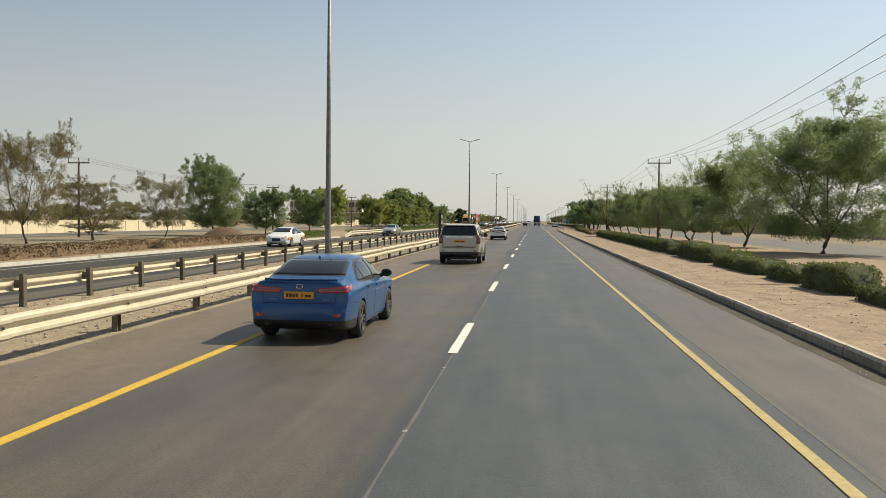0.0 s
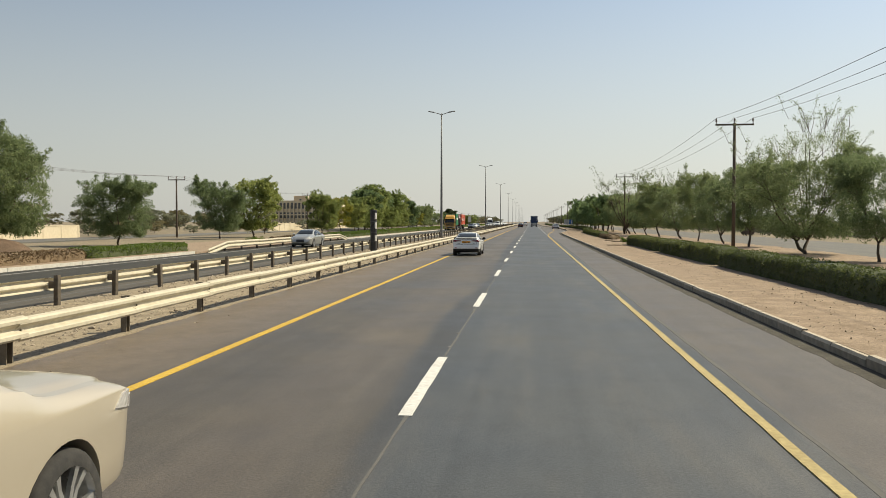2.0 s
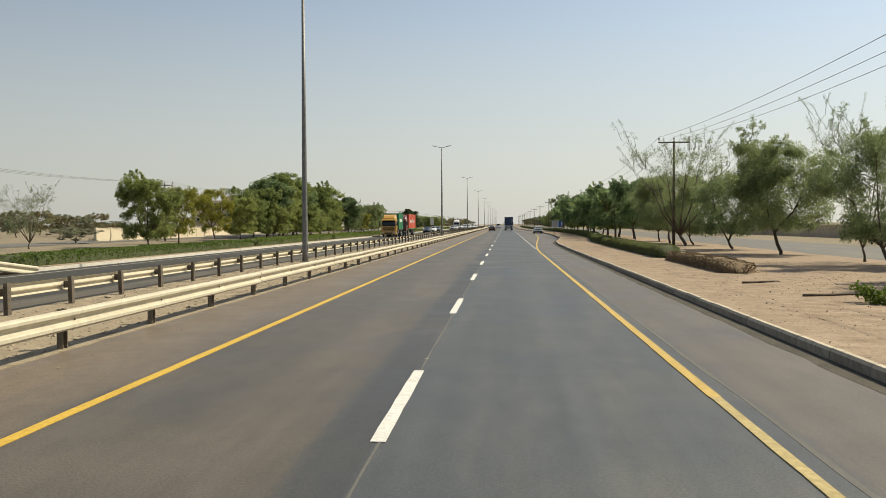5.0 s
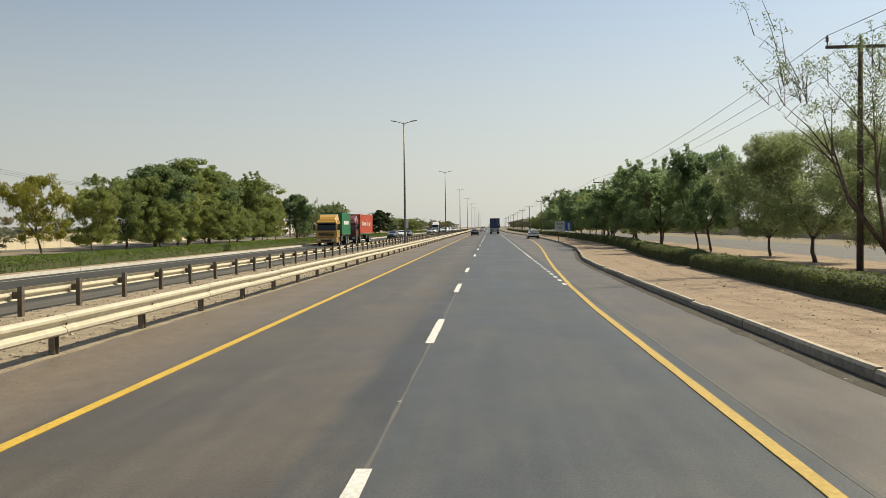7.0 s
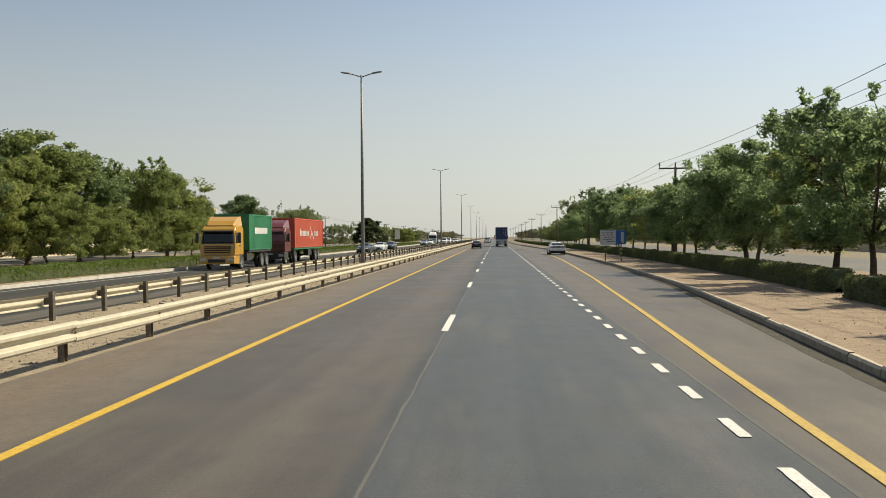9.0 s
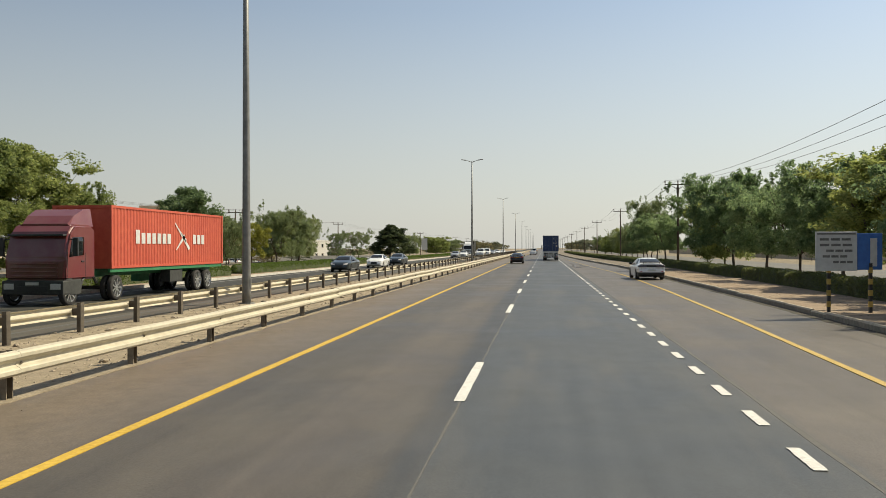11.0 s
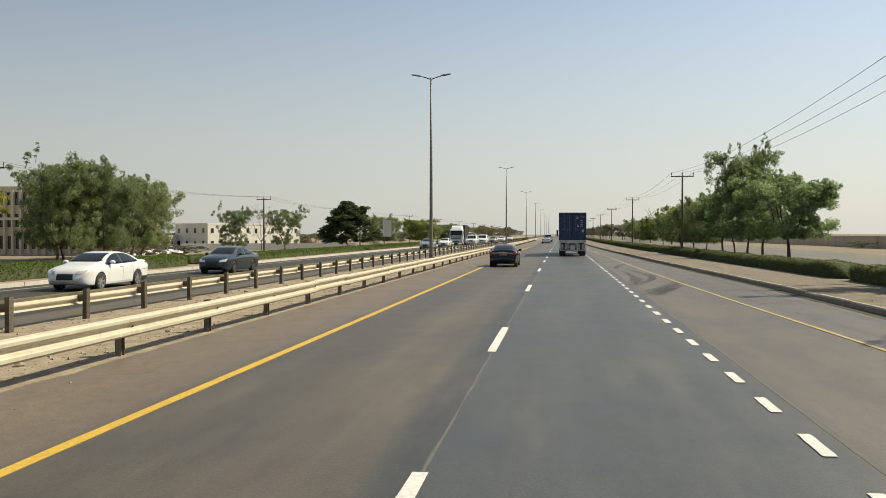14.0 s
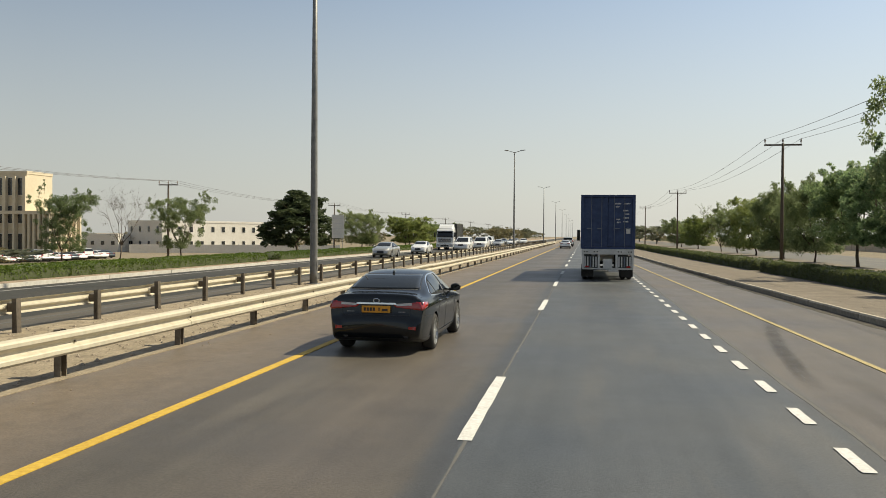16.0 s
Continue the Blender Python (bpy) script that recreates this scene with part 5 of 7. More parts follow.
def mono_at(table, y):
    """Between the table's rows by a cubic that never overshoots."""
    n = len(table)
    if y <= table[0][0]:
        return table[0][1]
    d = [(table[i + 1][1] - table[i][1]) / (table[i + 1][0] - table[i][0]) for i in range(n - 1)]
    for i in range(n - 1):
        (a, va), (b, vb) = table[i], table[i + 1]
        if y <= b:
            s = []
            for j in (i, i + 1):
                if j in (0, n - 1):
                    s.append(d[0] if j == 0 else d[-1])
                else:
                    s.append(0.0 if d[j - 1] * d[j] <= 0 else 2 * d[j - 1] * d[j] / (d[j - 1] + d[j]))
            h, k = b - a, (y - a) / (b - a)
            return (2 * k**3 - 3 * k**2 + 1) * va + (k**3 - 2 * k**2 + k) * h * s[0] + (3 * k**2 - 2 * k**3) * vb + (k**3 - k**2) * h * s[1]
    return table[-1][1]


def body_ring(spec, y):
    """Half a cross-section at y: sill, flank up to the shoulder, belt, greenhouse, roof or deck."""
    zl, zt, w = mono_at(spec["low"], y), mono_at(spec["top"], y), mono_at(spec["wid"], y)
    wb = min(mono_at(spec["belt_w"], y), w - 0.012)
    wr = min(mono_at(spec["roof_w"], y), wb - 0.012)
    cr = min(spec["crown"], 0.3 * (zt - zl))
    ze = zt - cr
    zb = min(mono_at(spec["belt"], y), ze - 0.014)
    zs = min(spec["shoulder"], zb - 0.03)
    pts = [(fx * w, zl + fz * (zs - zl)) for fx, fz in LOWER]
    pts += [(w + (wb - w) * k, zs + (zb - zs) * u) for u, k in ((0.3, 0.1), (0.62, 0.38), (0.88, 0.78), (1.0, 1.0))]
    out = 0.03 * min(1.0, (ze - zb) / 0.4)
    pts += [(wb + (wr - wb) * u + out * math.sin(math.pi * u), zb + (ze - zb) * u) for u in (0.1, 0.32, 0.56, 0.8)]
    pts += [(wr * fx, ze + fz * cr) for fx, fz in ((1.0, 0.0), (0.965, 0.36), (0.88, 0.62), (0.7, 0.82), (0.4, 0.95), (0.0, 1.0))]
    return pts


def loft(bm, ys, ring_of):
    rings = []
    for y in ys:
        half = ring_of(y)
        rings.append([bm.verts.new((x, y, z)) for x, z in half + [(-x, z) for x, z in half[-2:0:-1]]])
    n = len(rings[0])
    for r, s in zip(rings, rings[1:]):
        for k in range(n):
            bm.faces.new((r[k], r[(k + 1) % n], s[(k + 1) % n], s[k]))
    bm.faces.new(rings[0])
    bm.faces.new(rings[-1][::-1])
    return recalc(bm)


def cut_arches(bm, axles, half_w, r):
    """Cut the wheel openings out of a closed body."""
    body = new("body_blank", mesh_of("body_blank", bm, []))
    cb = bmesh.new()
    for y in axles:
        for s in (-1, 1):
            tube(cb, [(s * (half_w - 0.3), y, r * 1.0), (s * (half_w + 0.4), y, r * 1.0)], [r * 1.12, r * 1.12], 36)
    cutter = new("cutter", mesh_of("cutter", recalc(cb), []))
    mod = body.modifiers.new("cut", "BOOLEAN")
    mod.object, mod.operation, mod.solver = cutter, "DIFFERENCE", "EXACT"
    me = bpy.data.meshes.new_from_object(body.evaluated_get(bpy.context.evaluated_depsgraph_get()))
    out = bmesh.new()
    out.from_mesh(me)
    for o in (body, cutter):
        bpy.data.objects.remove(o)
    return out


AXES = {"rear": (Vector((0, 1, 0)), lambda a, b: Vector((a, -3, b))), "front": (Vector((0, -1, 0)), lambda a, b: Vector((a, 12, b))), "right": (Vector((-1, 0, 0)), lambda a, b: Vector((3, a, b))), "left": (Vector((1, 0, 0)), lambda a, b: Vector((-3, a, b)))}


def hug(tree, side, at, nu, nv, off=0.008, depth=0.03):
    """A shell that hugs the body: at(u, v) gives the place as seen from that side."""
    d, start = AXES[side]
    bm = bmesh.new()
    grid = {}
    for i in range(nu + 1):
        for j in range(nv + 1):
            hit, nor = tree.ray_cast(start(*at(i / nu, j / nv)), d)[:2]
            if hit:
                nor = nor if nor.dot(d) < 0 else -nor
                grid[i, j] = (bm.verts.new(hit + (nor * 0.7 - d * 0.3) * off), bm.verts.new(hit + d * depth))
    for i in range(nu):
        for j in range(nv):
            c = [(i, j), (i + 1, j), (i + 1, j + 1), (i, j + 1)]
            if all(k in grid for k in c):
                bm.faces.new([grid[k][0] for k in c])
    rim = [(i, 0) for i in range(nu)] + [(nu, j) for j in range(nv)] + [(i, nv) for i in range(nu, 0, -1)] + [(0, j) for j in range(nv, 0, -1)]
    for a, b in zip(rim, rim[1:] + rim[:1]):
        if a in grid and b in grid:
            bm.faces.new((grid[a][0], grid[b][0], grid[b][1], grid[a][1]))
    bmesh.ops.recalc_face_normals(bm, faces=bm.faces)
    return bm


def patch(tree, side, quad, nu=6, nv=4, off=0.008, depth=0.03):
    """A hugging shell over four corners, as seen from that side, in turn."""
    q = [Vector((*c, 0)) for c in quad]
    return hug(tree, side, lambda u, v: ((q[0] * (1 - u) + q[1] * u) * (1 - v) + (q[3] * (1 - u) + q[2] * u) * v)[:2], nu, nv, off, depth)


def pane(tree, side, a, b, bottom, top, nu=10, nv=5, off=0.009, grow=0.0):
    """A side window from y = a to b between two curves of height."""
    def at(u, v):
        y = a + (b - a) * u
        lo, hi = mono_at(bottom, y) - grow, mono_at(top, y) + grow
        return y, lo + (max(hi, lo + 0.008) - lo) * v
    return hug(tree, side, at, nu, nv, off)


def tyre_mesh(r, w):
    bm = bmesh.new()
    prof = [(-w / 2, r * 0.74), (-w / 2, r * 0.9), (-w / 2 + 0.03, r * 0.985), (-w / 4, r), (w / 4, r), (w / 2 - 0.03, r * 0.985), (w / 2, r * 0.9), (w / 2, r * 0.74)]
    n = 32
    rings = [[bm.verts.new((x, q * math.cos(6.2832 * k / n), q * math.sin(6.2832 * k / n))) for x, q in prof] for k in range(n)]
    for k in range(n):
        a, b = rings[k], rings[(k + 1) % n]
        for j in range(len(prof) - 1):
            bm.faces.new((a[j], a[j + 1], b[j + 1], b[j]))
    return mesh_of("tyre", recalc(bm), M_TYRE, True)


def rim_mesh(r, w, spokes, material):
    """A barrel, a rim lip, a hub and split spokes, faced towards +x."""
    bm = bmesh.new()
    n = 32
    for q0, q1, x0, x1 in ((0.8, 0.755, w * 0.5, w * 0.48), (0.755, 0.72, w * 0.48, w * 0.3), (0.72, 0.66, w * 0.3, -w * 0.4)):
        a = [bm.verts.new((x0, r * q0 * math.cos(6.2832 * k / n), r * q0 * math.sin(6.2832 * k / n))) for k in range(n)]
        b = [bm.verts.new((x1, r * q1 * math.cos(6.2832 * k / n), r * q1 * math.sin(6.2832 * k / n))) for k in range(n)]
        for k in range(n):
            bm.faces.new((a[k], a[(k + 1) % n], b[(k + 1) % n], b[k]))
    tube(bm, [(w * 0.2, 0, 0), (w * 0.44, 0, 0)], [r * 0.17, r * 0.13], 12)
    for k in range(spokes):
        for fork in ((-1, 1) if spokes < 8 else (0,)):
            a = 6.2832 * k / spokes
            u, v = Vector((0, math.cos(a), math.sin(a))), Vector((0, -math.sin(a), math.cos(a)))
            pts = []
            for q, hw, x, sp in ((0.1, 0.055, 0.43, 0.03), (0.45, 0.042, 0.4, 0.07), (0.77, 0.06, 0.46, 0.13)):
                c = u * r * q + Vector((w * x, 0, 0)) + v * r * sp * fork
                hw *= 1.0 if fork else 1.2
                pts.append([bm.verts.new(c + v * r * hw), bm.verts.new(c - v * r * hw), bm.verts.new(c - v * r * hw - Vector((0.03, 0, 0))), bm.verts.new(c + v * r * hw - Vector((0.03, 0, 0)))])
            for p, q in zip(pts, pts[1:]):
                for j in range(4):
                    bm.faces.new((p[j], p[(j + 1) % 4], q[(j + 1) % 4], q[j]))
    return mesh_of("rim", recalc(bm), material, False)


def add_wheel(parent, x, y, r, w, tyre, rim, disc):
    wheel = new("wheel", tyre)
    wheel.parent = parent
    wheel.matrix_basis = pose(x, y, r, 0, 0, 0 if x > 0 else 180)
    for nm, me in (("rim", rim), ("brake_disc", disc)):
        o = new(nm, me)
        o.parent = wheel


def scaled(spec, sx, sy, sz, **more):
    """The same body, wider, longer or higher."""
    out = dict(spec)
    out["L"], out["W"], out["axles"], out["seams"] = spec["L"] * sy, spec["W"] * sx, tuple(a * sy for a in spec["axles"]), tuple(a * sy for a in spec["seams"])
    out["panes"] = tuple((a * sy, b * sy) for a, b in spec["panes"])
    for k in ("wid", "belt_w", "roof_w"):
        out[k] = [(y * sy, v * sx) for y, v in spec[k]]
    for k in ("low", "top", "belt", "glass_low", "glass_top"):
        out[k] = [(y * sy, v * sz) for y, v in spec[k]]
    out.update(more)
    return out


SEDAN = dict(
    L=4.85, W=0.92, axles=(1.06, 3.87), r=0.335, crown=0.075, shoulder=0.8, dark_z=0.4, rails=False,
    low=[(0, 0.4), (0.04, 0.33), (0.15, 0.25), (0.5, 0.19), (1.0, 0.18), (3.9, 0.18), (4.5, 0.21), (4.75, 0.28), (4.85, 0.38)],
    top=[(0, 0.58), (0.02, 0.66), (0.045, 0.7), (0.065, 0.73), (0.085, 0.86), (0.1, 0.98), (0.115, 1.055), (0.15, 1.085), (0.28, 1.092), (0.5, 1.1), (0.62, 1.125), (0.9, 1.235), (1.3, 1.36), (1.65, 1.425), (2.0, 1.45), (2.4, 1.445), (2.8, 1.39), (3.2, 1.25), (3.55, 1.09), (3.7, 1.035), (3.9, 1.0), (4.3, 0.93), (4.6, 0.83), (4.75, 0.72), (4.82, 0.6), (4.85, 0.52)],
    wid=[(0, 0.72), (0.04, 0.8), (0.1, 0.85), (0.2, 0.882), (0.45, 0.905), (1.0, 0.92), (3.9, 0.92), (4.3, 0.895), (4.6, 0.82), (4.78, 0.68), (4.85, 0.55)],
    belt_w=[(0, 0.67), (0.04, 0.75), (0.1, 0.8), (0.2, 0.825), (0.5, 0.84), (1.0, 0.855), (2.0, 0.872), (3.2, 0.868), (3.9, 0.85), (4.4, 0.8), (4.7, 0.66), (4.85, 0.5)],
    roof_w=[(0, 0.6), (0.1, 0.73), (0.15, 0.745), (0.45, 0.73), (0.62, 0.705), (1.3, 0.625), (1.7, 0.595), (2.2, 0.6), (2.8, 0.6), (3.2, 0.64), (3.6, 0.7), (3.9, 0.74), (4.4, 0.72), (4.7, 0.58), (4.85, 0.42)],
    belt=[(0, 0.97), (1.0, 0.99), (2.5, 0.955), (3.6, 0.92), (4.85, 0.85)],
    rear_window=((-0.64, 1.135), (0.64, 1.135), (0.56, 1.365), (-0.56, 1.365)), windshield=((-0.66, 1.08), (0.66, 1.08), (0.54, 1.37), (-0.54, 1.37)),
    glass_low=[(0.95, 1.03), (1.5, 1.01), (2.5, 0.985), (3.4, 0.965)], glass_top=[(0.98, 1.05), (1.1, 1.12), (1.3, 1.23), (1.55, 1.31), (1.85, 1.35), (2.2, 1.355), (2.55, 1.325), (2.9, 1.22), (3.2, 1.08), (3.38, 0.98)],
    panes=((1.0, 1.36), (1.39, 2.2), (2.25, 3.36)), seams=(1.42, 2.235, 3.36), mirror_y=3.12,
    tail=((0.33, 0.86), (0.84, 0.87), (0.84, 0.985), (0.31, 0.935)), tail_side=((0.09, 0.885), (0.3, 0.93), (0.38, 0.965), (0.12, 0.985)), plate_z=0.82, lid=(0.62, 0.68),
)
SALOON_SPORT = scaled(SEDAN, 0.955, 0.965, 0.985, plate_z=0.85, dark_z=0.44, tail=((0.34, 0.905), (0.83, 0.86), (0.83, 1.0), (0.31, 0.945)), tail_side=((0.09, 0.865), (0.5, 0.855), (0.36, 0.925), (0.11, 1.0)), lid=(0.62, 0.69))
SALOON_LUX = scaled(SEDAN, 0.99, 1.01, 1.0, plate_z=0.81, dark_z=0.3, tail=((0.36, 0.845), (0.84, 0.8), (0.84, 0.945), (0.3, 0.905)), tail_side=((0.09, 0.81), (0.34, 0.86), (0.44, 0.93), (0.11, 0.95)), lid=(0.6, 0.7))
FOUR_DOOR_COUPE = scaled(SEDAN, 1.0, 1.03, 1.0, plate_z=0.64, dark_z=0.5, r=0.36, tail=((0.32, 0.84), (0.82, 0.83), (0.84, 0.965), (0.3, 0.965)), tail_side=((0.09, 0.84), (0.26, 0.86), (0.26, 0.95), (0.11, 0.96)), lid=(0.66, 0.72))
SUV = dict(
    L=5.35, W=1.025, axles=(1.18, 4.25), r=0.405, crown=0.055, shoulder=1.02, dark_z=0.6, rails=True,
    low=[(0, 0.5), (0.06, 0.42), (0.2, 0.36), (1.0, 0.34), (4.4, 0.34), (5.1, 0.36), (5.3, 0.44), (5.35, 0.52)],
    top=[(0, 0.68), (0.02, 0.74), (0.05, 0.77), (0.065, 0.95), (0.08, 1.18), (0.1, 1.385), (0.17, 1.6), (0.24, 1.8), (0.27, 1.855), (0.34, 1.88), (0.8, 1.925), (1.6, 1.945), (2.4, 1.925), (2.9, 1.86), (3.3, 1.68), (3.7, 1.42), (4.0, 1.24), (4.2, 1.2), (4.8, 1.16), (5.15, 1.08), (5.3, 0.92), (5.35, 0.7)],
    wid=[(0, 0.92), (0.05, 0.965), (0.15, 0.995), (0.4, 1.012), (1.0, 1.025), (4.3, 1.025), (5.0, 0.98), (5.25, 0.88), (5.35, 0.75)],
    belt_w=[(0, 0.89), (0.1, 0.935), (0.4, 0.965), (1.0, 0.975), (3.5, 0.965), (4.2, 0.95), (5.0, 0.88), (5.35, 0.65)],
    roof_w=[(0, 0.8), (0.06, 0.875), (0.11, 0.89), (0.2, 0.835), (0.28, 0.79), (0.6, 0.79), (1.6, 0.79), (2.8, 0.77), (3.4, 0.8), (4.0, 0.86), (4.4, 0.87), (5.0, 0.8), (5.35, 0.6)],
    belt=[(0, 1.34), (1.0, 1.31), (3.0, 1.27), (4.0, 1.22), (5.35, 1.1)],
    rear_window=((-0.85, 1.405), (0.85, 1.405), (0.755, 1.835), (-0.755, 1.835)), windshield=((-0.78, 1.3), (0.78, 1.3), (0.66, 1.82), (-0.66, 1.82)),
    glass_low=[(0.2, 1.375), (1.0, 1.36), (2.2, 1.33), (3.5, 1.295)], glass_top=[(0.2, 1.6), (0.28, 1.74), (0.4, 1.785), (2.0, 1.8), (2.6, 1.77), (2.95, 1.65), (3.3, 1.46), (3.5, 1.31)],
    panes=((0.24, 0.98), (1.22, 2.13), (2.19, 3.48)), seams=(1.2, 2.16, 3.5), mirror_y=3.25,
    tail=((0.83, 1.0), (0.985, 1.0), (0.965, 1.4), (0.83, 1.405)), tail_side=((0.05, 1.0), (0.2, 1.02), (0.3, 1.34), (0.1, 1.4)), plate_z=1.1, lid=(0.8, 0.79),
)
WHEEL_CACHE, BODY_TREES = {}, {}


def wheels_for(r, spokes, rim_mat):
    key = (r, spokes, rim_mat.name)
    if key not in WHEEL_CACHE:
        disc = mesh_of("brake_disc", tube(bmesh.new(), [(-0.05, 0, 0), (0.0, 0, 0)], [r * 0.62, r * 0.62], 20), M_BLACK)
        WHEEL_CACHE[key] = (tyre_mesh(r, 0.225), rim_mesh(r, 0.225, spokes, rim_mat), disc)
    return WHEEL_CACHE[key]


def car(name, label, category, spec, body_paint, at, rz=0.0, rim=M_RIM, spokes=10, group="cars", chrome_bar=False, spoiler=False, plate=True, tail_mat=None, trim=None, mirrors=None):
    """A car whose rear bumper stands at y = 0, nose towards +y."""
    c = thing(name, label, category, at, rz, group)
    L, W, r, rails = spec["L"], spec["W"], spec["r"], spec["rails"]
    ys = sorted({round(v, 3) for v in [q[0] for q in spec["top"] if q[0] < 0.4] + [0.01, 0.033, 0.055, 0.075, 0.13, 0.18, 0.22] + steps(0.4, L - 0.35, 0.1) + [L - 0.25, L - 0.16, L - 0.09, L - 0.04, L - 0.015, L]})
    bm = loft(bmesh.new(), ys, lambda y: body_ring(spec, y))
    tree = BODY_TREES[name] = BVHTree.FromBMesh(bm)
    bm = cut_arches(bm, spec["axles"], W, r)
    dz, rear_axle = spec["dark_z"], spec["axles"][0]
    bmesh.ops.bisect_plane(bm, geom=bm.verts[:] + bm.edges[:] + bm.faces[:], plane_co=(0, 0, dz), plane_no=(0, 0, 1))

    def share(f):
        m = f.calc_center_median()
        if any(math.hypot(m.y - y, m.z - r) < r * 1.115 for y in spec["axles"]):
            return "wheel_arch"
        return "rear_bumper" if m.z < dz and m.y < rear_axle - r else "body"

    for nm, mat, lab in (("rear_bumper", M_BLACK, "dark lower rear bumper"), ("wheel_arch", M_BLACK, ""), ("body", body_paint, "")):
        half = bm.copy()
        bmesh.ops.delete(half, geom=[f for f in half.faces if share(f) != nm], context="FACES")
        me = mesh_of(nm, half, mat, True)
        me.set_sharp_from_angle(angle=radians(34))
        ob = new(nm, me)
        ob.parent = c
        tagged(ob, lab)
    bm.free()
    for side_q, nm, lab in (("rear_window", "rear_window", "dark tinted rear window"), ("windshield", "windshield", "dark tinted windscreen")):
        q = spec[side_q]
        wide = [(x * 1.035, z + (-0.014 if k < 2 else 0.014)) for k, (x, z) in enumerate(q)]
        part("window_seal", patch(tree, "rear" if nm == "rear_window" else "front", wide, 18, 10, 0.004), M_BLACK, c)
        part(nm, patch(tree, "rear" if nm == "rear_window" else "front", q, 18, 10, 0.011), M_GLASS, c, lab, True)
    for side in ("left", "right"):
        s = 1 if side == "right" else -1
        runs = ((spec["panes"][0][0], spec["panes"][2][1]),) if not rails else ((spec["panes"][1][0], spec["panes"][2][1]),)
        for a, b in runs:
            part("window_trim", pane(tree, side, a - 0.045, b + 0.05, spec["glass_low"], spec["glass_top"], 34, 5, 0.005, 0.024), trim or M_BLACK, c)
            part("window_seal", pane(tree, side, a - 0.012, b + 0.012, spec["glass_low"], spec["glass_top"], 34, 5, 0.008, 0.006), M_BLACK, c)
        for a, b in spec["panes"]:
            part("side_window", pane(tree, side, a, b, spec["glass_low"], spec["glass_top"], 12, 5, 0.012), M_GLASS, c, "dark tinted side window", True)
        z_lo = spec["low"][3][1] + 0.1
        for y in spec["seams"]:
            zt = mono_at(spec["glass_low"], y) - 0.035
            part("door_seam", hug(tree, side, lambda u, v: (y + 0.011 * u - 0.08 * (1 - v) * (y > 3), z_lo + (zt - z_lo) * v), 1, 10, 0.002, 0.01), M_BLACK, c)
        for y in spec["seams"][:2]:
            hz = mono_at(spec["belt"], y) - 0.1
            hit = tree.ray_cast(Vector((3 * s, y + 0.17, hz)), Vector((-s, 0, 0)))[0]
            if hit:
                part("door_handle", boxed(hit.x - 0.02 if s > 0 else hit.x - 0.03, y + 0.06, hz - 0.014, hit.x + 0.03 if s > 0 else hit.x + 0.02, y + 0.23, hz + 0.014, bevel=0.008), trim or body_paint, c)
        ya, yb = spec["axles"][0] + r * 1.2, spec["axles"][1] - r * 1.2
        part("sill", patch(tree, side, ((ya, z_lo - 0.07), (yb, z_lo - 0.07), (yb, z_lo + 0.015), (ya, z_lo + 0.015)), 8, 1, 0.012), M_BLACK if rails else body_paint, c)
        # mirror
        my, mz = spec["mirror_y"], mono_at(spec["belt"], 3.0) + 0.1
        mx = s * (W + 0.05)
        bmm = bmesh.new()
        bmesh.ops.create_icosphere(bmm, subdivisions=3, radius=1.0, matrix=Matrix.Translation((mx, my + 0.05, mz)) @ Matrix.Diagonal((0.115, 0.1, 0.08 + 0.03 * rails, 1)))
        for v in bmm.verts:
            v.co.y = max(v.co.y, my + 0.01)
            v.co.x = mx + max(-0.105, min(0.105, v.co.x - mx))
        part("mirror", bmm, mirrors or body_paint, c, "door mirror housing", smooth=True)
        part("mirror_glass", boxed(mx - 0.085, my + 0.0, mz - 0.05, mx + 0.085, my + 0.012, mz + 0.05, bevel=0.004), M_GLASS, c)
        part("mirror_arm", tube(bmesh.new(), [(s * (W - 0.16), my + 0.1, mz - 0.06), (mx, my + 0.06, mz - 0.04)], [0.04, 0.03], 6), M_BLACK, c)
        # lamps
        tq = [(s * x, z) for x, z in spec["tail"]]
        light = part("tail_light", patch(tree, "rear", tq, 12, 5, 0.014), tail_mat or M_TAIL, c, "red tail light lens", True)
        part("tail_light", patch(tree, side, spec["tail_side"], 6, 4, 0.014), tail_mat or M_TAIL, c, "red tail light lens", True)
        (xa, za), (xb, zb), (xc, zc), (xd, zd) = spec["tail"]
        if chrome_bar and not rails:
            part("reversing_lens", patch(tree, "rear", [(s * x, z) for x, z in ((xa + 0.02, (za + zd) / 2), (xb - 0.2, (zb + zc) / 2 + 0.012), (xc - 0.2, zc - 0.016), (xd + 0.02, zd))], 8, 1, 0.019), M_CLEAR, light, "clear reversing light lens")
        elif not rails and plate:
            part("lamp_strip", patch(tree, "rear", [(s * x, z) for x, z in ((xa + 0.06, za + 0.035), (xb - 0.05, (zb + zc) / 2 - 0.012), (xc - 0.05, (zb + zc) / 2 + 0.012), (xd + 0.08, za + 0.05))], 8, 1, 0.018), M_TAIL_DEEP, light, "darker band in the lens")
        rz0 = max(dz + 0.03, 0.47)
        part("reflector", patch(tree, "rear", [(s * x, z) for x, z in ((W * 0.66, rz0), (W * 0.8, rz0 - 0.01), (W * 0.8, rz0 + 0.05), (W * 0.66, rz0 + 0.045))], 4, 1, 0.01), M_TAIL, c)
        fz = spec["top"][-3][1] + (0.0 if not rails else -0.02)
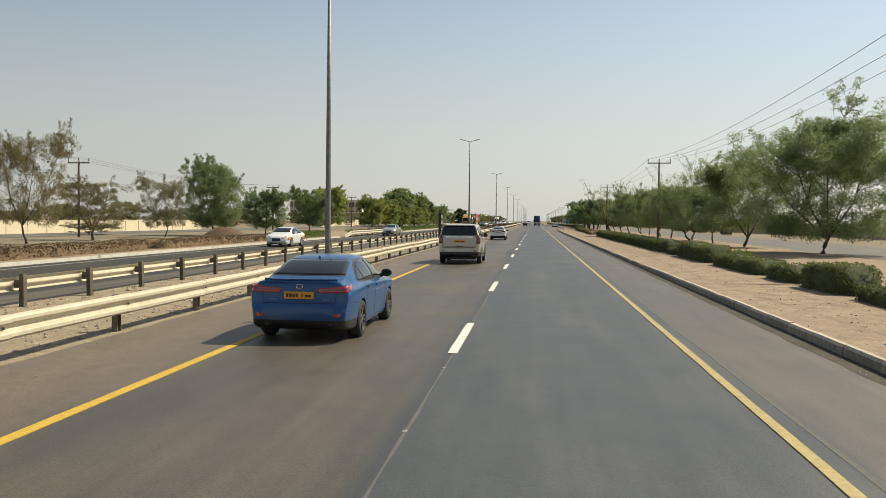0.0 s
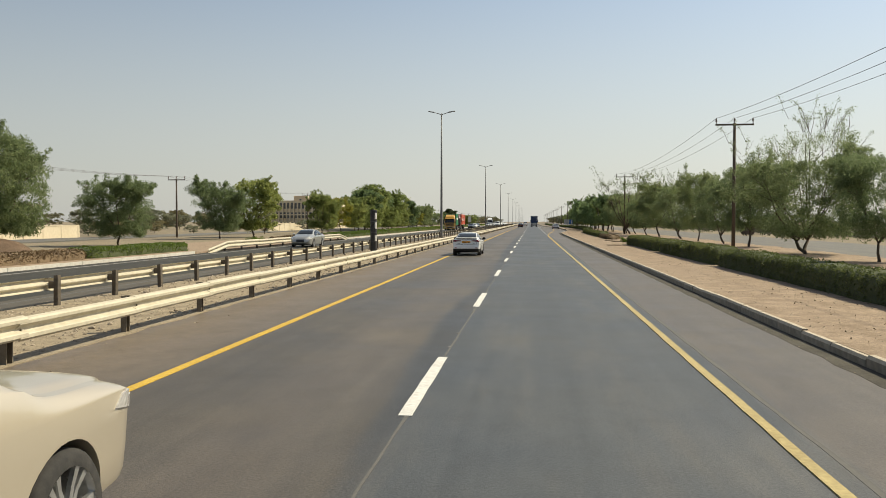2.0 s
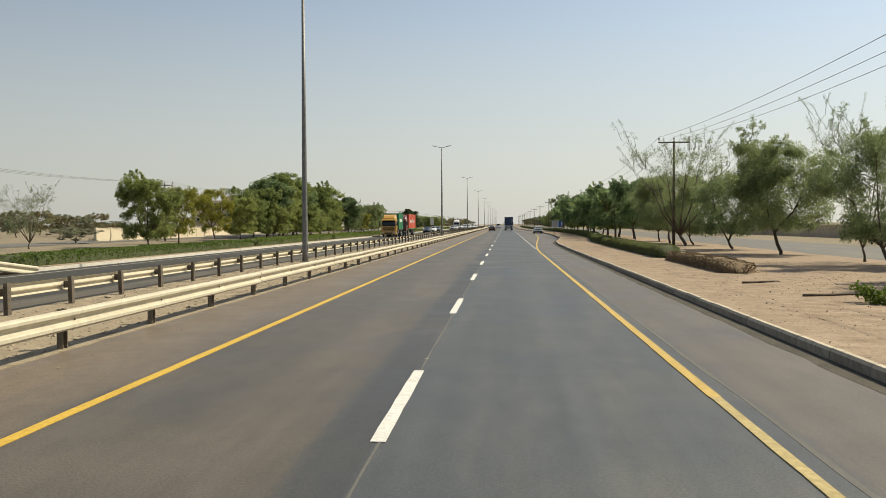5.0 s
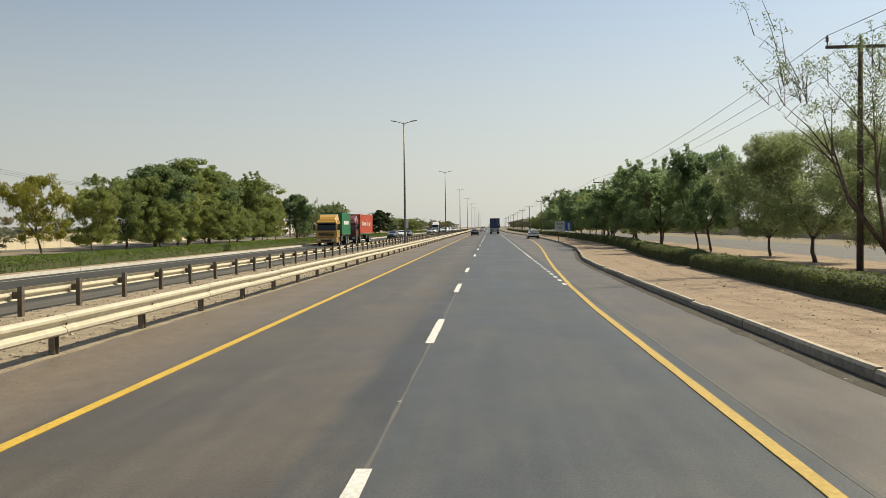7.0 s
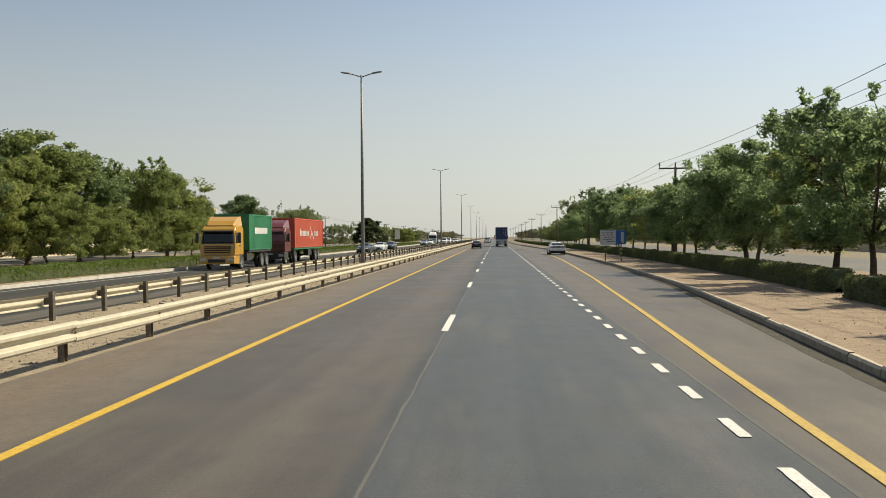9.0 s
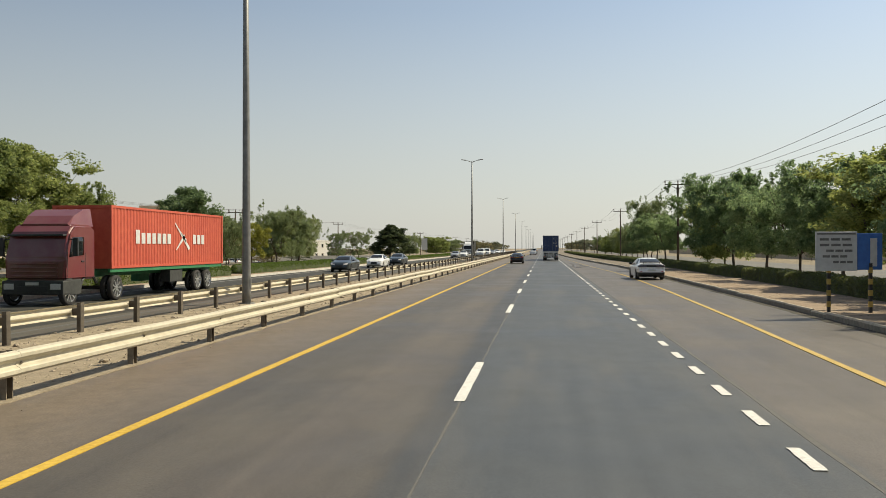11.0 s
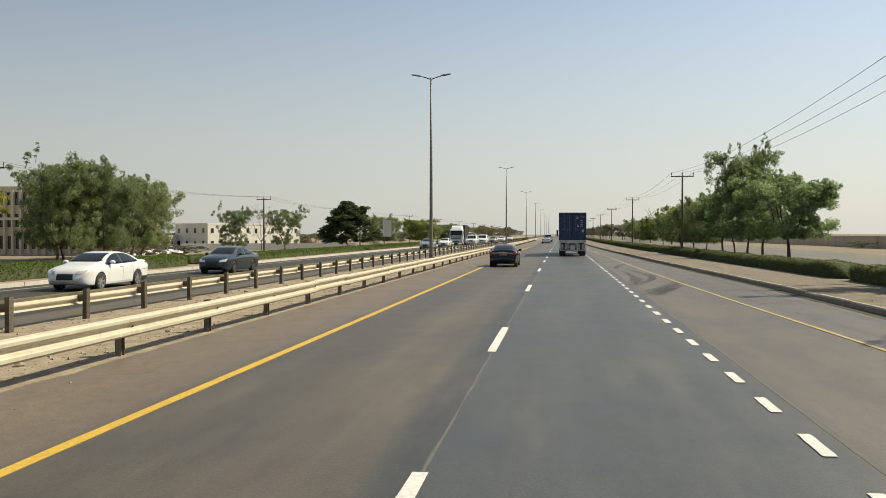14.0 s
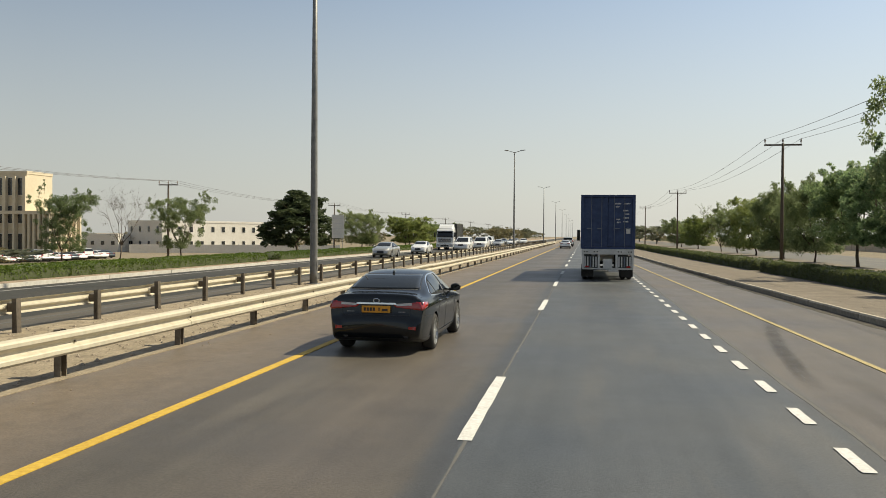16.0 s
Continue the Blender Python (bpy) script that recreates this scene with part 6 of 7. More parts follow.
        if rails:
            fz -= 0.12
            nose = spec["top"][-1][0]
            part("headlight", patch(tree, side, ((nose - 0.5, fz - 0.02), (nose - 0.12, fz - 0.08), (nose - 0.12, fz + 0.06), (nose - 0.4, fz + 0.06)), 6, 3, 0.012), M_CLEAR, c, "clear headlight lens")
        part("headlight", patch(tree, "front", [(s * x, z) for x, z in ((W * 0.42, fz - 0.1), (W * 0.8, fz - 0.06), (W * 0.82, fz + 0.06), (W * 0.45, fz + 0.02))], 6, 3, 0.012), M_CLEAR, c, "clear headlight lens")
        part("bumper_seam", patch(tree, side, ((0.2, 0.7), (rear_axle - r * 1.1, 0.66), (rear_axle - r * 1.1, 0.672), (0.2, 0.712)), 8, 1, 0.002, 0.01), M_BLACK, c)
        part("exhaust_tip", tube(bmesh.new(), [(s * W * 0.6, 0.03, spec["low"][1][1] + 0.02), (s * W * 0.6, 0.2, spec["low"][1][1] + 0.02)], [0.042, 0.042], 12), M_BLACK, c)
    # seams of the boot lid or tailgate
    sw, zb = spec["lid"]
    zt = spec["tail"][0][1] + (0.0 if not rails else 0.36)
    part("lid_seam", patch(tree, "rear", ((-sw, zb), (sw, zb), (sw, zb + 0.012), (-sw, zb + 0.012)), 16, 1, 0.003, 0.01), M_BLACK, c)
    for s in (-1, 1):
        part("lid_seam", patch(tree, "rear", ((s * sw, zb), (s * (sw + 0.012), zb), (s * (sw + 0.03), zt), (s * (sw + 0.018), zt)), 1, 8, 0.003, 0.01), M_BLACK, c)
        if plate and not rails:
            part("model_badge", patch(tree, "rear", [(s * x, zb + z) for x, z in ((0.4, 0.058), (0.53, 0.058), (0.53, 0.074), (0.4, 0.074))], 4, 1, 0.006), M_RIM_D, c, "plain bright badge bar")
    fz = spec["top"][-3][1] - 0.2
    part("grille", patch(tree, "front", ((-W * 0.36, fz - 0.1), (W * 0.36, fz - 0.1), (W * 0.34, fz + 0.12), (-W * 0.34, fz + 0.12)), 8, 4, 0.012), M_BLACK, c, "dark front grille")
    if plate:
        z = spec["plate_z"]
        hit = tree.ray_cast(Vector((0, -3, z - 0.055)), Vector((0, 1, 0)))[0]
        y = (hit.y if hit else 0) - 0.03
        part("plate_recess", patch(tree, "rear", ((-0.29, z - 0.075), (0.29, z - 0.075), (0.29, z + 0.08), (-0.29, z + 0.08)), 8, 3, 0.004), M_BLACK if rails or chrome_bar else body_paint, c)
        pl = part("number_plate", boxed(-0.26, y, z - 0.06, 0.26, y + 0.05, z + 0.06, bevel=0.006), M_PLATE, c, "orange number plate with dark bars")
        for a, b in ((-0.22, -0.18), (-0.165, -0.125), (-0.11, -0.07), (-0.055, -0.015), (0.05, 0.07), (0.11, 0.215)):
            part("plate_bar", boxed(a, y - 0.004, z - 0.03, b, y - 0.0005, z + (0.03 if b < 0.1 else 0.012)), M_PLATE_INK, pl)
        if chrome_bar:
            w0, z0, z1 = (0.66, 1.285, 1.345) if rails else (0.36, z + 0.085, z + 0.115)
            part("chrome_bar", patch(tree, "rear", ((-w0, z0), (w0, z0), (w0, z1), (-w0, z1)), 16, 1, 0.02), M_CHROME, c, "bright chrome bar")
            if rails:
                part("chrome_groove", patch(tree, "rear", ((-w0 + 0.14, z0 + 0.018), (w0 - 0.14, z0 + 0.018), (w0 - 0.14, z1 - 0.02), (-w0 + 0.14, z1 - 0.02)), 12, 1, 0.024), M_LED, c)
        bz = 1.315 if rails else z + 0.15
        hit = tree.ray_cast(Vector((0, -3, bz)), Vector((0, 1, 0)))[0]
        by = (hit.y if hit else 0.1) - 0.012
        ring = bmesh.new()
        tube(ring, [(0.055 * math.cos(k * 0.5236), by, bz + 0.036 * math.sin(k * 0.5236)) for k in range(13)], [0.008] * 13, 6)
        part("badge", ring, M_CHROME, c, "plain bright oval badge")
    if spoiler:
        z = spec["top"][7][1] - 0.006
        part("spoiler", patch(tree, "rear", ((-0.63, z - 0.045), (0.63, z - 0.045), (0.61, z - 0.008), (-0.61, z - 0.008)), 14, 2, 0.02), spoiler, c)
        bmw = bmesh.new()
        prev = None
        for k in range(15):
            x = -0.64 + 1.28 * k / 14
            yy = 0.1 + 0.1 * (x / 0.64) ** 4
            row = [bmw.verts.new((x, yy + a, z + b)) for a, b in ((-0.02, 0.0), (-0.025, 0.018), (0.02, 0.026), (0.13, 0.006), (0.1, -0.02), (0.0, -0.02))]
            if prev:
                for j in range(6):
                    bmw.faces.new((prev[j], prev[(j + 1) % 6], row[(j + 1) % 6], row[j]))
            else:
                bmw.faces.new(row)
            prev = row
        bmw.faces.new(prev[::-1])
        part("spoiler_blade", recalc(bmw), spoiler, c)
    if rails:
        for s in (-1, 1):
            part("roof_rail", tube(bmesh.new(), [(s * 0.72, 0.5, 1.86), (s * 0.73, 0.75, 1.93), (s * 0.73, 1.6, 1.955), (s * 0.73, 2.4, 1.93), (s * 0.71, 2.75, 1.85)], [0.024] * 5, 8), M_CHROME, c, "bright roof rail")
        part("tailgate_spoiler", boxed(-0.74, 0.17, 1.852, 0.74, 0.46, 1.885, bevel=0.015), body_paint, c)
        part("tailgate_panel", patch(tree, "rear", ((-0.8, 0.8), (0.8, 0.8), (0.815, 1.385), (-0.815, 1.385)), 16, 8, 0.005, 0.01), P_GATE, c, "silver-beige tailgate panel", True) if trim else None
        part("bumper_step", boxed(-0.9, -0.03, 0.63, 0.9, 0.1, 0.655, bevel=0.01), M_CHROME if trim else body_paint, c, "thin bright bumper strip")
        part("tailgate_grip", boxed(-0.16, 0.02, 0.85, 0.16, 0.085, 0.885, bevel=0.01), M_BLACK, c)
        part("tow_cover", boxed(-0.3, -0.015, 0.45, 0.3, 0.06, 0.57, bevel=0.02), M_BLACK, c)
        for s in (-1, 1):
            part("step_bar", boxed(s * (W - 0.06) - 0.06, 1.75, 0.3, s * (W - 0.06) + 0.06, 3.7, 0.37, bevel=0.02), M_BLACK, c)
    else:
        fy = 1.55 * L / 4.85
        bmf = bmesh.new()
        z = mono_at(spec["top"], fy) - 0.012
        vs = [bmf.verts.new(p) for p in ((-0.025, fy - 0.09, z), (0.025, fy - 0.09, z), (0.015, fy + 0.14, z + 0.01), (-0.015, fy + 0.14, z + 0.01), (0, fy - 0.07, z + 0.06), (0, fy + 0.0, z + 0.045))]
        for f in ((0, 1, 4), (1, 2, 5, 4), (2, 3, 5), (3, 0, 4, 5), (3, 2, 1, 0)):
            bmf.faces.new([vs[k] for k in f])
        part("antenna_fin", recalc(bmf), body_paint, c)
    part("underbody", boxed(-W * 0.72, 0.5, 0.22, W * 0.72, L - 0.5, 0.5), M_BLACK, c)
    tyre, rm, disc = wheels_for(r, spokes, rim)
    for y in spec["axles"]:
        for s in (-1, 1):
            add_wheel(c, s * (W - 0.118), y, r, 0.225, tyre, rm, disc)
    return c


P_BLUE = paint("paint_blue", (0.002, 0.055, 0.18), 0.3, 0.1, 0.005, 0.45)
P_SAND = paint("paint_champagne", (0.504, 0.441, 0.342), 0.35, 0.35, 0.1)
P_WHITE = paint("paint_white", (0.730, 0.730, 0.713), 0.3, 0.0, 0.06)
P_BLACK = paint("paint_black", (0.004, 0.006, 0.008), 0.12, 0.0, 0.01, 0.0)
P_SILVER = paint("paint_silver", (0.42, 0.42, 0.4), 0.32, 0.6, 0.12)
P_GATE = paint("paint_tailgate_champagne", (0.4, 0.36, 0.29), 0.3, 0.55, 0.14)
P_GREEN = paint("paint_dark_blue_green", (0.015, 0.03, 0.04), 0.3, 0.4, 0.08)
P_ORANGE = paint("paint_orange", (0.62, 0.17, 0.02), 0.4, 0.0, 0.1)

car("sedan", "bright blue saloon car in the overtaking lane by the yellow line", "car", SEDAN, P_BLUE, (-2.7, 10.3, 0), 0.0, M_RIM_D, 5, spoiler=P_BLUE, mirrors=M_BLACK)
car("large_suv", "champagne-beige large sport utility vehicle with roof rails", "car", SUV, P_SAND, (-2.3, 36.9, 0), 0.0, M_RIM, 6, chrome_bar=True, trim=M_CHROME, mirrors=M_BLACK, tail_mat=lens("tail_lens_smoked", (0.16, 0.012, 0.012)))
car("sedan", "white sports saloon with black boot spoiler and dark wheels", "car", SALOON_SPORT, P_WHITE, (-2.64, 88.95, 0), 0.0, M_RIM_D, 5, spoiler=M_BLACK, mirrors=M_BLACK, tail_mat=lens("tail_lens_maroon", (0.2, 0.01, 0.014)))
car("sedan", "glossy black saloon with bright wheels and chrome trim", "car", SALOON_LUX, P_BLACK, (-2.42, 334.3, 0), 0.0, M_RIM, 10, chrome_bar=True, trim=M_CHROME, mirrors=M_BLACK)
coupe = car("muscle_sedan", "white four-door coupe with a black tail panel, halted beside the kerb", "car", FOUR_DOOR_COUPE, P_WHITE, (8.2, 276.3, 0), 1.5, M_RIM_D, 7, plate=False, mirrors=M_BLACK, tail_mat=lens("tail_lens_dark", (0.05, 0.008, 0.008)))
part("tail_panel", patch(BODY_TREES["muscle_sedan"], "rear", ((-0.84, 0.83), (0.84, 0.83), (0.85, 0.975), (-0.85, 0.975)), 18, 3, 0.01), M_BLACK, coupe, "black panel between the tail lights")
part("number_plate", boxed(-0.26, 0.0, 0.57, 0.26, 0.045, 0.69, bevel=0.006), M_PLATE_PALE, coupe, "pale number plate")
part("spoiler", boxed(-0.72, 0.04, 1.16, 0.72, 0.24, 1.182, bevel=0.01), M_BLACK, coupe, "raised black boot spoiler")
for sx in (-0.5, 0.5):
    part("spoiler_post", boxed(sx - 0.02, 0.14, 1.06, sx + 0.02, 0.22, 1.165), M_BLACK, coupe)
taxi = car("taxi", "white and orange taxi saloon on the opposite carriageway", "taxi", SEDAN, P_WHITE, (-17.6, 62.0, 0), 180, M_RIM, 7, plate=False)
for side in ("left", "right"):
    for a, b in ((0.16, 0.62), (4.16, 4.6)):
        part("orange_panel", patch(BODY_TREES["taxi"], side, ((a, 0.5), (b, 0.5), (b, 0.8), (a, 0.8)), 5, 4, 0.006), P_ORANGE, taxi, "orange painted wing panel", True)
silver = car("sedan", "silver saloon on the opposite carriageway", "car", SEDAN, P_SILVER, (-17.3, 108.9, 0), 180, M_RIM, 7, plate=False)
white_b = car("sedan", "white saloon on the opposite carriageway", "car", SEDAN, P_WHITE, (-16.9, 314.0, 0), 180, M_RIM, 7, plate=False)
dark_b = car("sedan", "dark blue-green saloon on the opposite carriageway", "car", SEDAN, P_GREEN, (-16.9, 298.3, 0), 180, M_RIM_D, 7, plate=False)
suv_w = car("large_suv", "white sport utility vehicle in slow traffic", "car", SUV, P_WHITE, (-13.8, 448, 0), 180, M_RIM, 7, plate=False)
for src, x, y, rz, lab in (
    (dark_b, -17.0, 327.6, 180, "dark saloon on the opposite carriageway"), (silver, -17.3, 401, 180, "silver saloon on the opposite carriageway"), (suv_w, -14.2, 432, 180, "white saloon in slow traffic"), (white_b, -17.2, 418.5, 180, "white sport utility vehicle in slow traffic"),
    (white_b, -17.6, 462, 180, "white saloon in slow traffic"), (silver, -14.0, 476, 180, "silver saloon in slow traffic"), (suv_w, -17.4, 490, 180, "white sport utility vehicle in slow traffic"), (white_b, -14.0, 505, 180, "white saloon in slow traffic"), (dark_b, -17.5, 523, 180, "dark saloon in slow traffic"), (white_b, -14.0, 541, 180, "white saloon in slow traffic"), (silver, -17.5, 560, 180, "silver saloon in slow traffic"),
    (white_b, -1.9, 466, 0, "white saloon far ahead on the carriageway"), (suv_w, -1.9, 492, 0, "white sport utility vehicle far ahead"), (dark_b, -1.9, 515, 0, "dark saloon far ahead on the carriageway"),
):
    copy_thing(src, pose(x, y, 0, 0, 0, rz))["label"] = lab
rnd = random.Random(15)
for k in range(15):
    src = (white_b, suv_w, silver, white_b, dark_b)[k % 5]
    cx, cy = -76.5 - 0.35 * k + rnd.uniform(-0.3, 0.3), 420 + 2.8 * k
    copy_thing(src, pose(cx, cy, ground_z(cx, cy) - 0.06, 0, 0, 70 + rnd.uniform(-4, 4)))["label"] = "parked car in a row before the offices"


# lorries
def corrugated(bm, x0, x1, y0, y1, z0, z1, pitch, depth, axis):
    """A ribbed sheet wall with thickness between the given corners; ribs run upright."""
    n = max(2, int(((y1 - y0) if axis == "x" else (x1 - x0)) / pitch))
    pts = []
    for k in range(n):
        for f, d in ((0.0, 0), (0.3, 0), (0.5, 1), (0.8, 1)):
            pts.append(((k + f) / n, d))
    pts.append((1.0, 0))
    rows = []
    for f, d in pts:
        if axis == "x":
            rows.append([bm.verts.new((x0 + (x1 - x0) * d, y0 + (y1 - y0) * f, z)) for z in (z0, z1)])
        else:
            rows.append([bm.verts.new((x0 + (x1 - x0) * f, y0 + (y1 - y0) * d, z)) for z in (z0, z1)])
    for p, q in zip(rows, rows[1:]):
        bm.faces.new((p[0], q[0], q[1], p[1]))
    return bm


M_ROD = surface("lock_rod_steel", (0.1, 0.115, 0.15), (0.16, 0.18, 0.22), 8, 0.5, 0.4, 0.1)


def container(parent, at_z, y0, length, paint_mat, mark_mat=None, rear_at=0):
    """A shipping container: frame, ribbed walls, roof and two doors at its rear (towards -y)."""
    w, h = 1.22, 2.59
    z0, z1 = at_z, at_z + h
    y1 = y0 + length
    fr = bmesh.new()
    for s in (-1, 1):
        for y in (y0, y1 - 0.14):
            box(fr, s * w - 0.07, y, z0, s * w + 0.07, y + 0.14, z1)
        for z in (z0, z1 - 0.1):
            box(fr, s * w - 0.05, y0 + 0.14, z, s * w + 0.05, y1 - 0.14, z + 0.1)
    for y in (y0, y1 - 0.1):
        for z in (z0, z1 - 0.11):
            box(fr, -w + 0.07, y, z, w - 0.07, y + 0.1, z + 0.11)
    part("container_frame", fr, paint_mat, parent)
    for s in (-1, 1):
        part("ribbed_side", corrugated(bmesh.new(), s * (w + 0.035), s * (w - 0.0), y0 + 0.14, y1 - 0.14, z0 + 0.1, z1 - 0.1, 0.28, 0.035, "x"), paint_mat, parent)
    part("roof_sheet", boxed(-w + 0.05, y0 + 0.1, z1 - 0.05, w - 0.05, y1 - 0.1, z1 - 0.015), paint_mat, parent)
    part("end_wall", boxed(-w + 0.07, y1 - 0.09, z0 + 0.1, w - 0.07, y1 - 0.05, z1 - 0.1), paint_mat, parent)
    part("floor_sheet", boxed(-w + 0.05, y0 + 0.1, z0 + 0.02, w - 0.05, y1 - 0.1, z0 + 0.08), M_BLACK, parent)
    for s in (-1, 1):
        door = part("door", boxed(min(s * 0.012, s * (w - 0.075)), y0 + 0.05, z0 + 0.12, max(s * 0.012, s * (w - 0.075)), y0 + 0.1, z1 - 0.12, bevel=0.01), paint_mat, parent)
        for k in range(4):
            zz = z0 + 0.3 + k * 0.58
            part("door_rib", boxed(min(s * 0.08, s * (w - 0.14)), y0 + 0.035, zz, max(s * 0.08, s * (w - 0.14)), y0 + 0.055, zz + 0.26, bevel=0.008), paint_mat, door)
        for x in (0.3, 0.78):
            part("lock_rod", tube(bmesh.new(), [(s * x, y0 + 0.01, z0 + 0.06), (s * x, y0 + 0.01, z1 - 0.06)], [0.017, 0.017], 8), M_ROD, door, "vertical lock rod")
            part("lock_handle", boxed(s * x - 0.03, y0 - 0.03, z0 + 0.95, s * x + 0.25, y0 - 0.005, z0 + 1.0), M_ROD, door) if s > 0 else part("lock_handle", boxed(s * x - 0.22, y0 - 0.03, z0 + 0.95, s * x + 0.03, y0 - 0.005, z0 + 1.0), M_ROD, door)
    if mark_mat:
        for a, b, z in ((0.32, 0.62, 0.42), (0.75, 1.08, 0.42), (0.36, 0.55, 0.57), (0.72, 0.98, 0.75), (0.76, 0.98, 0.92), (0.74, 1.0, 1.1), (0.4, 0.56, 1.18), (0.72, 0.98, 1.28), (0.42, 0.6, 1.32)):
            bars = bmesh.new()
            while a < b - 0.03:
                box(bars, a, y0 + 0.028, z1 - z - 0.034, a + 0.042, y0 + 0.0335, z1 - z + 0.034)
                a += 0.062
            part("marking_bar", bars, mark_mat, parent, "row of pale marking bars")
        part("label_plate", boxed(0.86, y0 + 0.027, z1 - 1.86, 1.05, y0 + 0.0335, z1 - 1.58), mark_mat, parent, "pale square label")
    return y1


M_CONT_BLUE = surface("container_blue", (0.014, 0.030, 0.084), (0.036, 0.061, 0.140), 4, 0.6, 0.1, 0.1)
M_CONT_RED = surface("container_red", (0.410, 0.061, 0.033), (0.508, 0.098, 0.049), 4, 0.6, 0.0, 0.1)
M_CONT_GREEN = surface("container_green", (0.013, 0.136, 0.060), (0.025, 0.187, 0.085), 4, 0.6, 0.0, 0.1)
M_CHASSIS = surface("chassis_white", (0.450, 0.441, 0.423), (0.594, 0.585, 0.558), 5, 0.6, bump=0.1)
M_FRAME_D = surface("chassis_dark", (0.02, 0.022, 0.02), (0.05, 0.05, 0.045), 6, 0.7, bump=0.1)
M_FRAME_G = surface("chassis_green", (0.02, 0.13, 0.05), (0.04, 0.2, 0.08), 6, 0.6, bump=0.1)
P_CAB_WHITE = paint("paint_cab_white", (0.510, 0.510, 0.493), 0.4, 0, 0.15)
P_CAB_YEL = paint("paint_cab_yellow", (0.510, 0.272, 0.025), 0.4, 0, 0.15)
P_CAB_RED = paint("paint_cab_maroon", (0.136, 0.017, 0.021), 0.4, 0, 0.15)


def cab(parent, y0, paint_mat, lower_mat):
    """A flat-fronted tractor cab from y0 on, nose towards +y: shell, roof fairing, doors, visor, grille bars, bumper, lamps, steps, mirrors."""
    bm = bmesh.new()
    prof = [(0, 0.95), (0, 2.85), (0.25, 3.05), (1.5, 3.05), (1.86, 2.72), (2.1, 1.75), (2.16, 0.95)]
    ends = [[bm.verts.new((x, y0 + y, z)) for y, z in prof] for x in (-1.2, 1.2)]
    n = len(prof)
    for k in range(n):
        bm.faces.new((ends[0][k], ends[0][(k + 1) % n], ends[1][(k + 1) % n], ends[1][k]))
    bm.faces.new(ends[0][::-1]), bm.faces.new(ends[1])
    bmesh.ops.bevel(bm, geom=list(bm.edges), offset=0.09, segments=3, affect="EDGES")
    recalc(bm)
    tree = BVHTree.FromBMesh(bm)
    c = part("cab", bm, paint_mat, parent, smooth=False)
    fair = bmesh.new()
    rings = [[fair.verts.new((x * w, y0 + y, z)) for x, z in ((-1, 3.0), (1, 3.0), (0.9, zt), (-0.9, zt))] for y, w, zt in ((0.05, 1.12, 3.7), (0.5, 1.1, 3.66), (1.1, 1.05, 3.4), (1.5, 1.0, 3.08))]
    for p, q in zip(rings, rings[1:]):
        for k in range(4):
            fair.faces.new((p[k], p[(k + 1) % 4], q[(k + 1) % 4], q[k]))
    fair.faces.new(rings[0]), fair.faces.new(rings[-1][::-1])
    part("roof_fairing", recalc(fair), paint_mat, c)
    part("windscreen_seal", patch(tree, "front", ((-1.12, 1.8), (1.12, 1.8), (1.06, 2.62), (-1.06, 2.62)), 10, 6, 0.008), M_BLACK, c)
    part("windscreen", patch(tree, "front", ((-1.06, 1.86), (1.06, 1.86), (1.0, 2.56), (-1.0, 2.56)), 10, 6, 0.016), M_GLASS, c, "dark windscreen", True)
    part("sun_visor", boxed(-1.1, y0 + 1.86, 2.6, 1.1, y0 + 2.12, 2.68, bevel=0.02), M_BLACK, c)
    part("grille", patch(tree, "front", ((-0.9, 1.02), (0.9, 1.02), (0.95, 1.66), (-0.95, 1.66)), 6, 4, 0.012), M_BLACK, c)
    for k in range(4):
        part("grille_bar", boxed(-0.92, y0 + 2.1, 1.1 + 0.15 * k, 0.92, y0 + 2.2, 1.15 + 0.15 * k, bevel=0.01), paint_mat, c)
    part("bumper", boxed(-1.22, y0 + 1.7, 0.42, 1.22, y0 + 2.32, 0.95, bevel=0.06), lower_mat, c)
    part("bumper_intake", boxed(-0.6, y0 + 2.3, 0.52, 0.6, y0 + 2.335, 0.74, bevel=0.01), M_BLACK, c)
    part("number_plate", boxed(-0.26, y0 + 2.315, 0.78, 0.26, y0 + 2.335, 0.89), M_CLEAR, c)
    for s in (-1, 1):
        side = "right" if s > 0 else "left"
        part("side_window", patch(tree, side, ((y0 + 0.85, 1.9), (y0 + 1.88, 1.82), (y0 + 1.68, 2.56), (y0 + 0.85, 2.58)), 6, 4, 0.012), M_GLASS, c, "dark side window", True)
        for ya in (0.74, 1.98):
            part("door_seam", patch(tree, side, ((y0 + ya, 1.05), (y0 + ya + 0.02, 1.05), (y0 + ya + 0.02, 2.0), (y0 + ya, 2.0)), 1, 6, 0.003, 0.01), M_BLACK, c)
        part("door_handle", boxed(s * 1.2 - 0.03, y0 + 0.85, 1.62, s * 1.2 + 0.03, y0 + 1.05, 1.68, bevel=0.01), M_BLACK, c)
        part("side_step", boxed(s * 1.06 - 0.16, y0 + 1.05, 0.4, s * 1.06 + 0.16, y0 + 1.8, 0.97, bevel=0.03), lower_mat, c)
        part("wheel_guard", tube(bmesh.new(), [(s * 1.1, y0 + 0.35 + 0.62 * math.cos(a), 0.52 + 0.62 * math.sin(a)) for a in (0.2, 0.7, 1.2, 1.7, 2.2, 2.7)], [0.06] * 6, 6), M_BLACK, c)
        part("headlight", boxed(s * 0.92 - 0.2, y0 + 2.3, 0.62, s * 0.92 + 0.2, y0 + 2.345, 0.84, bevel=0.02), M_CLEAR, c, "clear headlight lens")
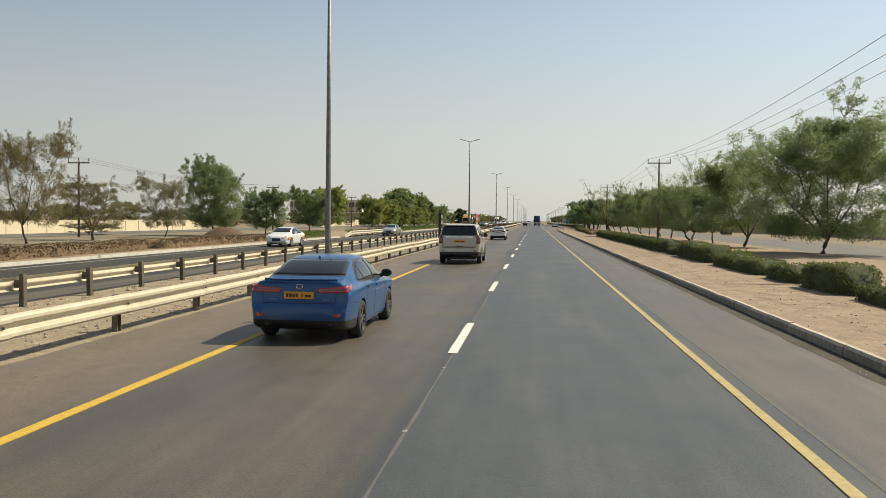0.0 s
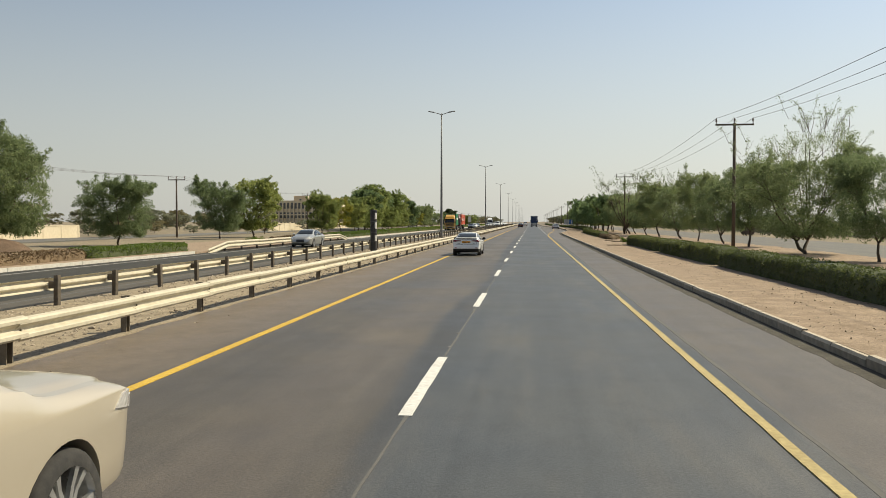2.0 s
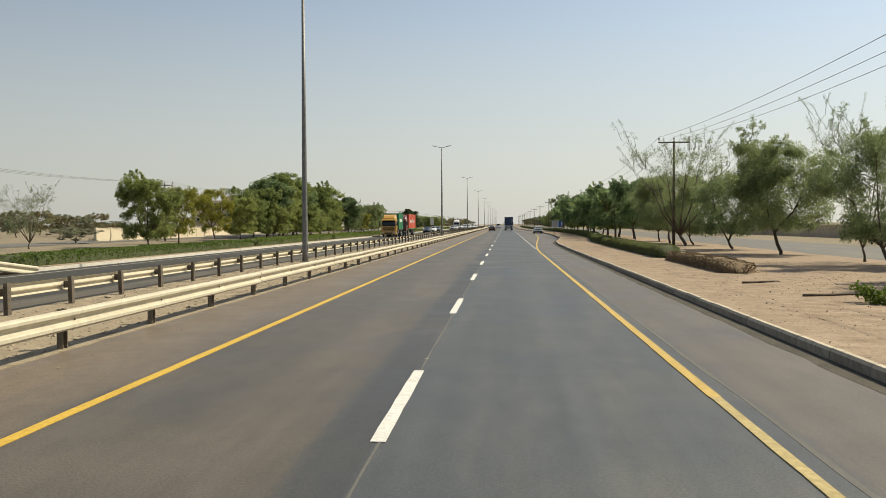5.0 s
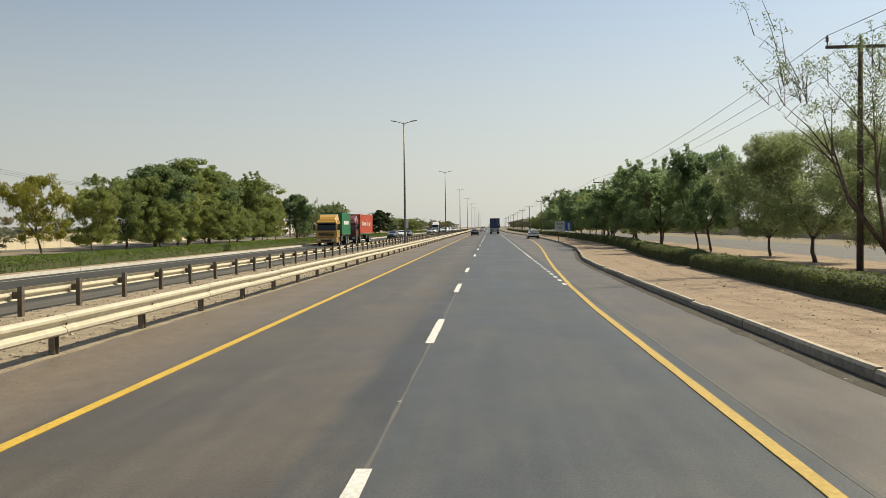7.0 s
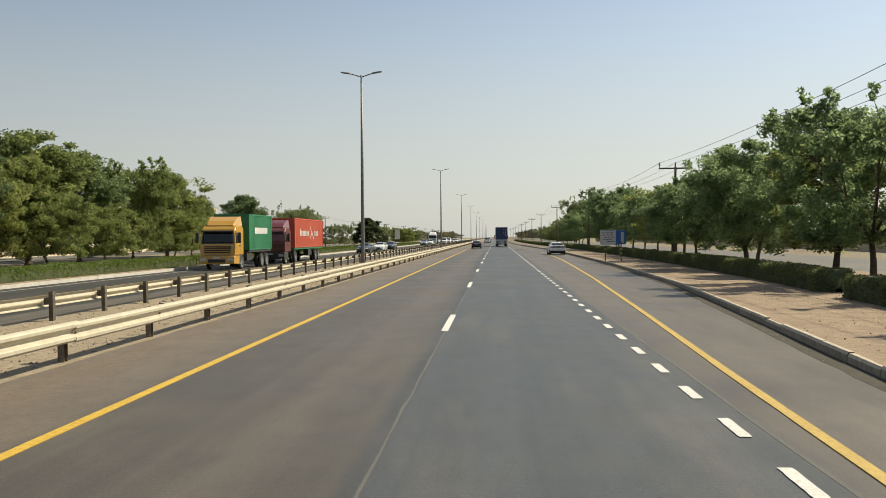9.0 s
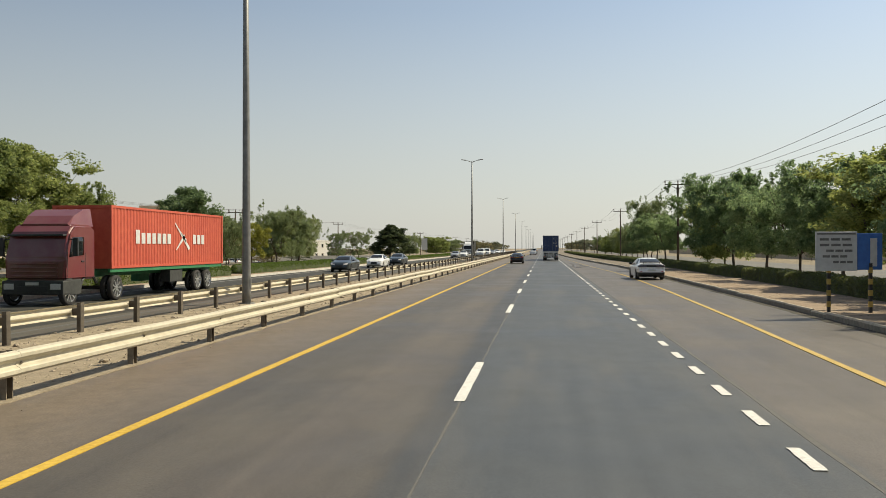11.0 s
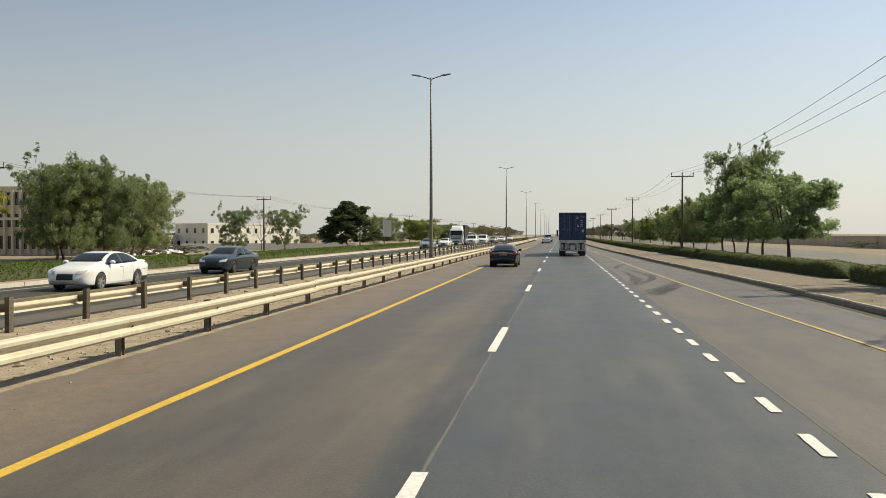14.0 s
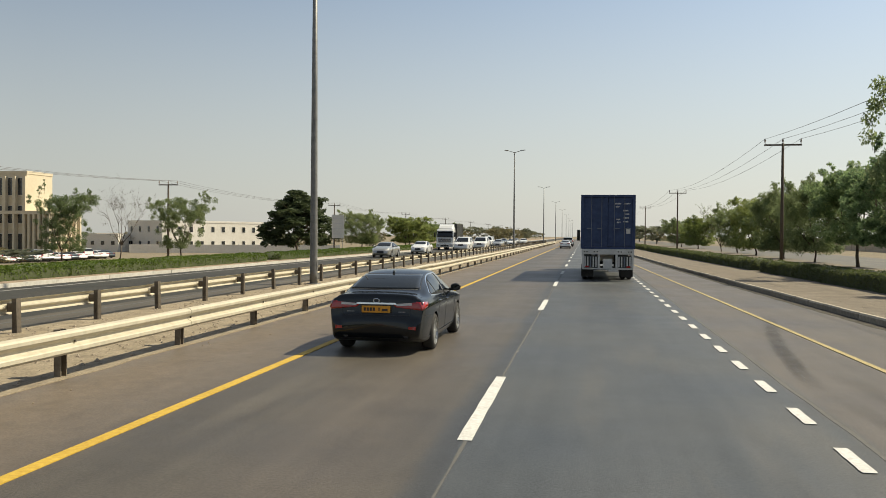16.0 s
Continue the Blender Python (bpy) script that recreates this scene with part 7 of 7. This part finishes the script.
        part("mirror", boxed(s * 1.48 - 0.1, y0 + 1.85, 1.85, s * 1.48 + 0.1, y0 + 1.95, 2.55, bevel=0.03), M_BLACK, c)
        part("mirror_arm", tube(bmesh.new(), [(s * 1.18, y0 + 1.8, 2.5), (s * 1.46, y0 + 1.9, 2.45)], [0.025, 0.025], 6), M_BLACK, c)
        part("marker_lamp", boxed(s * 0.7 - 0.06, y0 + 1.3, 3.05, s * 0.7 + 0.06, y0 + 1.42, 3.12, bevel=0.01), M_PLATE, c)


def lorry(name, label, at, rz, box_mat, frame_mat, cab_mat, length, mark_mat=None, tail=True, deck=1.22):
    t = thing(name, label, "lorry", at, rz, "lorries")
    container(t, deck, 0.0, length, box_mat, mark_mat)
    y_end = length
    for s in (-1, 1):
        part("chassis_beam", boxed(s * 0.5 - 0.08, 0.1, deck - 0.34, s * 0.5 + 0.08, y_end + 2.2, deck - 0.02), frame_mat, t)
        part("side_rave", boxed(s * 1.18 - 0.05, 0.05, deck - 0.16, s * 1.18 + 0.05, y_end, deck - 0.005), frame_mat, t)
    for k in range(int(length / 1.6)):
        part("cross_member", boxed(-1.14, 0.6 + 1.6 * k, deck - 0.15, 1.14, 0.7 + 1.6 * k, deck - 0.03), frame_mat, t)
    tyre, rm, disc = wheels_for(0.52, 9, M_RIM)
    axles = (1.9, 3.2, length - 0.6, length + 2.9) if length > 8 else (1.2, 2.5, length + 1.6)
    for y in axles:
        for s in (-1, 1):
            add_wheel(t, s * 1.1, y, 0.52, 0.225, tyre, rm, disc)
            if y != axles[-1]:
                add_wheel(t, s * 0.8, y, 0.52, 0.225, tyre, rm, disc)
        part("axle", tube(bmesh.new(), [(-1.0, y, 0.52), (1.0, y, 0.52)], [0.08, 0.08], 8), M_FRAME_D, t)
    cab(t, y_end + 1.1, cab_mat, M_FRAME_D if cab_mat is P_CAB_RED else cab_mat)
    part("tool_box", boxed(0.72, 4.6, 0.55, 1.18, 5.6, deck - 0.2, bevel=0.02), frame_mat, t)
    part("spare_carrier", boxed(-1.18, 5.0, 0.55, -0.72, 6.4, deck - 0.2, bevel=0.02), M_FRAME_D, t)
    if tail:
        # white rear frame with lamps and a bar
        part("tail_beam", boxed(-1.25, -0.06, deck - 0.27, 1.25, 0.08, deck - 0.02, bevel=0.01), M_CHASSIS, t, "white painted rear beam")
        part("under_bar", boxed(-1.2, -0.02, 0.54, 1.2, 0.1, 0.62, bevel=0.01), M_CHASSIS, t)
        for x in (-1.17, -0.42, 0.42, 1.17):
            part("tail_upright", boxed(x - 0.05, -0.05, 0.62, x + 0.05, 0.06, deck - 0.27), M_CHASSIS, t)
        part("centre_plate", boxed(-0.22, -0.04, 0.62, 0.22, 0.05, 1.06, bevel=0.01), M_CHASSIS, t)
        for s in (-1, 1):
            for k in range(5):
                part("lamp_slat", boxed(s * 0.8 - 0.3 + 0.13 * k, -0.055, 0.66, s * 0.8 - 0.24 + 0.13 * k, 0.02, 1.16), (M_CHASSIS, M_CHASSIS, M_ROD, M_CHASSIS, M_CHASSIS)[k], t)
            part("lamp_panel", boxed(s * 0.8 - 0.34, -0.03, 0.62, s * 0.8 + 0.34, 0.03, 1.2, bevel=0.008), M_FRAME_D, t)
            part("tail_light", boxed(s * 0.98 - 0.09, -0.08, 0.64, s * 0.98 + 0.09, -0.05, 0.72, bevel=0.008), M_TAIL, t, "dull red tail lamp")
            part("mudflap", boxed(s * 0.95 - 0.3, 1.12, 0.14, s * 0.95 + 0.3, 1.14, 0.75), M_TYRE, t)
            for x in (0.5, 0.64, 0.98, 1.1):
                part("marker_lamp", boxed(s * x - 0.03, -0.085, deck - 0.17, s * x + 0.03, -0.06, deck - 0.12), M_FRAME_D, t)
        part("number_plate", boxed(0.05, -0.075, 0.44, 0.5, -0.03, 0.53), M_CLEAR, t)
    return t


lorry("container_lorry", "articulated lorry with a dark blue shipping container and white tail frame", (2.35, 361.3, 0), 0, M_CONT_BLUE, M_FRAME_D, P_CAB_WHITE, 12.1, M_CHASSIS, deck=1.54)
red = lorry("container_lorry", "lorry with an orange-red ribbed container on a green chassis", (-17.6, 264.4, 0), 180, M_CONT_RED, M_FRAME_G, P_CAB_RED, 12.1, None, tail=False, deck=1.32)
# the shipper's mark, as plain pale shapes
for k in range(7):
    part("letter_shape", boxed(-1.262, 9.95 - 0.52 * k - 0.36, 2.35, -1.2575, 9.95 - 0.52 * k, 2.82 if k else 2.95), M_CHASSIS, red, "plain pale lettering block")
for k in range(3):
    part("letter_shape", boxed(-1.262, 3.9 - 0.52 * k - 0.36, 2.35, -1.2575, 3.9 - 0.52 * k, 2.82), M_CHASSIS, red, "plain pale lettering block")
bm = bmesh.new()
for a, b in (((6.0, 3.35), (4.35, 2.1)), ((5.9, 2.05), (4.9, 2.75)), ((5.3, 2.9), (4.75, 2.5))):
    d = (Vector((0, *b)) - Vector((0, *a))).normalized().cross(Vector((1, 0, 0))) * 0.1
    p = [Vector((0, *a)) + d * 0.3, Vector((0, *b)) + d, Vector((0, *b)) - d, Vector((0, *a)) - d * 0.3]
    vs = [bm.verts.new((x, q.y, q.z)) for x in (-1.2625, -1.258) for q in p]
    for f in ((0, 1, 2, 3), (7, 6, 5, 4), (0, 4, 5, 1), (1, 5, 6, 2), (2, 6, 7, 3), (3, 7, 4, 0)):
        bm.faces.new([vs[i] for i in f])
part("emblem_shape", recalc(bm), M_CHASSIS, red, "plain pale star-like emblem")
green = lorry("container_lorry", "yellow-cabbed lorry with a green container", (-17.8, 297.5, 0), 180, M_CONT_GREEN, M_FRAME_D, P_CAB_YEL, 6.1, None, tail=False, deck=1.32)
green.matrix_basis = pose(-17.8, 245.4, 0, 0, 0, 180)
part("letter_shape", boxed(-1.262, 1.2, 2.5, -1.2575, 4.6, 2.95), M_CHASSIS, green, "plain pale lettering block")
tipper = lorry("container_lorry", "white-cabbed lorry in slow traffic", (-17.6, 440, 0), 180, M_FRAME_D, M_FRAME_D, P_WHITE, 6.1, None, tail=False)
tipper.matrix_basis = pose(-18.2, 448, 0, 0, 0, 180)


# ---- buildings, walls and odds and ends ----
def wall_run(label, pts, h, t, material, base=0.0):
    """A boundary wall through the given points, with piers and a coping."""
    w = thing("boundary_wall", label, "wall", kind="structure")
    for (ax, ay), (bx, by) in zip(pts, pts[1:]):
        d = Vector((bx - ax, by - ay, 0))
        m = Matrix.Translation((ax, ay, base)) @ Euler((0, 0, math.atan2(d.y, d.x))).to_matrix().to_4x4()
        for nm, bm in (("panel", boxed(0, -t / 2, -0.2, d.length, t / 2, h)), ("coping", boxed(-0.02, -t / 2 - 0.05, h, d.length + 0.02, t / 2 + 0.05, h + 0.08, bevel=0.015))):
            bm.transform(m)
            part(nm, bm, material, w)
        n = max(1, int(d.length / 4.0))
        pier = mesh_of("pier", boxed(-0.17, -t / 2 - 0.06, -0.2, 0.17, t / 2 + 0.06, h + 0.14, bevel=0.02), material)
        for k in range(n + 1):
            piece("pier", pier, w, m @ pose(d.length * k / n, 0, 0.0))
    return w


wall_run("long beige boundary wall beyond the trees", [(-58, 30), (-58, 143)], 1.5, 0.22, M_CREAM)
wall_run("beige boundary wall beyond the trees", [(-52, 205), (-52, 245), (-60, 262), (-60, 330)], 1.7, 0.22, M_CREAM)
wall_run("white garden wall before the low buildings", [(-100, 498), (-58, 522)], 1.7, 0.22, M_WHITEWALL, base=-2.3)
wall_run("grey-beige block wall beyond the service road", [(50, 95), (47, 205), (47, 330), (50, 560)], 1.7, 0.22, M_BEIGE)


def block(name, label, x0, y0, x1, y1, h, material, rows, cols_x, cols_y, win=(1.1, 1.5), fins=0, rz=0.0, parapet=0.5, base=0.0):
    """A flat-roofed block with recessed windows in its four faces."""
    b = thing(name, label, "building", ((x0 + x1) / 2, (y0 + y1) / 2, base), rz)
    w, d = (x1 - x0) / 2, (y1 - y0) / 2
    body = part("wall", boxed(-w, -d, -0.2, w, d, h), material, b)
    part("parapet", boxed(-w - 0.08, -d - 0.08, h, w + 0.08, d + 0.08, h + parapet, bevel=0.03), material, b)
    sh = h / rows
    frame_x = mesh_of("window_frame", boxed(-win[0] / 2 - 0.08, -0.06, -win[1] / 2 - 0.08, win[0] / 2 + 0.08, 0.02, win[1] / 2 + 0.08), M_WHITEWALL)
    pane_x = mesh_of("pane", boxed(-win[0] / 2, -0.075, -win[1] / 2, win[0] / 2, -0.062, win[1] / 2), M_WINDOW)

    def window(m):
        f = piece("window", frame_x, b, m)
        piece("pane", pane_x, f, Matrix.Identity(4))

    for r in range(rows):
        z = sh * (r + 0.55)
        for k in range(cols_x):
            x = -w + 2 * w * (k + 0.5) / cols_x
            window(pose(x, -d, z))
        for k in range(cols_y):
            y = -d + 2 * d * (k + 0.5) / cols_y
            window(pose(w, y, z, 0, 0, 90))
    if fins:
        fin = mesh_of("fin", boxed(-0.2, -0.9, 0.0, 0.2, 0.0, h * 0.52, bevel=0.02), material)
        fin2 = mesh_of("fin", boxed(-0.28, -0.8, h * 0.56, 0.28, 0.0, h * 0.97, bevel=0.02), material)
        for k in range(fins):
            piece("fin", fin, b, pose(-w + 2 * w * k / (fins - 1), -d, 0))
            piece("fin", fin2, b, pose(-w + 2 * w * k / (fins - 1), -d, 0))
        for k in range(6):
            piece("fin", fin, b, pose(w + 4.6, -d + 2 * d * k / 5, 0, 0, 0, 90))
        part("ledge", boxed(-w - 0.5, -d - 0.9, h * 0.52, w + 5.0, d + 0.5, h * 0.56), material, b, "projecting floor ledge")
        part("podium", boxed(w, -d, 0.0, w + 4.6, d, h * 0.52), material, b, "lower wing beneath the ledge")
        part("podium_glass", boxed(w + 0.2, -d - 0.05, 0.4, w + 4.4, -d - 0.004, h * 0.5), M_WINDOW, b, "dark glazing behind the fins")
        for k in range(1, 6):
            piece("fin", fin, b, pose(w + 0.92 * k, -d, 0))
    return b


block("office_building", "cream office building with upright fins and dark windows", -131, 450, -91.5, 457, 14.2, M_CREAM, 3, 21, 0, (1.25, 2.9), fins=22, base=-2.3)
block("stair_tower", "plain beige stair tower behind the offices", -120, 464, -113, 471, 17.0, M_BEIGE, 4, 1, 1, base=-2.4)
block("low_building", "white two-storey building with small windows", -101, 506, -86, 540, 7.0, M_WHITEWALL, 2, 4, 11, (0.9, 1.3), rz=-30, base=-2.4)
block("low_building", "plain white single-storey store", -118, 506, -107.5, 520, 3.7, M_WHITEWALL, 1, 4, 4, (0.9, 0.9), base=-2.4)


def skip(at, rz):
    """An open refuse skip with ribbed sides on small wheels."""
    s = thing("refuse_skip", "brown metal refuse skip standing on the service road", "skip", at, rz, "refuse skips")
    bm = bmesh.new()
    lo, hi = [(-0.75, -0.5), (0.75, -0.5), (0.75, 0.5), (-0.75, 0.5)], [(-0.95, -0.62), (0.95, -0.62), (0.95, 0.62), (-0.95, 0.62)]
    rings = [[bm.verts.new((x, y, z)) for x, y in q] for q, z in ((lo, 0.2), (hi, 1.25))] + [[bm.verts.new((x * 0.96, y * 0.95, z)) for x, y in q] for q, z in ((hi, 1.25), (lo, 0.26))]
    for p, q in zip(rings, rings[1:]):
        for k in range(4):
            bm.faces.new((p[k], p[(k + 1) % 4], q[(k + 1) % 4], q[k]))
    bm.faces.new(rings[0][::-1]), bm.faces.new(rings[-1])
    part("tub", recalc(bm), M_RUST, s)
    part("rim_bar", boxed(-1.0, -0.66, 1.22, 1.0, -0.6, 1.3), M_RUST, s)
    part("rim_bar", boxed(-1.0, 0.6, 1.22, 1.0, 0.66, 1.3), M_RUST, s)
    for x in (-0.5, 0.5):
        for y in (-0.35, 0.35):
            part("castor", tube(bmesh.new(), [(x - 0.04, y, 0.1), (x + 0.04, y, 0.1)], [0.1, 0.1], 10), M_TYRE, s)
    return s


M_RUST = surface("rusty_paint", (0.055, 0.042, 0.033), (0.11, 0.085, 0.068), 6, 0.85, bump=0.2)
for x, y in ((33.0, 142), (34.3, 171), (36.6, 181)):
    skip((x, y, -0.02), 20)
mound = bmesh.new()
mv = {}
for i in range(15):
    for j in range(15):
        u, v = i / 7 - 1, j / 7 - 1
        mv[i, j] = mound.verts.new((u * 2.6, v * 2.2, max(0, 1.1 * (1 - u * u - v * v) + 0.15 * noise.noise(Vector((u * 3, v * 3, 1)))) - 0.05))
for i in range(14):
    for j in range(14):
        mound.faces.new((mv[i, j], mv[i + 1, j], mv[i + 1, j + 1], mv[i, j + 1]))
M_EARTH = sand("dark_earth", (0.09, 0.06, 0.04), (0.16, 0.11, 0.075), (0.12, 0.085, 0.06))
solo("earth_mound", mound, M_EARTH, "heap of dark brown earth beyond the hedge", "mound", smooth=True, at=pose(-33, 88, 0.02))
